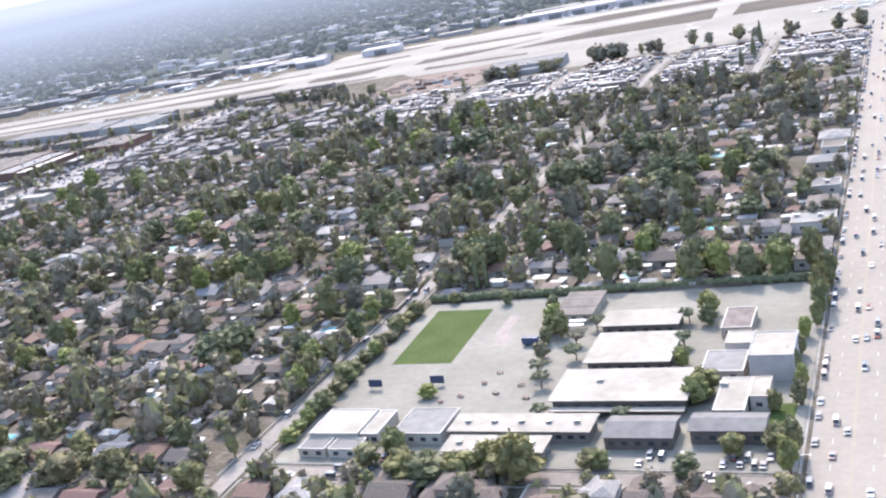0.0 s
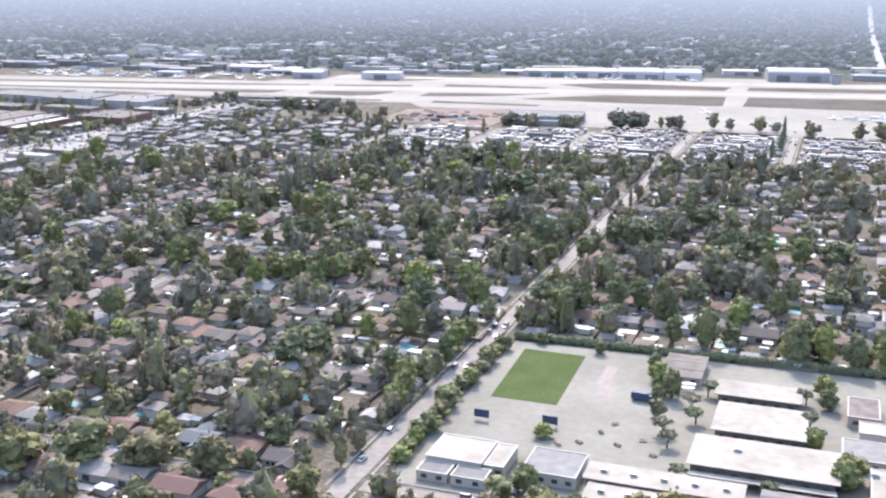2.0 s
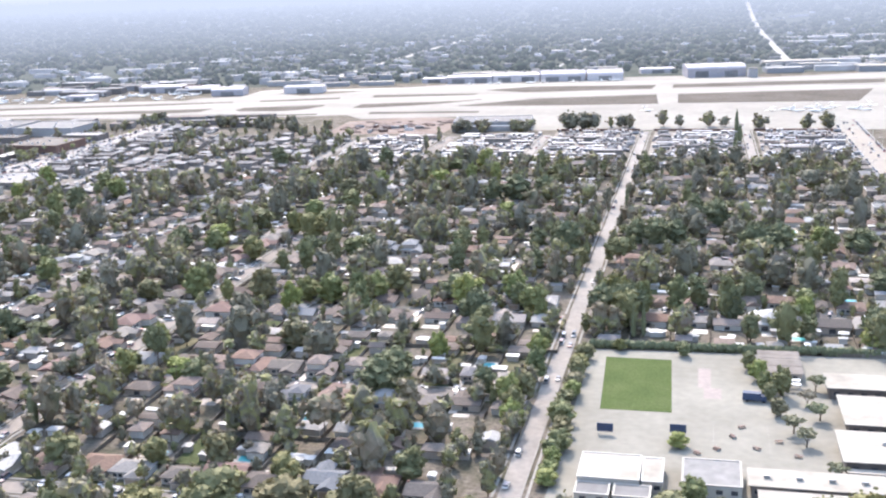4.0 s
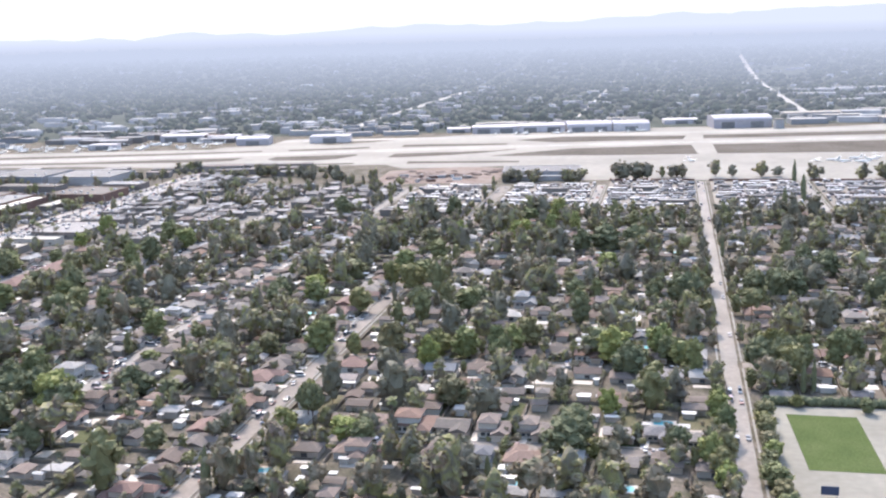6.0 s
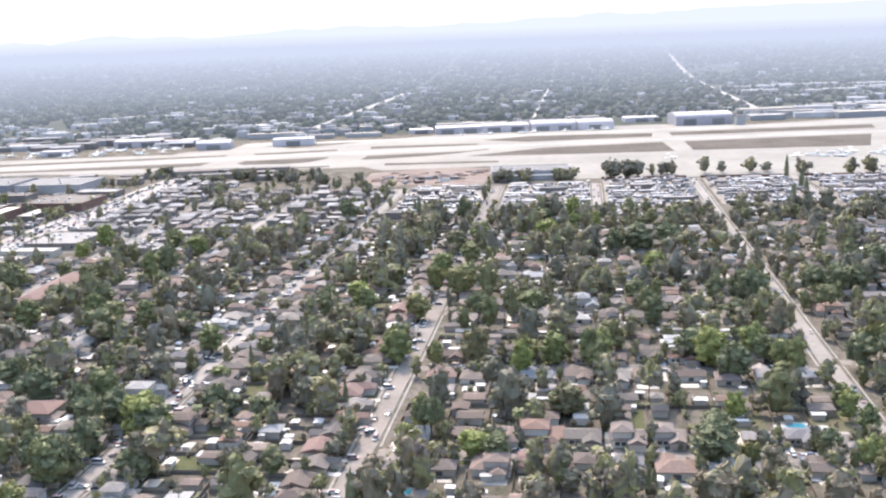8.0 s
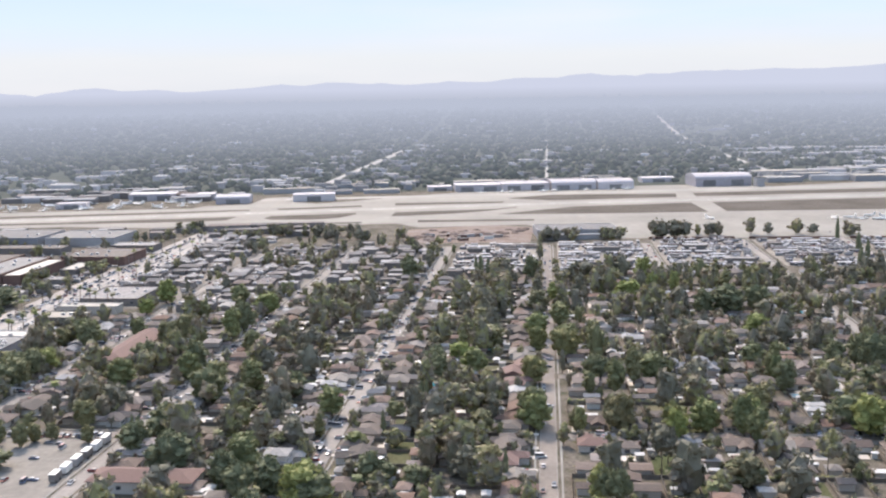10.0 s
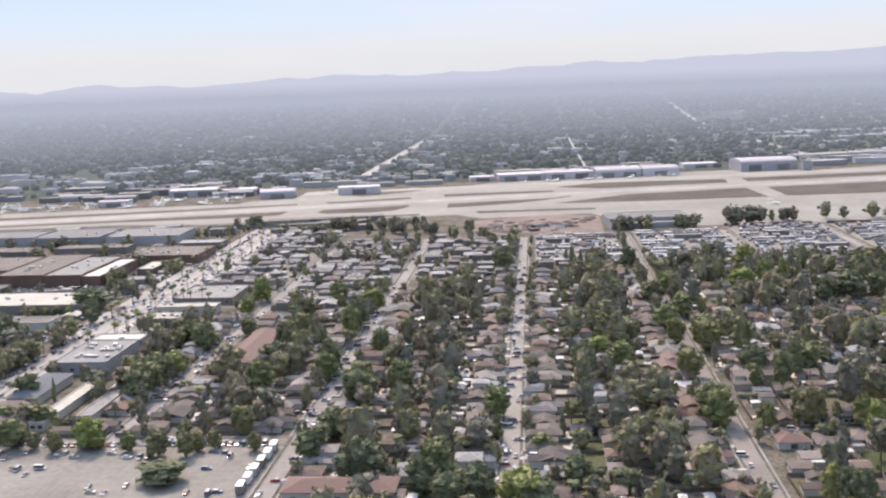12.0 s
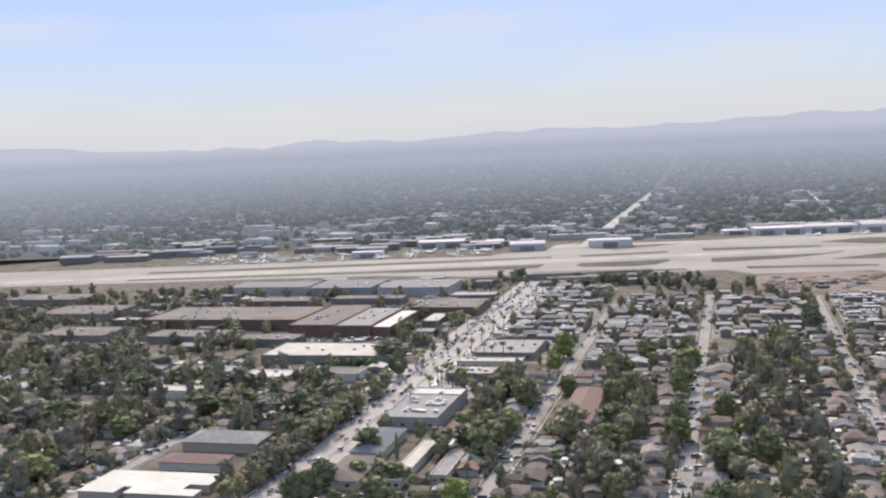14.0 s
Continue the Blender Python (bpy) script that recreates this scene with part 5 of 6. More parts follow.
placed(green[3], [(-166, 549, 10, 5.5), (-287, 555, 12, 8), (-473, 521, 17, 6.5), (-60, 607, 9, 5), (-531, 466, 13, 5.5), (-547, 615, 15, 6.5), (-296, 366, 10, 6.7), (-328, 675, 14, 8), (-513, 702, 14.6, 9)], done)
placed(slim[0], [(-256, 466, 17, 5.5), (-322, 467, 11, 3.8), (-94, 467, 20, 5.8), (-39, 434, 17, 6.5), (6, 441, 17, 5.4), (-18, 434, 15, 6), (-253, 454, 16, 5.6), (-228, 544, 14, 4.5), (-164, 364, 11, 4.6), (-167, 352, 11, 4.7), (-250, 770, 16, 5)], done)
placed(slim[1], [(-514, 628, 19, 6.5), (-115, 472, 18, 6), (-173, 461, 15, 4.8), (-5, 436, 15, 6.5), (-86, 442, 12, 4.7), (-28, 438, 16, 5.5), (-165.5, 406, 12, 4.7), (-317, 392, 14, 4.7), (-164, 387, 13, 4.7), (-265, 760, 17, 5)], done)
placed(green[0], [(-416, 378, 18, 10), (-165.5, 420, 10, 4.2), (-340, 472, 16, 7)], done)
placed(dark[1], [(-266, 410, 11, 7.4), (-496, 433, 14, 7.3), (-311, 553, 13, 6.9)], done)
placed(green[1], [(-253, 478, 14, 7.4), (-430.5, 311, 13, 6.1), (-233, 577, 13, 7.1)], done)
placed(lime[1], [(-491, 504, 17, 10), (-361, 351, 10, 5.7), (-362, 464, 11, 6.9)], done)
placed(green[2], [(-366, 614, 14, 9.7), (-411, 446, 7, 4.9), (-213, 478, 15, 8.1)], done)
placed(dark[0], [(-284, 565, 11, 8.8), (-180, 370, 11, 4.6), (-187, 537, 12, 6.5)], done)
placed(green[3], [(-288, 362, 11, 5.7), (-380, 587, 10, 7), (-283, 735, 17, 10)], done)
placed(slim[0], [(-317, 364, 13, 5.8), (-284, 453, 15, 5.6)], done)
placed(dark[1], [(-476, 415, 17, 9.5), (-430, 339, 17, 8.5), (-491, 453, 16, 10), (-214, 378, 14, 8.5), (-200, 453, 16, 8)], done)
placed(green[0], [(-447, 414, 16, 8), (-428.5, 487, 14, 7), (-512.5, 546, 14, 7), (-265, 408, 13, 6.8), (-247, 494, 14, 7.5)], done)
placed(green[1], [(-415, 385, 14, 7.5), (-256, 472, 14, 5.8), (-306, 475, 15, 7.5), (-188, 483, 15, 8), (-205, 406, 11, 4.6)], done)
placed(slim[1], [(-304, 524, 17, 5.5), (-228, 554, 14, 4.4), (-221, 579, 13, 3.8), (-294, 542, 18, 5)], done)
placed(green[3], [(-39, 437, 13, 7.5), (-63.5, 466, 13, 4.7), (-135.5, 453, 17, 7), (-107.5, 483, 16, 5.8), (-14, 438, 9, 6)], done)
placed(dark[1], [(-84.5, 493, 15, 6.3), (-92, 466, 15, 4.4), (-25, 515, 11, 7.4), (-6, 447, 12, 4.3), (-74, 562, 15, 10), (-27, 585, 15, 10)], done)
placed(slim[0], [(-129, 466, 17, 5.2), (-47.5, 488, 14, 4.9), (-42, 580, 15, 6)], done)
placed(dark[0], [(-413, 377, 16, 9), (-382, 406, 8, 6), (-394, 407, 8.5, 6), (-389, 549, 14, 6.5), (-320, 373, 10, 4.6)], done)
placed(green[2], [(-474, 522, 15, 6.5), (-342, 486, 15, 6), (-370, 559, 14, 6)], done)
umbrella = first_tree("umbrella_tree", "tall dark tree with a round crown high on a bare trunk", "umbrella trees", 77, DARK_LEAF, "flat")
placed(umbrella, [(-312, 379.5, 18, 4.6), (-315, 383, 17, 4.2)], done)
landmarks = [(o.location.x, o.location.y) for o in bpy.data.objects if o.name.startswith("broadleaf_tree")]

# rows of trees along the streets
for x, step, odds, h0 in ((-341, 11, .5, 11), (-328, 12, .42, 9), (-513, 12, .5, 10), (-500, 12, .45, 9), (-164.5, 10, .5, 10), (-151.5, 10, .5, 9), (-428.5, 12, .4, 9), (-415.5, 13, .25, 7), (-589.5, 12, .5, 10), (-576.5, 12, .5, 9)):
    y = 220 if x > -570 else 465
    while y < (985 if x < -300 else 850):
        if rnd.random() < odds and clear(x, y) and not any(abs(y - cy) < 8 and a < x < b for cy, ch, a, b in CROSS):
            h = h0 * rnd.uniform(0.75, 1.35)
            tree_spots.append((x + rnd.uniform(-.8, .8), y, h, h * rnd.uniform(.34, .46), rnd.random()))
        y += step * rnd.uniform(0.8, 1.3)
for x, y0, y1, n in ((-680.5, 440, 1110, 26), (-650, 440, 620, 16), (-850, 260, 770, 110), (-950, 280, 840, 100), (-765, 480, 700, 50), (-1090, 380, 900, 110)):
    for i in range(n):
        h = rnd.uniform(6.5, 13)
        tree_spots.append((x + (rnd.uniform(-1.5, 1.5) if n < 50 else rnd.uniform(-60, 60)), rnd.uniform(y0, y1), h, h * rnd.uniform(.34, .5), rnd.random()))
for x0, x1, y0, y1, n in ((-735, -690, 770, 1110, 45), (-6, 13, 436, 900, 130), (-650, -588, 626, 1050, 70), (-577, -512, 704, 990, 80), (-501, -428, 806, 1000, 70), (-614, -572, 460, 730, 22), (-655, -612, 590, 780, 22), (-1250, -690, 640, 1040, 300), (-410, -30, 800, 856, 60), (-512, -424, 408, 456, 16), (-1250, -690, 250, 700, 340)):
    for i in range(n):
        h = rnd.uniform(4.5, 12.5)
        tree_spots.append((rnd.uniform(x0, x1), rnd.uniform(y0, y1), h, h * rnd.uniform(.38, .55), rnd.random()))
for i in range(64):        # trees between the car park and the avenue
    side = rnd.random()
    x, y = (rnd.uniform(-657, -590), rnd.uniform(462, 548)) if side < .2 else (rnd.choice((-650.5, -679.5)) + rnd.uniform(-2, 2), rnd.uniform(435, 640))
    h = rnd.uniform(8, 15)
    tree_spots.append((x, y, h, h * rnd.uniform(.40, .55), rnd.random() * .8))
for i in range(34):        # dense old gardens beside the apartments
    h = rnd.uniform(10, 16)
    tree_spots.append((rnd.uniform(-575, -428), rnd.uniform(330, 500), h, h * rnd.uniform(.42, .56), rnd.random() * .5))
for i in range(300):       # green belt west of the stores
    h = rnd.uniform(7, 13)
    tree_spots.append((rnd.uniform(-1270, -830), rnd.uniform(640, 1020), h, h * rnd.uniform(.45, .62), rnd.random() * .7))
for i in range(60):        # along the avenue's shaded southern part
    h = rnd.uniform(8, 14)
    tree_spots.append((rnd.choice((-681, -683, -686, -648.5)) + rnd.uniform(-2, 2), rnd.uniform(470, 640), h, h * rnd.uniform(.42, .56), rnd.random() * .7))
for i in range(60):        # before the airport, and among the sheds
    x = rnd.uniform(-600, -420)
    tree_spots.append((x, rnd.uniform(868, 1020), rnd.uniform(6, 12), rnd.uniform(2.5, 4.5), rnd.random()))
for x0, x1, y, n, h in ((-240, -203, 1056, 14, 14), (-197, -170, 1072, 6, 11), (-143, -142, 1074, 1, 14), (-128, -127, 1071, 1, 11), (-102, -101, 1075, 1, 14), (-85, -84, 1076, 1, 11), (-62, -48, 1068, 4, 11), (-18, 10, 1062, 6, 12),
                        (-340, -262, 1036, 14, 11), (-612, -510, 1075, 26, 11), (-545, -470, 1045, 14, 10), (-765, -680, 1115, 24, 12), (-665, -600, 1052, 16, 9)):
    for i in range(n):
        tree_spots.append((rnd.uniform(x0, x1), y + rnd.uniform(-5, 5) * (n > 1), h * rnd.uniform(.9, 1.25), h * rnd.uniform(.52, .66), rnd.random() * 0.5))


def fits(x, y, r):
    a, n = airside(x, y)
    if n > (-62 if a < -330 else -105) and y > 950 and not (y < 1085 and x > -350):
        return False
    if any(abs(x - sx) < h + 1.0 and y0 < y < y1 for sx, h, y0, y1 in NORTH + WIDE) or any(abs(y - cy) < h + 1.0 and x0 < x < x1 for cy, h, x0, x1 in CROSS):
        return False
    if y < 680 and (x * 7.31 + y * 3.17) % 1 < 0.7 and any(abs(x - sx) < 9.5 for sx in (-334.5, -422, -506.5)):
        return False
    if 590 < y < 790 and (x * 6.29 + y * 1.91) % 1 < 0.75 and (abs(x + 583) < 9 or -636 < x < -610):
        return False
    if y > 470 and (-504 < x < -489 or -580 < x < -568) and (x * 2.57 + y * 4.73) % 1 < 0.65:
        return False
    if y > 610 and -690 < x < -636 and (x * 4.19 + y * 2.33) % 1 < 0.7:
        return False
    if any(x0 - 2 < x < x1 + 2 and y0 < y < y1 - 2 for x0, x1, y0, y1 in YARDS):
        return False
    if -332 < x < -160 and (383 < y < 461 or 484 < y < 558) and r > 2.4 and (x * 3.37 + y * 6.11) % 1 < 0.5:
        return False
    if -152 < x < 13 and 434 < y < 560 and (x * 5.13 + y * 2.71) % 1 < 0.3:
        return False
    return clear(x, y, r * 0.4) and free(x, y, 0.6 + r * 0.25) and not any((x - u) ** 2 + (y - w) ** 2 < (r + 4) ** 2 for u, w in landmarks)


def trimmed(x, y, r):
    """Crowns that reach over a street are kept back to its edge."""
    gaps = [abs(x - sx) - h for sx, h, y0, y1 in NORTH if y0 < y < y1] + [abs(y - cy) - h for cy, h, x0, x1 in CROSS if x0 < x < x1]
    return min([r] + [max(2.0, g + 1.0) for g in gaps if g > 0])


tree_spots = [(x, y, h, trimmed(x, y, r), tone) for x, y, h, r, tone in tree_spots if fits(x, y, r)]
tree_spots.sort(key=lambda q: q[1] + 0.25 * abs(q[0] + 280))
near = [s for s in tree_spots if -640 < s[0] < 30 and s[2] > 4][:60]
for x, y, h, r, tone in near:
    kind = lime if tone > 0.82 or (y < 345 and tone > .35 and -400 < x < -160) else dark if tone < 0.2 else slim if tone < 0.36 else green
    placed(kind[int(tone * 1000) % len(kind)], [(x, y, h, r)], done)
taken = set(near)
rest = [s for s in tree_spots if s not in taken]
# broad dark trees west of the avenue
rest += [(x, y, h, w, 0.05 + 0.011 * i) for i, (x, y, h, w) in enumerate((
    (-684, 486, 14, 7), (-690, 462, 14, 7), (-700, 611, 14, 11), (-718, 566, 15, 10), (-708, 590, 12, 9), (-757, 551, 14, 11), (-767, 638, 15, 11), (-841, 544, 16, 12),
    (-850, 634, 15, 12), (-774, 480, 12, 9), (-846, 682, 14, 12), (-870, 600, 14, 11), (-900, 660, 14, 12), (-940, 700, 14, 13), (-984, 745, 14, 13), (-880, 720, 13, 11)))]
middle = [crown(60 + i, 9, False, 150, ("round", "round", "tall", "round", "spire", "flat", "round")[i % 7], 0.11) for i in range(14)]
middle = [(np.concatenate(c.v), c.f) for c in middle]
coarse = [crown(90 + i, 6, False, 66, ("round", "round", "tall", "round", "spire", "flat", "round")[i % 7], 0.15) for i in range(14)]
coarse = [(np.concatenate(c.v), c.f) for c in coarse]
for tone, leaf in ((0, DARK_LEAVES), (1, LEAVES), (2, LIME_LEAF)):
    g, gt = Geo(), Geo()
    for i, (x, y, h, r, k) in enumerate(rest):
        if (0 if k < 0.24 else 2 if k > 0.92 else 1) != tone:
            continue
        v, f = (coarse if y > 640 or x < -720 or h < 5 else middle)[int(k * 997) % 14]
        a = k * 40
        c, s = math.cos(a), math.sin(a)
        g.add(np.stack([x + r * (v[:, 0] * c - v[:, 1] * s), y + r * (v[:, 0] * s + v[:, 1] * c), v[:, 2] * h], -1), f)
        gt.tube(x, y, -0.1, h * 0.5, 0.28, 0.15, 4)
    setting("tree_crowns", g, leaf, ("dark green", "mixed green", "yellow-green")[tone] + " tree crowns across the farther streets", "trees", "stuff")
    setting("tree_trunks", gt, BARK, "brown trunks of the farther trees", "trees", "stuff")

# tall cypresses: x, y, height, radius
CYPRESS = [(-328, 320, 16.3, 2.2), (-326, 324, 14.6, 1.7), (-132, 441, 15.5, 1.3), (-128, 442, 16.3, 1.2), (-350, 414, 12.9, 1.3), (-392, 512, 10.3, 1.7), (-390, 515, 10.3, 1.5), (-402, 462, 12, 1.4),
           (-633, 515, 12.9, 1.2), (-702, 694, 11.2, 1.7), (-505, 453, 11.2, 1.7), (-503, 455, 10.3, 1.6), (-240, 340, 9.46, 1.4), (-238, 342, 8.6, 1.3), (-362, 417, 15.5, 1.6)]
CYPRESS_FAR = [(-385, 849, 17.2, 2.6), (-389, 855, 13.8, 2.2), (-99, 870, 20.7, 2.9), (-76, 1026, 23.5, 2.4), (-75, 963.5, 18.5, 2.8), (-379, 840, 15.5, 2.2), (-79.5, 921, 17.7, 2.5), (-374, 835, 14.6, 2.2), (-297, 810, 13.8, 1.9), (-152, 700, 13.8, 1.5), (-59, 553, 12.9, 1.5)]
cyp = thing("cypress", "tall narrow dark green cypress", "tree", "cypresses")
part("trunk", Geo().tube(0, 0, -0.02, 0.1, 0.16, 0.14, 6), BARK, cyp)
part("crown", cone_crown(5), DARK_LEAF, cyp)
placed(cyp, CYPRESS + CYPRESS_FAR, done)

palm = thing("palm", "tall fan palm with a bare grey trunk", "tree", "palms along the avenue")
part("trunk", Geo().tube(0, 0, -.1, 5, .3, .22, 7, (.1, .05)).tube(.1, .05, 5, 11, .22, .18, 7, (.1, -.1)), BARK, palm)
g = Geo()
for i in range(22):
    a, up = i * 2.4, rnd.uniform(-0.7, 0.9)
    p, way, side = Vector((.2, -.05, 11)), Vector((math.cos(a), math.sin(a), up)), Vector((-math.sin(a), math.cos(a), 0))
    row = [p + way * s * 2.0 + Vector((0, 0, -0.9 * s * s)) for s in (0, .4, .75, 1.05)]
    wid = (.1, .55, .6, .1)
    g.add([q + side * w * sg + Vector((0, 0, -.12 * abs(sg))) for q, w in zip(row, wid) for sg in (-1, 0, 1)], [(3 * j + k, 3 * j + k + 1, 3 * j + k + 4, 3 * j + k + 3) for j in range(3) for k in range(2)])
part("crown", g, LEAF, palm)
palm_rows = [(x + rnd.uniform(-1, 1), y + rnd.uniform(-3, 3)) for y in range(600, 1110, 34) for x in (-651.2, -679.2)] + [(-652 + 5 * (i % 3), 640 + 5 * i) for i in range(6)] + [(-676 + rnd.uniform(-4, 4), 690 + 5 * i) for i in range(3)] + [(-640 + 6 * i, 722 + rnd.uniform(-5, 5)) for i in range(4)] + [(-282, 380), (-560, 500), (-472, 436), (-464, 438), (-400, 390), (-255, 352)]
for i, (x, y) in enumerate(palm_rows):
    m = pose(x, y, 0, 0, 0, i * 50) @ Matrix.Diagonal((1.1, 1.1, rnd.uniform(0.75, 1.25), 1))
    if i:
        copy_at(palm, m)
    else:
        palm.matrix_basis = m

# ---- vehicles ----


def car_shapes(long=4.5, tall=1.45, van=False):
    body, glass, w = Geo(), Geo(), 0.9
    nose = 0.62 if van else 0.95
    prof = [(-long / 2, .35), (long / 2, .35), (long / 2, .75), (long / 2 - .9, .92), (-long / 2 + nose, .98), (-long / 2, .8)]
    body.add([(s * w, y, z) for s in (-1, 1) for y, z in prof], [tuple(range(6))[::-1], tuple(range(6, 12))] + [(i, (i + 1) % 6, 6 + (i + 1) % 6, 6 + i) for i in range(6)])
    y0, y1 = -long / 2 + (.7 if van else 1.1), long / 2 - (.1 if van else .6)
    cab = [(y0, .95), (y1, .9), (y1 - .35, tall - .06), (y0 + .7, tall - .06)]
    glass.add([(s * (w - .08 - (.12 if z > 1 else 0)), y, z) for s in (-1, 1) for y, z in cab], [(3, 2, 1, 0), (4, 5, 6, 7)] + [(i, (i + 1) % 4, 4 + (i + 1) % 4, 4 + i) for i in range(4)])
    roof = Geo().box(-w + .18, y0 + .68, tall - .06, w - .18, y1 - .33, tall)
    return body, glass, roof


def first_car(label, long, tall, van=False):
    ob = thing("car", label, "car", "cars on the streets")
    body, glass, roof = car_shapes(long, tall, van)
    part("body", body, CAR, ob)
    part("cabin_glass", glass, GLASS, ob)
    part("roof", roof, CAR, ob)
    for x in (-.82, .82):
        for y in (-long * .31, long * .31):
            wheel = Geo().add([(x + dx, y + .32 * math.cos(a), .33 + .32 * math.sin(a)) for dx in (-.11, .11) for a in [i * math.pi / 4 for i in range(8)]],
                              [tuple(range(8))[::-1], tuple(range(8, 16))] + [(i, (i + 1) % 8, 8 + (i + 1) % 8, 8 + i) for i in range(8)])
            part("wheel", wheel, TYRE, ob)
    return ob


car_kinds = [first_car("sedan parked or driving on the street", 4.5, 1.42), first_car("van or tall utility car on the street", 4.8, 1.85, True), first_car("small hatchback on the street", 4.0, 1.5)]
cars = []      # x, y, turn
for x, h, y0, y1 in NORTH:
    for side in (-1, 1):
        y = max(y0, 220)
        while y < y1 - 6:
            if rnd.random() < 0.16 and not any(abs(y - cy) < 10 and a - 3 <= x <= b + 3 for cy, ch, a, b in CROSS):
                cars.append((x + side * (h - 1.15), y, 0 if side > 0 else 180))
            y += rnd.uniform(6.2, 9)
for cy, h, x0, x1 in CROSS:
    for side in (-1, 1):
        x = x0 + 12
        while x < x1 - 12:
            if rnd.random() < 0.25 and all(abs(x - sx) > 12 for sx, *_ in NORTH):
                cars.append((x, cy + side * (h - 1.1), 90 if side > 0 else -90))
            x += rnd.uniform(6.5, 10)
for x, h, y0, y1 in WIDE:
    for side in (-1, 1):
        for k, odds in ((0.92, .7), (0.46, .11), (0.16, .11)) if x > 0 else ((0.92, .8), (0.46, .3), (0.16, .3), (0.74, .28), (1.24, .3)):
            y = 220
            while y < y1 - 6:
                if rnd.random() < odds:
                    cars.append((x + side * k * h, y, 0 if side > 0 else 180))
                y += rnd.uniform(6, 11)
for x, y, turn, k, flip, size in lots:
    m = pose(x, y, 0, 0, 0, turn)
    for back in (-14.6, -9.6):
        if rnd.random() < 0.58:
            p = m @ Vector((flip * (4.6 if back < -12 else 5.8), back + 2 + rnd.uniform(-.6, .6), 0))
            cars.append((p.x, p.y, turn + rnd.choice((0, 180))))
for i in range(40):       # the big car park
    row = rnd.choice((403, 409, 421, 427, 439, 445))
    cars.append((-640 + 2.7 * rnd.randrange(0, 46), row + rnd.uniform(-1.2, 1.2), rnd.choice((0, 180, 90))))
for x0, x1, ys in ((-648, -515, (454, 455)), (-1020, -925, tuple(range(958, 1036, 8))), (-800, -690, (690, 696, 745, 760, 766, 790, 796)), (-950, -700, (940, 946)), (-700, -690, tuple(range(800, 1000, 6))), (-780, -690, (625, 632, 640, 646)), (-643, -620, (631, 640, 646, 655)), (-612, -588, (585, 602)), (-700, -684, (652, 660, 668))):
    for yy in ys:
        x = x0
        while x < x1:
            if rnd.random() < 0.55 and free(x, yy, 2) and clear(x, yy):
                cars.append((x, yy, rnd.choice((0, 180))))
            x += 2.8
for i in range(26):       # south of the school
    cars.append((rnd.uniform(-110, 8), rnd.choice((293.5, 297.5)), rnd.choice((0, 180))))
cars = [c for c in cars if c[1] > 215 and not ((c[0] + 545) ** 2 + (c[1] - 397) ** 2 < 130)]
cars.sort(key=lambda q: q[1] + 0.25 * abs(q[0] + 280))
cut = 230
for i, (x, y, turn) in enumerate(cars[:cut]):
    root = car_kinds[i % 3] if i < 3 else car_kinds[rnd.choice((0, 0, 1, 2))]
    m = pose(x, y, 0.06 if clear(x, y) else 0.1, 0, 0, turn + rnd.uniform(-2, 2)) @ Matrix.Diagonal((0.9, 0.9, 0.9, 1))
    if root in done:
        copy_at(root, m)
    else:
        root.matrix_basis = m
        done.add(root)
# storage yards before the airport: rows of parked vehicles
far_cars = cars[cut:]
for x0, x1, y0, y1 in YARDS:
    for x, y, w in STORAGE:
        if x0 < x < x1 and y0 < y < y1:
            for i in range(int(w / 2.6)):
                if rnd.random() < 0.8:
                    far_cars.append((x - w / 2 + 1.4 + 2.6 * i, y - 4.4 + rnd.uniform(-.4, .4), rnd.choice((0, 180))))
gb, gg = Geo(), Geo()
packed = []
for long, tall, van in ((4.5, 1.42, False), (5.2, 2.1, True)):
    b, w, r = car_shapes(long, tall, van)
    packed.append(((np.concatenate(b.v), b.f), (np.concatenate(r.v), r.f), (np.concatenate(w.v), w.f)))
for i, (x, y, turn) in enumerate(far_cars):
    c, s = math.cos(radians(turn)), math.sin(radians(turn))
    for (v, f), out in zip(packed[1 if rnd.random() < .35 else 0], (gb, gb, gg)):
        out.add(np.stack([x + .9 * (v[:, 0] * c - v[:, 1] * s), y + .9 * (v[:, 0] * s + v[:, 1] * c), .9 * v[:, 2] + 0.06], -1), f)
setting("far_car_bodies", gb, CARS, "painted bodies of the farther parked and driving cars", "cars", "stuff")
setting("far_car_windows", gg, GLASS, "dark windows of the farther cars", "cars", "stuff")

# ---- the school ----
g = Geo()
g.slab([(-148, 291), (12, 291), (12, 430), (-147, 424)], -0.1, 0.10)
setting("school_yard", g, SCHOOL_YARD, "wide pale asphalt yard of the school", "yard")
g = Geo()
g.slab([(-138.5, 363.5), (-114.5, 363.5), (-116, 415.5), (-140.8, 416)], 0.0, 0.16)
setting("school_lawn", g, LAWN, "bright green sports lawn in the school yard", "lawn")
g = Geo()
g.slab([(2, 317), (9, 317), (9, 330), (2, 330)], 0.0, 0.16)
setting("small_lawn", g, LAWN, "small green lawn beside the school office", "lawn")
g = Geo()
strip(g, -106, 388, -101.5, 408, 0.112)
strip(g, -104, 378, -98, 388, 0.112)
setting("court_paint", g, PINK, "faded pink paint on the school yard", "court")
g = Geo()
for x0, y0, x1, y1 in ((-134, 336, -101, 336.1), (-101, 336.1, -100.9, 358), (-84, 336, -83.9, 358)):
    strip(g, x0, y0, x1, y1, 0.113)
setting("court_lines", g, CONCRETE, "thin faded lines painted on the yard", "road marking")
fence = thing("school_hedge", "long dark clipped hedge behind the school yard", "hedge")
hv = Geo()
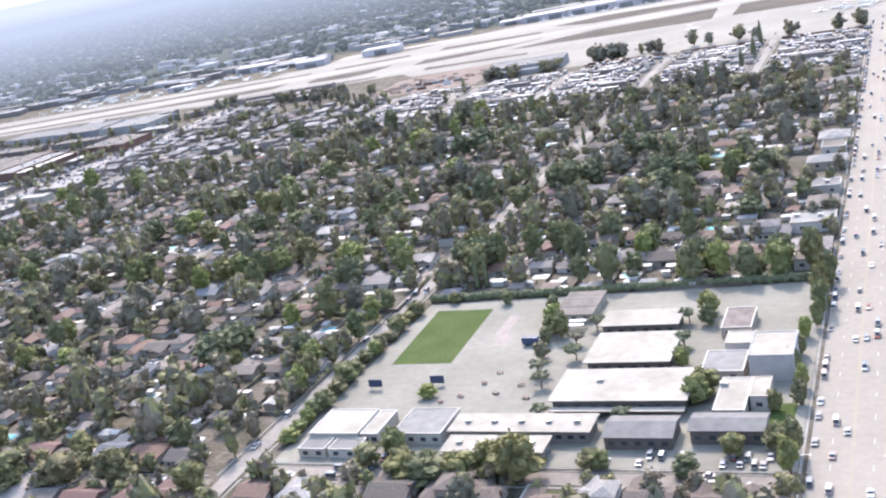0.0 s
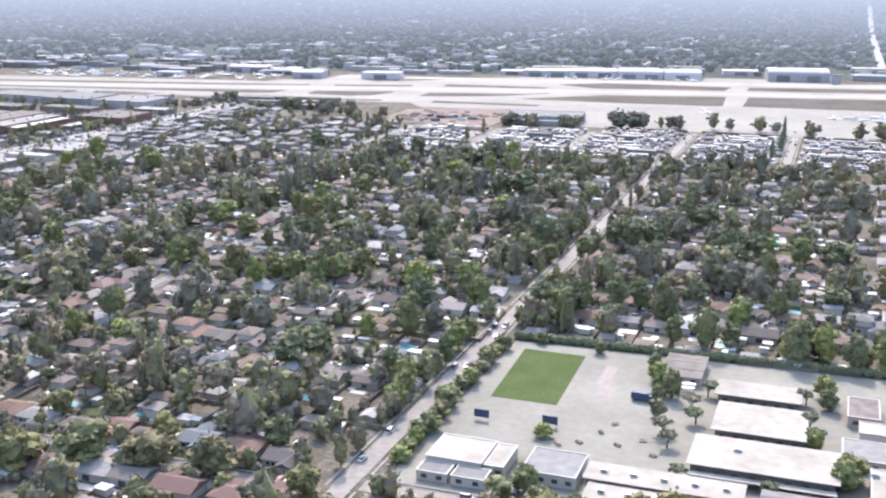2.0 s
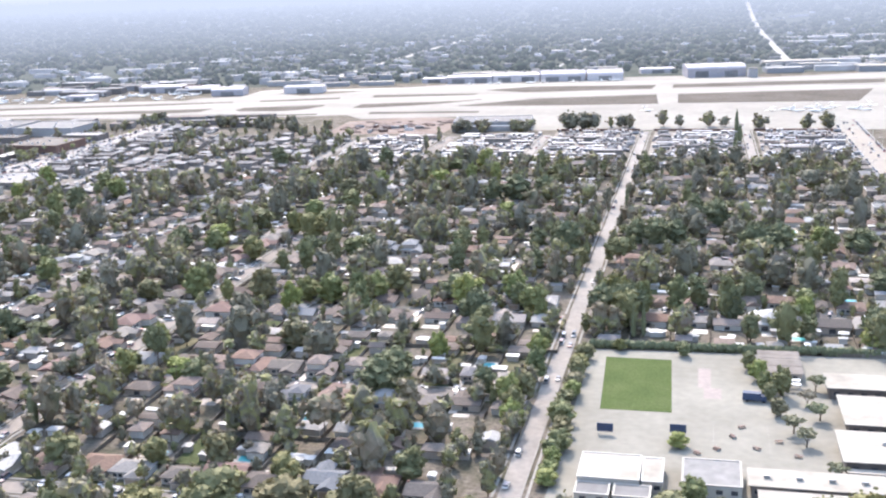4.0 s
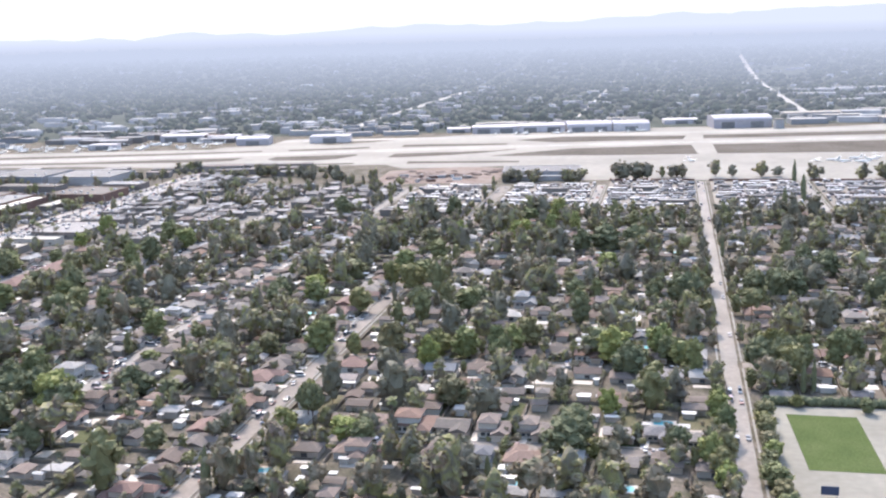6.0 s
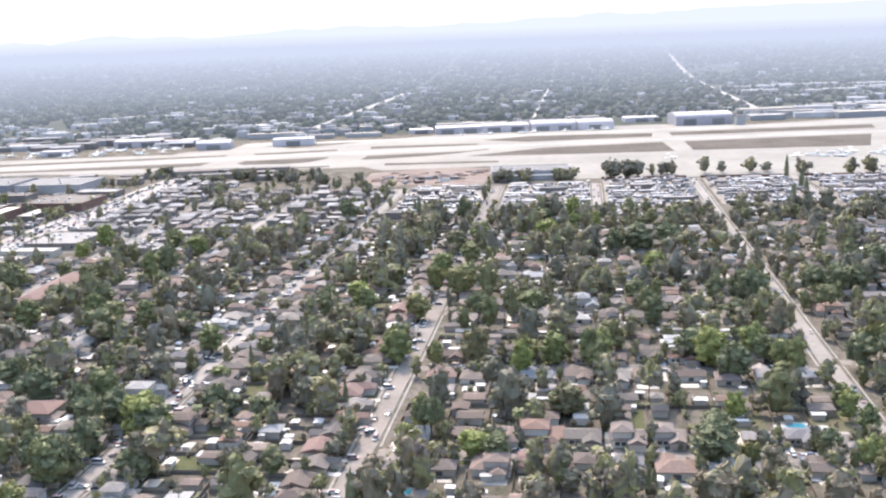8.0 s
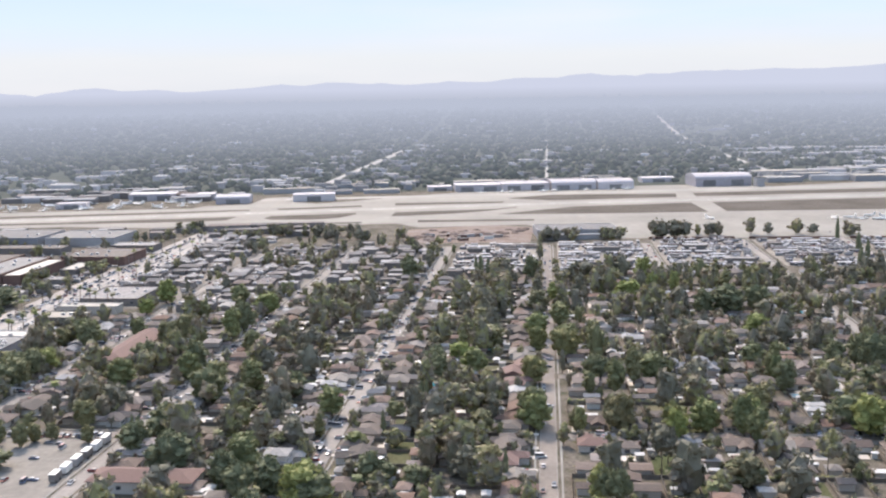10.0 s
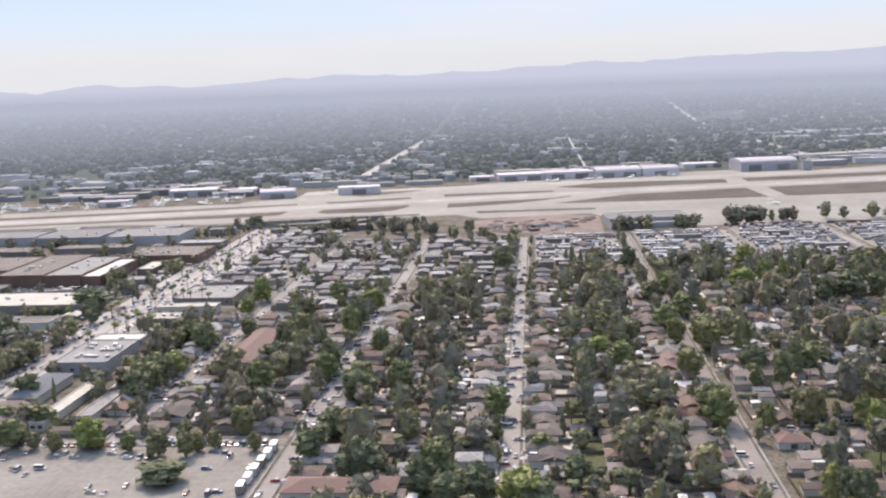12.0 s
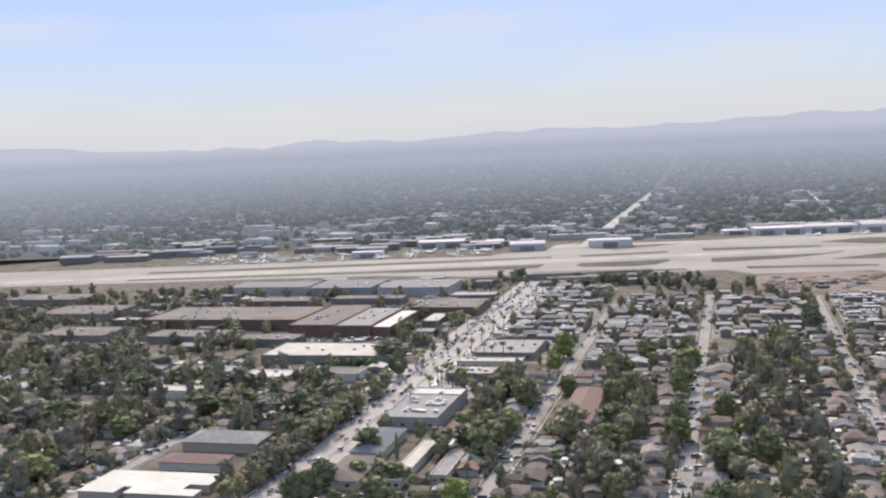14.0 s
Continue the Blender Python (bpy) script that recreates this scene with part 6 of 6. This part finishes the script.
r = np.random.default_rng(3)
for i in range(82):
    x = -147 + i * 1.95
    hv.add(BALL_V * (1 + .4 * (r.random(len(BALL_V)) - .5))[:, None] * (1.7, 1.5, 1.9) + (x, 431 + x * 0.03 + r.uniform(-.4, .4), 1.5 + r.uniform(-.2, .3)), BALL_F)
part("foliage", hv, DARK_LEAF, fence)
for i in range(13):        # shrubs and small trees along the school's street fence
    y = 303 + i * 9.2 + r.uniform(-2, 2)
    placed((green + lime)[i % 6], [(-149.8 + r.uniform(-1, 1.2), y, r.uniform(4.2, 7.5), r.uniform(2.8, 4.4))], done)
for i, (x, y, h, rad) in enumerate(((-150, 349, 7.74, 5.2), (-148, 328, 7.31, 4.6), (-149, 372, 6.88, 3.9), (-150, 393, 7.74, 4.3), (-148, 412, 6.88, 3.8), (-149, 317, 6.02, 3.4))):
    placed(green[i % 4], [(x, y, h, rad)], done)

SCHOOL = "school buildings"


def classrooms(label, x0, y0, x1, y1, h, wall, roof, units=0, bays=0, kind="flat", name="school_building", eaves=0.15, vents=0):
    return block(name, label, "school", (x0 + x1) / 2, (y0 + y1) / 2, x1 - x0, y1 - y0, h, wall, roof, SCHOOL, 0.0, 0.35 if kind == "flat" and eaves < 0.5 else 0, units, kind, bays, "", eaves, vents)


classrooms("white flat-roofed classroom block with windows", -139.5, 302, -122, 318.7, 4.2, WALL, WHITE_ROOF, 0, 5)
classrooms("narrow white classroom hut with a flat roof", -121.3, 303, -115.5, 319, 3.6, WALL, WHITE_ROOF, 0, 2)
for x0, x1 in ((-139.5, -130), (-128.7, -118.5)):
    classrooms("low grey lean-to shed beside the classroom", x0, 294, x1, 301.3, 3.0, WALL, GREY_ROOF, 0, 2)
classrooms("grey-roofed classroom hut with small windows", -110, 303, -93.5, 320, 3.8, WALL, GREY_ROOF, 0, 4)
# the two wings take the dark block wall as painted shade under their eaves
classrooms("long white-roofed classroom wing with roof vents", -91, 305, -47.2, 315, 4.0, SHED_WALL, WHITE_ROOF, 0, 12, eaves=0.9, vents=5)
classrooms("white-roofed classroom wing with roof vents", -88.6, 293, -58, 301.5, 3.8, SHED_WALL, WHITE_ROOF, 0, 9, eaves=0.9, vents=4)
# hall and office walls have their front shade put into the stucco colour
main = classrooms("large white-roofed main school hall", -63.5, 324, -22.5, 344.8, 4.6, SHADE_STUCCO, WHITE_ROOF, 1, 8, eaves=1.2)
part("walkway_roof", Geo().box(-21, -14.6, 2.6, 21, -11.6, 2.85).box(-20, -14.4, 0, -19.8, -14.2, 2.6).box(0, -14.4, 0, .2, -14.2, 2.6).box(19.8, -14.4, 0, 20, -14.2, 2.6), WHITE_ROOF, main, "white covered walkway")
classrooms("white-roofed classroom block with a shaded front", -59.5, 352.5, -33, 375, 4.4, SHADE_STUCCO, WHITE_ROOF, 0, 6, eaves=1.4)
classrooms("white-roofed classroom block with a shaded front", -62, 383.5, -35.5, 396, 4.4, SHADE_STUCCO, WHITE_ROOF, 0, 6, eaves=1.2)
classrooms("long grey-roofed classroom wing", -41.6, 301.5, -22.2, 314, 4.2, SHADE_STUCCO, GREY_ROOF, 0, 5, "gable")
classrooms("grey-roofed office wing with a dark shaded front", -17.6, 305, 2.5, 315, 4.6, SHADE_STUCCO, GREY_ROOF, 0, 5, "gable")
classrooms("pale flat-roofed office beside the lawn", -13, 317, -4.2, 338.5, 4.4, WALL, WHITE_ROOF, 1, 3)
classrooms("small white annex with a stepped roof", -3.6, 325, 1.5, 338, 4.8, WALL, WHITE_ROOF, 0, 1)
for y in (398, 406, 414):
    classrooms("low tan classroom hut in a row of three", -84, y, -70, y + 7, 3.3 + 0.1 * (y - 398) / 8, WALL, TAN_ROOF, 0, 3, eaves=0.6)
classrooms("tan flat-roofed classroom hut", -19.5, 379, -9.5, 397, 3.8, WALL, SHED_ROOF, 0, 2)
classrooms("low grey shed beside the gymnasium", -21, 345, -8, 360.5, 3.6, WALL, GREY_ROOF, 0, 2)
classrooms("tall white gymnasium with a bright flat roof", -6, 345, 7.2, 363.2, 8.6, STEEL, WHITE_ROOF, 0, 0, "flat", "gymnasium")
classrooms("white annex behind the gymnasium", -16, 364, -6.8, 374, 4.6, WALL, WHITE_ROOF)
for x, y, label in ((-135, 342.5, "dark blue ball-court board on posts"), (-112, 345, "dark blue ball-court board on posts")):
    ob = thing("court_board", label, "board", "ball-court boards", pose(x, y, 0.1))
    part("panel", Geo().box(-2.6, -0.12, 1.0, 2.6, 0.12, 3.8), BLUE, ob)
    for sx in (-2.2, 2.2):
        part("post", Geo().tube(sx, 0.25, 0, 3.6, 0.1, 0.1, 6), METAL, ob)
for x, y in ((-95, 346), (-88, 338), (-81, 344), (-76, 334), (-100, 336), (-92, 354), (-106, 332)):
    ob = thing("bench_table", "small dark lunch table in the school yard", "table", "lunch tables", pose(x, y, 0.1, 0, 0, (x * 31) % 180))
    part("top", Geo().box(-1.2, -.4, .7, 1.2, .4, .78), BRICK, ob)
    for sy in (-.75, .75):
        part("bench", Geo().box(-1.2, sy - .15, .4, 1.2, sy + .15, .46), BRICK, ob)
    for sx in (-.85, .85):
        part("leg", Geo().box(sx - .05, -.8, 0.0, sx + .05, .8, .7), METAL, ob)
wt = thing("delivery_truck", "dark blue box truck beside the school trees", "truck", "", pose(-87, 378, 0.1, 0, 0, 85))
part("box", Geo().box(-1.2, -2, .7, 1.2, 4, 3.2), BLUE, wt)
part("cab", Geo().box(-1.1, -3.9, .5, 1.1, -2.05, 2.4), BLUE, wt)
for sx in (-.98, .98):
    for sy in (-3.0, 2.4):
        part("wheel", Geo().box(sx - .17, sy - .4, 0, sx + .17, sy + .4, .8), TYRE, wt)
YARD_TREES = ((-112, 336, 5.16, 3.6), (-83, 388, 7.74, 3.4), (-85, 398, 8.5, 3.9), (-82, 379, 6.88, 3.1), (-19, 336, 9, 5.8), (-88, 408, 8, 3.6), (-27, 402, 9, 4.2), (6, 350, 8.6, 3.4), (7, 364, 7.74, 3), (8, 378, 7.74, 2.9), (6, 303, 7.74, 3.4), (3, 326, 6.88, 2.8))
HALL_TREES = ((-26, 392, 8, 3.6), (-29, 356, 7, 3.0), (-80, 366, 7, 3.4), (11.5, 398, 13, 3.6), (11, 412, 15, 3.8), (12, 426, 14, 4.0), (-71, 287, 10.3, 6.9), (-100, 287, 7.74, 5.2), (-113, 290, 7.74, 5.6), (-112, 421, 6.02, 3.4), (-136, 424, 5.16, 3.1), (-6, 299, 6.88, 4.3), (-16, 288, 6.88, 4.3), (-40, 291, 6.02, 3.4))
for i, (x, y, h, rad) in enumerate(YARD_TREES + HALL_TREES):
    placed((green + lime)[i % 6] if i not in (4, 18) else lime[0], [(x, y, h, rad)], done)

placed(lime[0], [(-89, 281, 9.5, 8), (-97, 283, 8.5, 6.5), (-80, 282, 9, 7), (-61, 283, 15, 8.4)], done)
placed(green[1], [(-107, 297, 9, 4.6), (-20, 331, 9.5, 5), (7, 302, 8, 5), (-43, 291, 6, 4.2), (-165.5, 340, 11, 5), (-170, 361, 12, 5.6), (-78, 384, 11, 4), (10, 329, 9, 3)], done)
placed(slim[0], [(11.2, 404, 15, 3.0), (11, 386, 10, 2.6), (9.5, 340, 8, 2.6), (10, 300, 11, 3.6), (10.5, 290, 11, 3.6)], done)
placed(dark[0], [(-38, 447, 15, 7), (-30, 444, 13, 5.5), (-6, 449, 14, 6), (5, 452, 13, 5)], done)
placed(dark[1], [(-432, 362, 15, 7), (-446, 352, 14, 6.5), (-429, 345, 13, 5.5), (-405, 340, 13, 6), (-452, 402, 14, 6.5), (-398, 405, 13, 6), (-476, 418, 13, 6)], done)
for k, (x, y) in enumerate(((-75.5, 389.5), (-75.5, 393.5))):
    ob = thing("shade_canopy", "white flat shade canopy on thin posts beside the hut", "canopy", "shade canopies", pose(x, y, 0.1, 0, 0, 2))
    part("cover", Geo().box(-4.6, -1.1, 2.5, 4.6, 1.1, 2.7), TRIM, ob)
    for sx in (-4.3, 0, 4.3):
        part("post", Geo().tube(sx, 0, 0, 2.5, .06, .06, 6), METAL, ob)
placed(thin[0], [(-67, 364, 7, 4.6), (-30, 359, 7.5, 4.6), (-73, 342, 7, 4.2), (-66, 390, 7, 4), (-33, 394, 7, 3.8), (-70, 376, 6.5, 4)], done)
placed(thin[1], [(-76, 352, 7.5, 4.6), (-31, 372, 7, 4.4), (-40, 318, 6.5, 4), (-66, 320, 6.5, 4)], done)
# large trees between the car park and the avenue
placed(dark[1], [(-651, 440, 17, 6.5), (-650.5, 452, 14, 6), (-651, 470, 13, 6.5), (-597, 541, 15, 9), (-602, 628, 14, 8)], done)
placed(green[1], [(-607, 612, 11, 6), (-591, 455, 11, 5.5), (-735, 708.5, 5.5, 4), (-727, 708.5, 5, 3.6), (-719, 708.5, 5.5, 3.8), (-711, 708.5, 5, 3.4)], done)
placed(dark[0], [(-594, 516, 15, 8), (-592, 546, 15, 6.5), (-690, 531, 15, 8), (-543, 571, 14, 8), (-703, 725, 14, 13), (-648, 519, 13, 7)], done)
placed(dark[1], [(-741, 579, 16, 12), (-760, 577, 15, 11), (-824, 623, 14, 11), (-829, 548, 15, 12), (-691, 568, 16, 9), (-714, 600, 12, 9)], done)
placed(green[2], [(-781, 461, 14, 10), (-780, 532, 12, 8.5), (-622, 480, 10, 6), (-640, 482, 9, 5.5), (-602, 566, 11, 6)], done)
placed(green[0], [(-591.5, 700, 11, 6), (-591.5, 560, 12, 6.5), (-574, 640, 11, 6)], done)

# ---- yards, sheds and workshops before the airport ----
for x0, x1, y0, y1 in YARDS + ((-501, -428, 806, 1000), (-577, -512, 704, 990), (-652, -589, 720, 1050)):
    g = Geo()
    strip(g, x0, y0, x1, y1, 0.03)
    setting("paved_yard", g, YARD_ASPHALT if x0 > -420 else PARK_ASPHALT, "pale paved yard of the workshops", "yard")
for i, (x, y, w, d, h, units, form) in enumerate(SHOPS):
    block("workshop", ("flat-roofed workshop with a pale roof", "grey-roofed workshop beside the street", "long low workshop in a paved yard")[i % 3], "workshop", x, y, w, d, h, SHED_WALL, SHED_ROOF, "workshops", 0, 0.4, units, form)
for x, y, w in STORAGE:
    ob = thing("storage_row", "long low row of storage units with a pale roof", "storage", "storage rows", pose(x, y, 0))
    part("wall", Geo().box(-w / 2, -1.7, -.1, w / 2, 1.7, 2.5), SHED_WALL, ob)
    part("roof", Geo().roof(-w / 2, -1.7, w / 2, 1.7, 2.5, 0.35, 0, 0.2), rnd.choice((SHED_ROOFS, SHED_ROOF)), ob)
clutter_rnd = random.Random(41)
vans, gb = Geo(), Geo()
for x0, x1, y0, y1 in YARDS:
    y = y0 + 1
    while y < y1 - 3:
        x = x0 + clutter_rnd.uniform(0, 4)
        while x < x1 - 2:
            w, d, h = clutter_rnd.choice(((2.3, 6.5, 2.9), (2.4, 8.5, 3.2), (2.1, 5.2, 2.2), (6.2, 2.4, 2.6), (1.9, 4.6, 1.5)))
            if clutter_rnd.random() < 0.72 and free(x + w / 2, y, 2.5) and not any(abs(x + w / 2 - q[0]) < (w + q[2]) / 2 + .4 and abs(y - q[1]) < 2 + d / 2 for q in STORAGE):
                vans.box(x, y - d / 2, .45, x + w, y + d / 2, h)
                vans.box(x + .1, y - d / 2 - .9, .45, x + w - .1, y - d / 2 - .01, h * .62)
                for k in (-.35, .3):
                    gb.box(x + .05, y + k * d, 0.0, x + w - .05, y + k * d + .7, .46)
            x += w + clutter_rnd.choice((.7, .9, 1.2, 4.0))
        y += clutter_rnd.uniform(8, 11)
for x0, x1, y0, y1, n in ((-500, -428, 806, 1000, 210), (-576, -513, 706, 990, 260), (-650, -590, 740, 1050, 260), (-760, -688, 770, 1000, 130), (-412, -344, 840, 866, 20)):
    for i in range(n):
        x, y = clutter_rnd.uniform(x0, x1), clutter_rnd.uniform(y0, y1)
        w, d, h = clutter_rnd.choice(((2.2, 5.5, 2.4), (5.5, 2.3, 2.5), (3.0, 3.0, 2.2), (1.8, 4.4, 1.4), (4.4, 1.8, 1.4), (7.5, 2.4, 2.8)))
        if free(x, y, 2.8):
            vans.box(x - w / 2, y - d / 2, .3, x + w / 2, y + d / 2, h)
            gb.box(x - w / 2 + .2, y - d / 2 + .2, 0, x + w / 2 - .2, y + d / 2 - .2, .31)
setting("yard_vehicles", vans, TRAILERS, "rows of white and grey trailers and vans in the paved yards", "trailers", "stuff")
setting("yard_vehicle_wheels", gb, TYRE, "dark wheels under the trailers in the paved yards", "wheels", "stuff")
g = Geo()
g.slab([(-468, 1022), (-350, 1026), (-348, 1135), (-400, 1160), (-475, 1120)], -0.1, 0.04)
setting("building_site", g, DIRT, "orange bare earth of a building site", "ground")
for i in range(11):
    x, y = rnd.uniform(-462, -356), rnd.uniform(1030, 1090)
    ob = thing("site_container", "weathered container on the building site", "container", "site containers", pose(x, y, 0, 0, 0, rnd.choice((0, 90, 20))))
    part("box", Geo().box(-4.5, -1.3, 0, 4.5, 1.3, 2.6), rnd.choice((SHED_WALL, STEEL, TRIM, BRICK)), ob)
    part("roof", Geo().box(-4.6, -1.4, 2.6, 4.6, 1.4, 2.72), SHED_ROOF, ob)
for i in range(42):
    x, y, s = rnd.uniform(-462, -356), rnd.uniform(1032, 1120), rnd.uniform(2.5, 7)
    heap = thing("earth_heap", "heap of orange earth on the building site", "heap", "earth heaps", pose(x, y, 0))
    part("mound", Geo().add(BALL_V * (1 + .3 * (r.random(len(BALL_V)) - .5))[:, None] * (s, s * .7, s * .35), BALL_F), DIRT, heap)
wall = thing("airport_wall", "long low dark wall between the yards and the airport", "wall")
for x0, x1 in ((-241, -163), (-150, -74), (-60, 12)):
    part("stretch", Geo().box(x0, 1043.5, -0.1, x1, 1044, 2.2), BRICK, wall)

# ---- along the avenue ----
for name, label, x, y, w, d, h, wall, roof, units, form in STORES:
    block(name, label, "apartments" if name == "apartment_row" else "store", x, y, w, d, h, wall, roof, "buildings along the avenue", 0, 0.6 if form == "flat" else 0, units, form, int(max(2, w / 7)) if x > -700 else 0)
g = Geo()
g.slab([(-597, 560), (-576, 562), (-577, 580), (-596, 578)], -0.1, 0.03)
g.slab([(-625, 566), (-612, 566), (-612, 600), (-624, 600)], -0.1, 0.03)
setting("bare_lot", g, DIRT, "bare orange earth lot between apartments", "ground")
ch = thing("white_hall", "broad white-roofed hall with notched ends", "hall", "", pose(-723, 458.5, 0, 0, 0, 180) @ Matrix.Diagonal((0.80, 1.15, 0.46, 1)))
part("wall", Geo().slab([(-33, -12), (33, -12), (33, 12), (12, 12), (12, 5), (6, 5), (6, 12), (-33, 12), (-33, 6), (-22, 6), (-22, 0), (-33, 0)], -0.1, 7.5), WALL, ch)
part("roof", Geo().slab([(-33.4, -12.4), (33.4, -12.4), (33.4, 12.4), (11.6, 12.4), (11.6, 5.4), (6.4, 5.4), (6.4, 12.4), (-33.4, 12.4), (-33.4, 5.6), (-22.4, 5.6), (-22.4, 0.4), (-33.4, 0.4)], 7.5, 8.0), HALL_ROOF, ch, "bright cream-white flat roof")
for k in range(6):
    part("window", Geo().box(-28 + 10 * k, -12.1, 2, -24 + 10 * k, -11.9, 4), GLASS, ch)

# ---- the big car park ----
g = Geo()
g.slab([(-652, 320), (-512, 320), (-512, 452), (-652, 452)], -0.1, 0.09)
setting("car_park", g, CAR_PARK, "wide pale asphalt car park with scattered cars", "car park")
g = Geo()
for y in (406, 424, 442):
    for i in range(48):
        strip(g, -645 + 2.7 * i, y - 5, -644.88 + 2.7 * i, y + 5, 0.098)
setting("bay_lines", g, CONCRETE, "faint white parking bay lines", "road marking")
tent = thing("market_hall", "long white-roofed hall in the car park", "hall", "", pose(-566, 370, 0.09))
part("wall", Geo().box(-20, -15, 0, 20, 15, 5), WALL, tent)
part("roof", Geo().roof(-20, -15, 20, 15, 5, 2.8, 0.5, 1.0), WHITE_ROOF, tent, "broad white roof")
for i in range(6):
    ob = thing("trailer", "white box trailer parked in a row", "trailer", "trailers", pose(-515.5 + 0.3 * i, 404 + 8.6 * i, 0.09, 0, 0, 3))
    part("box", Geo().box(-1.3, -3.1, .8, 1.3, 3.1, 3.3), (SHED_WALL, TRIM, STEEL)[i % 3], ob)
    part("roof", Geo().box(-1.34, -3.14, 3.3, 1.34, 3.14, 3.4), TRIM, ob)
    part("chassis", Geo().box(-1.0, -3.0, .5, 1.0, 3.0, .8), METAL, ob)
    for sx in (-1.05, 1.05):
        part("wheel", Geo().box(sx - .15, -2.4, 0, sx + .15, -1.5, .8).box(sx - .15, 1.5, 0, sx + .15, 2.4, .8), TYRE, ob)
for i in range(10):
    x, y = -643 + i * 13.5 + rnd.uniform(-4, 4), 450.6 - 3.5 * (i % 2)
    h = rnd.uniform(6, 11)
    placed(green[i % 4], [(x, y, h, h * .46)], done)

# ---- poles and lamps along the streets ----
pole = thing("street_lamp", "grey metal street lamp with a long arm", "street lamp", "street lamps")
part("pole", Geo().tube(0, 0, 0, 8.5, .12, .07, 6), METAL, pole)
part("arm", Geo().box(-.05, 0, 8.3, .05, 2.4, 8.45), METAL, pole)
part("lamp_head", Geo().box(-.16, 2.2, 8.2, .16, 2.9, 8.42), METAL, pole)
spots = [(x + s * (h + .8), y, 90 if s > 0 else -90) for x, h, y0, y1 in WIDE for y in range(230, y1 - 20, 55) for s in (-1, 1)]
for i, (x, y, turn) in enumerate(spots):
    m = pose(x, y, 0.1, 0, 0, turn)
    if i:
        copy_at(pole, m)
    else:
        pole.matrix_basis = m
post = thing("utility_pole", "brown wooden utility pole with a crossarm", "pole", "utility poles")
part("pole", Geo().tube(0, 0, -.1, 11, .16, .11, 6), BARK, post)
part("crossarm", Geo().box(-1.2, -.07, 10, 1.2, .07, 10.2), BARK, post)
spots = [(x, y) for x in (-292, -379, -464, -545) for y in range(230, 830, 42)]
spots = [s for s in spots if clear(*s)]
for i, (x, y) in enumerate(spots):
    m = pose(x, y, 0, 0, 0, 3)
    if i:
        copy_at(post, m)
    else:
        post.matrix_basis = m
for root in green + dark + lime + slim + thin + car_kinds:
    if root not in done:
        for o in (*root.children_recursive, root):
            bpy.data.objects.remove(o)
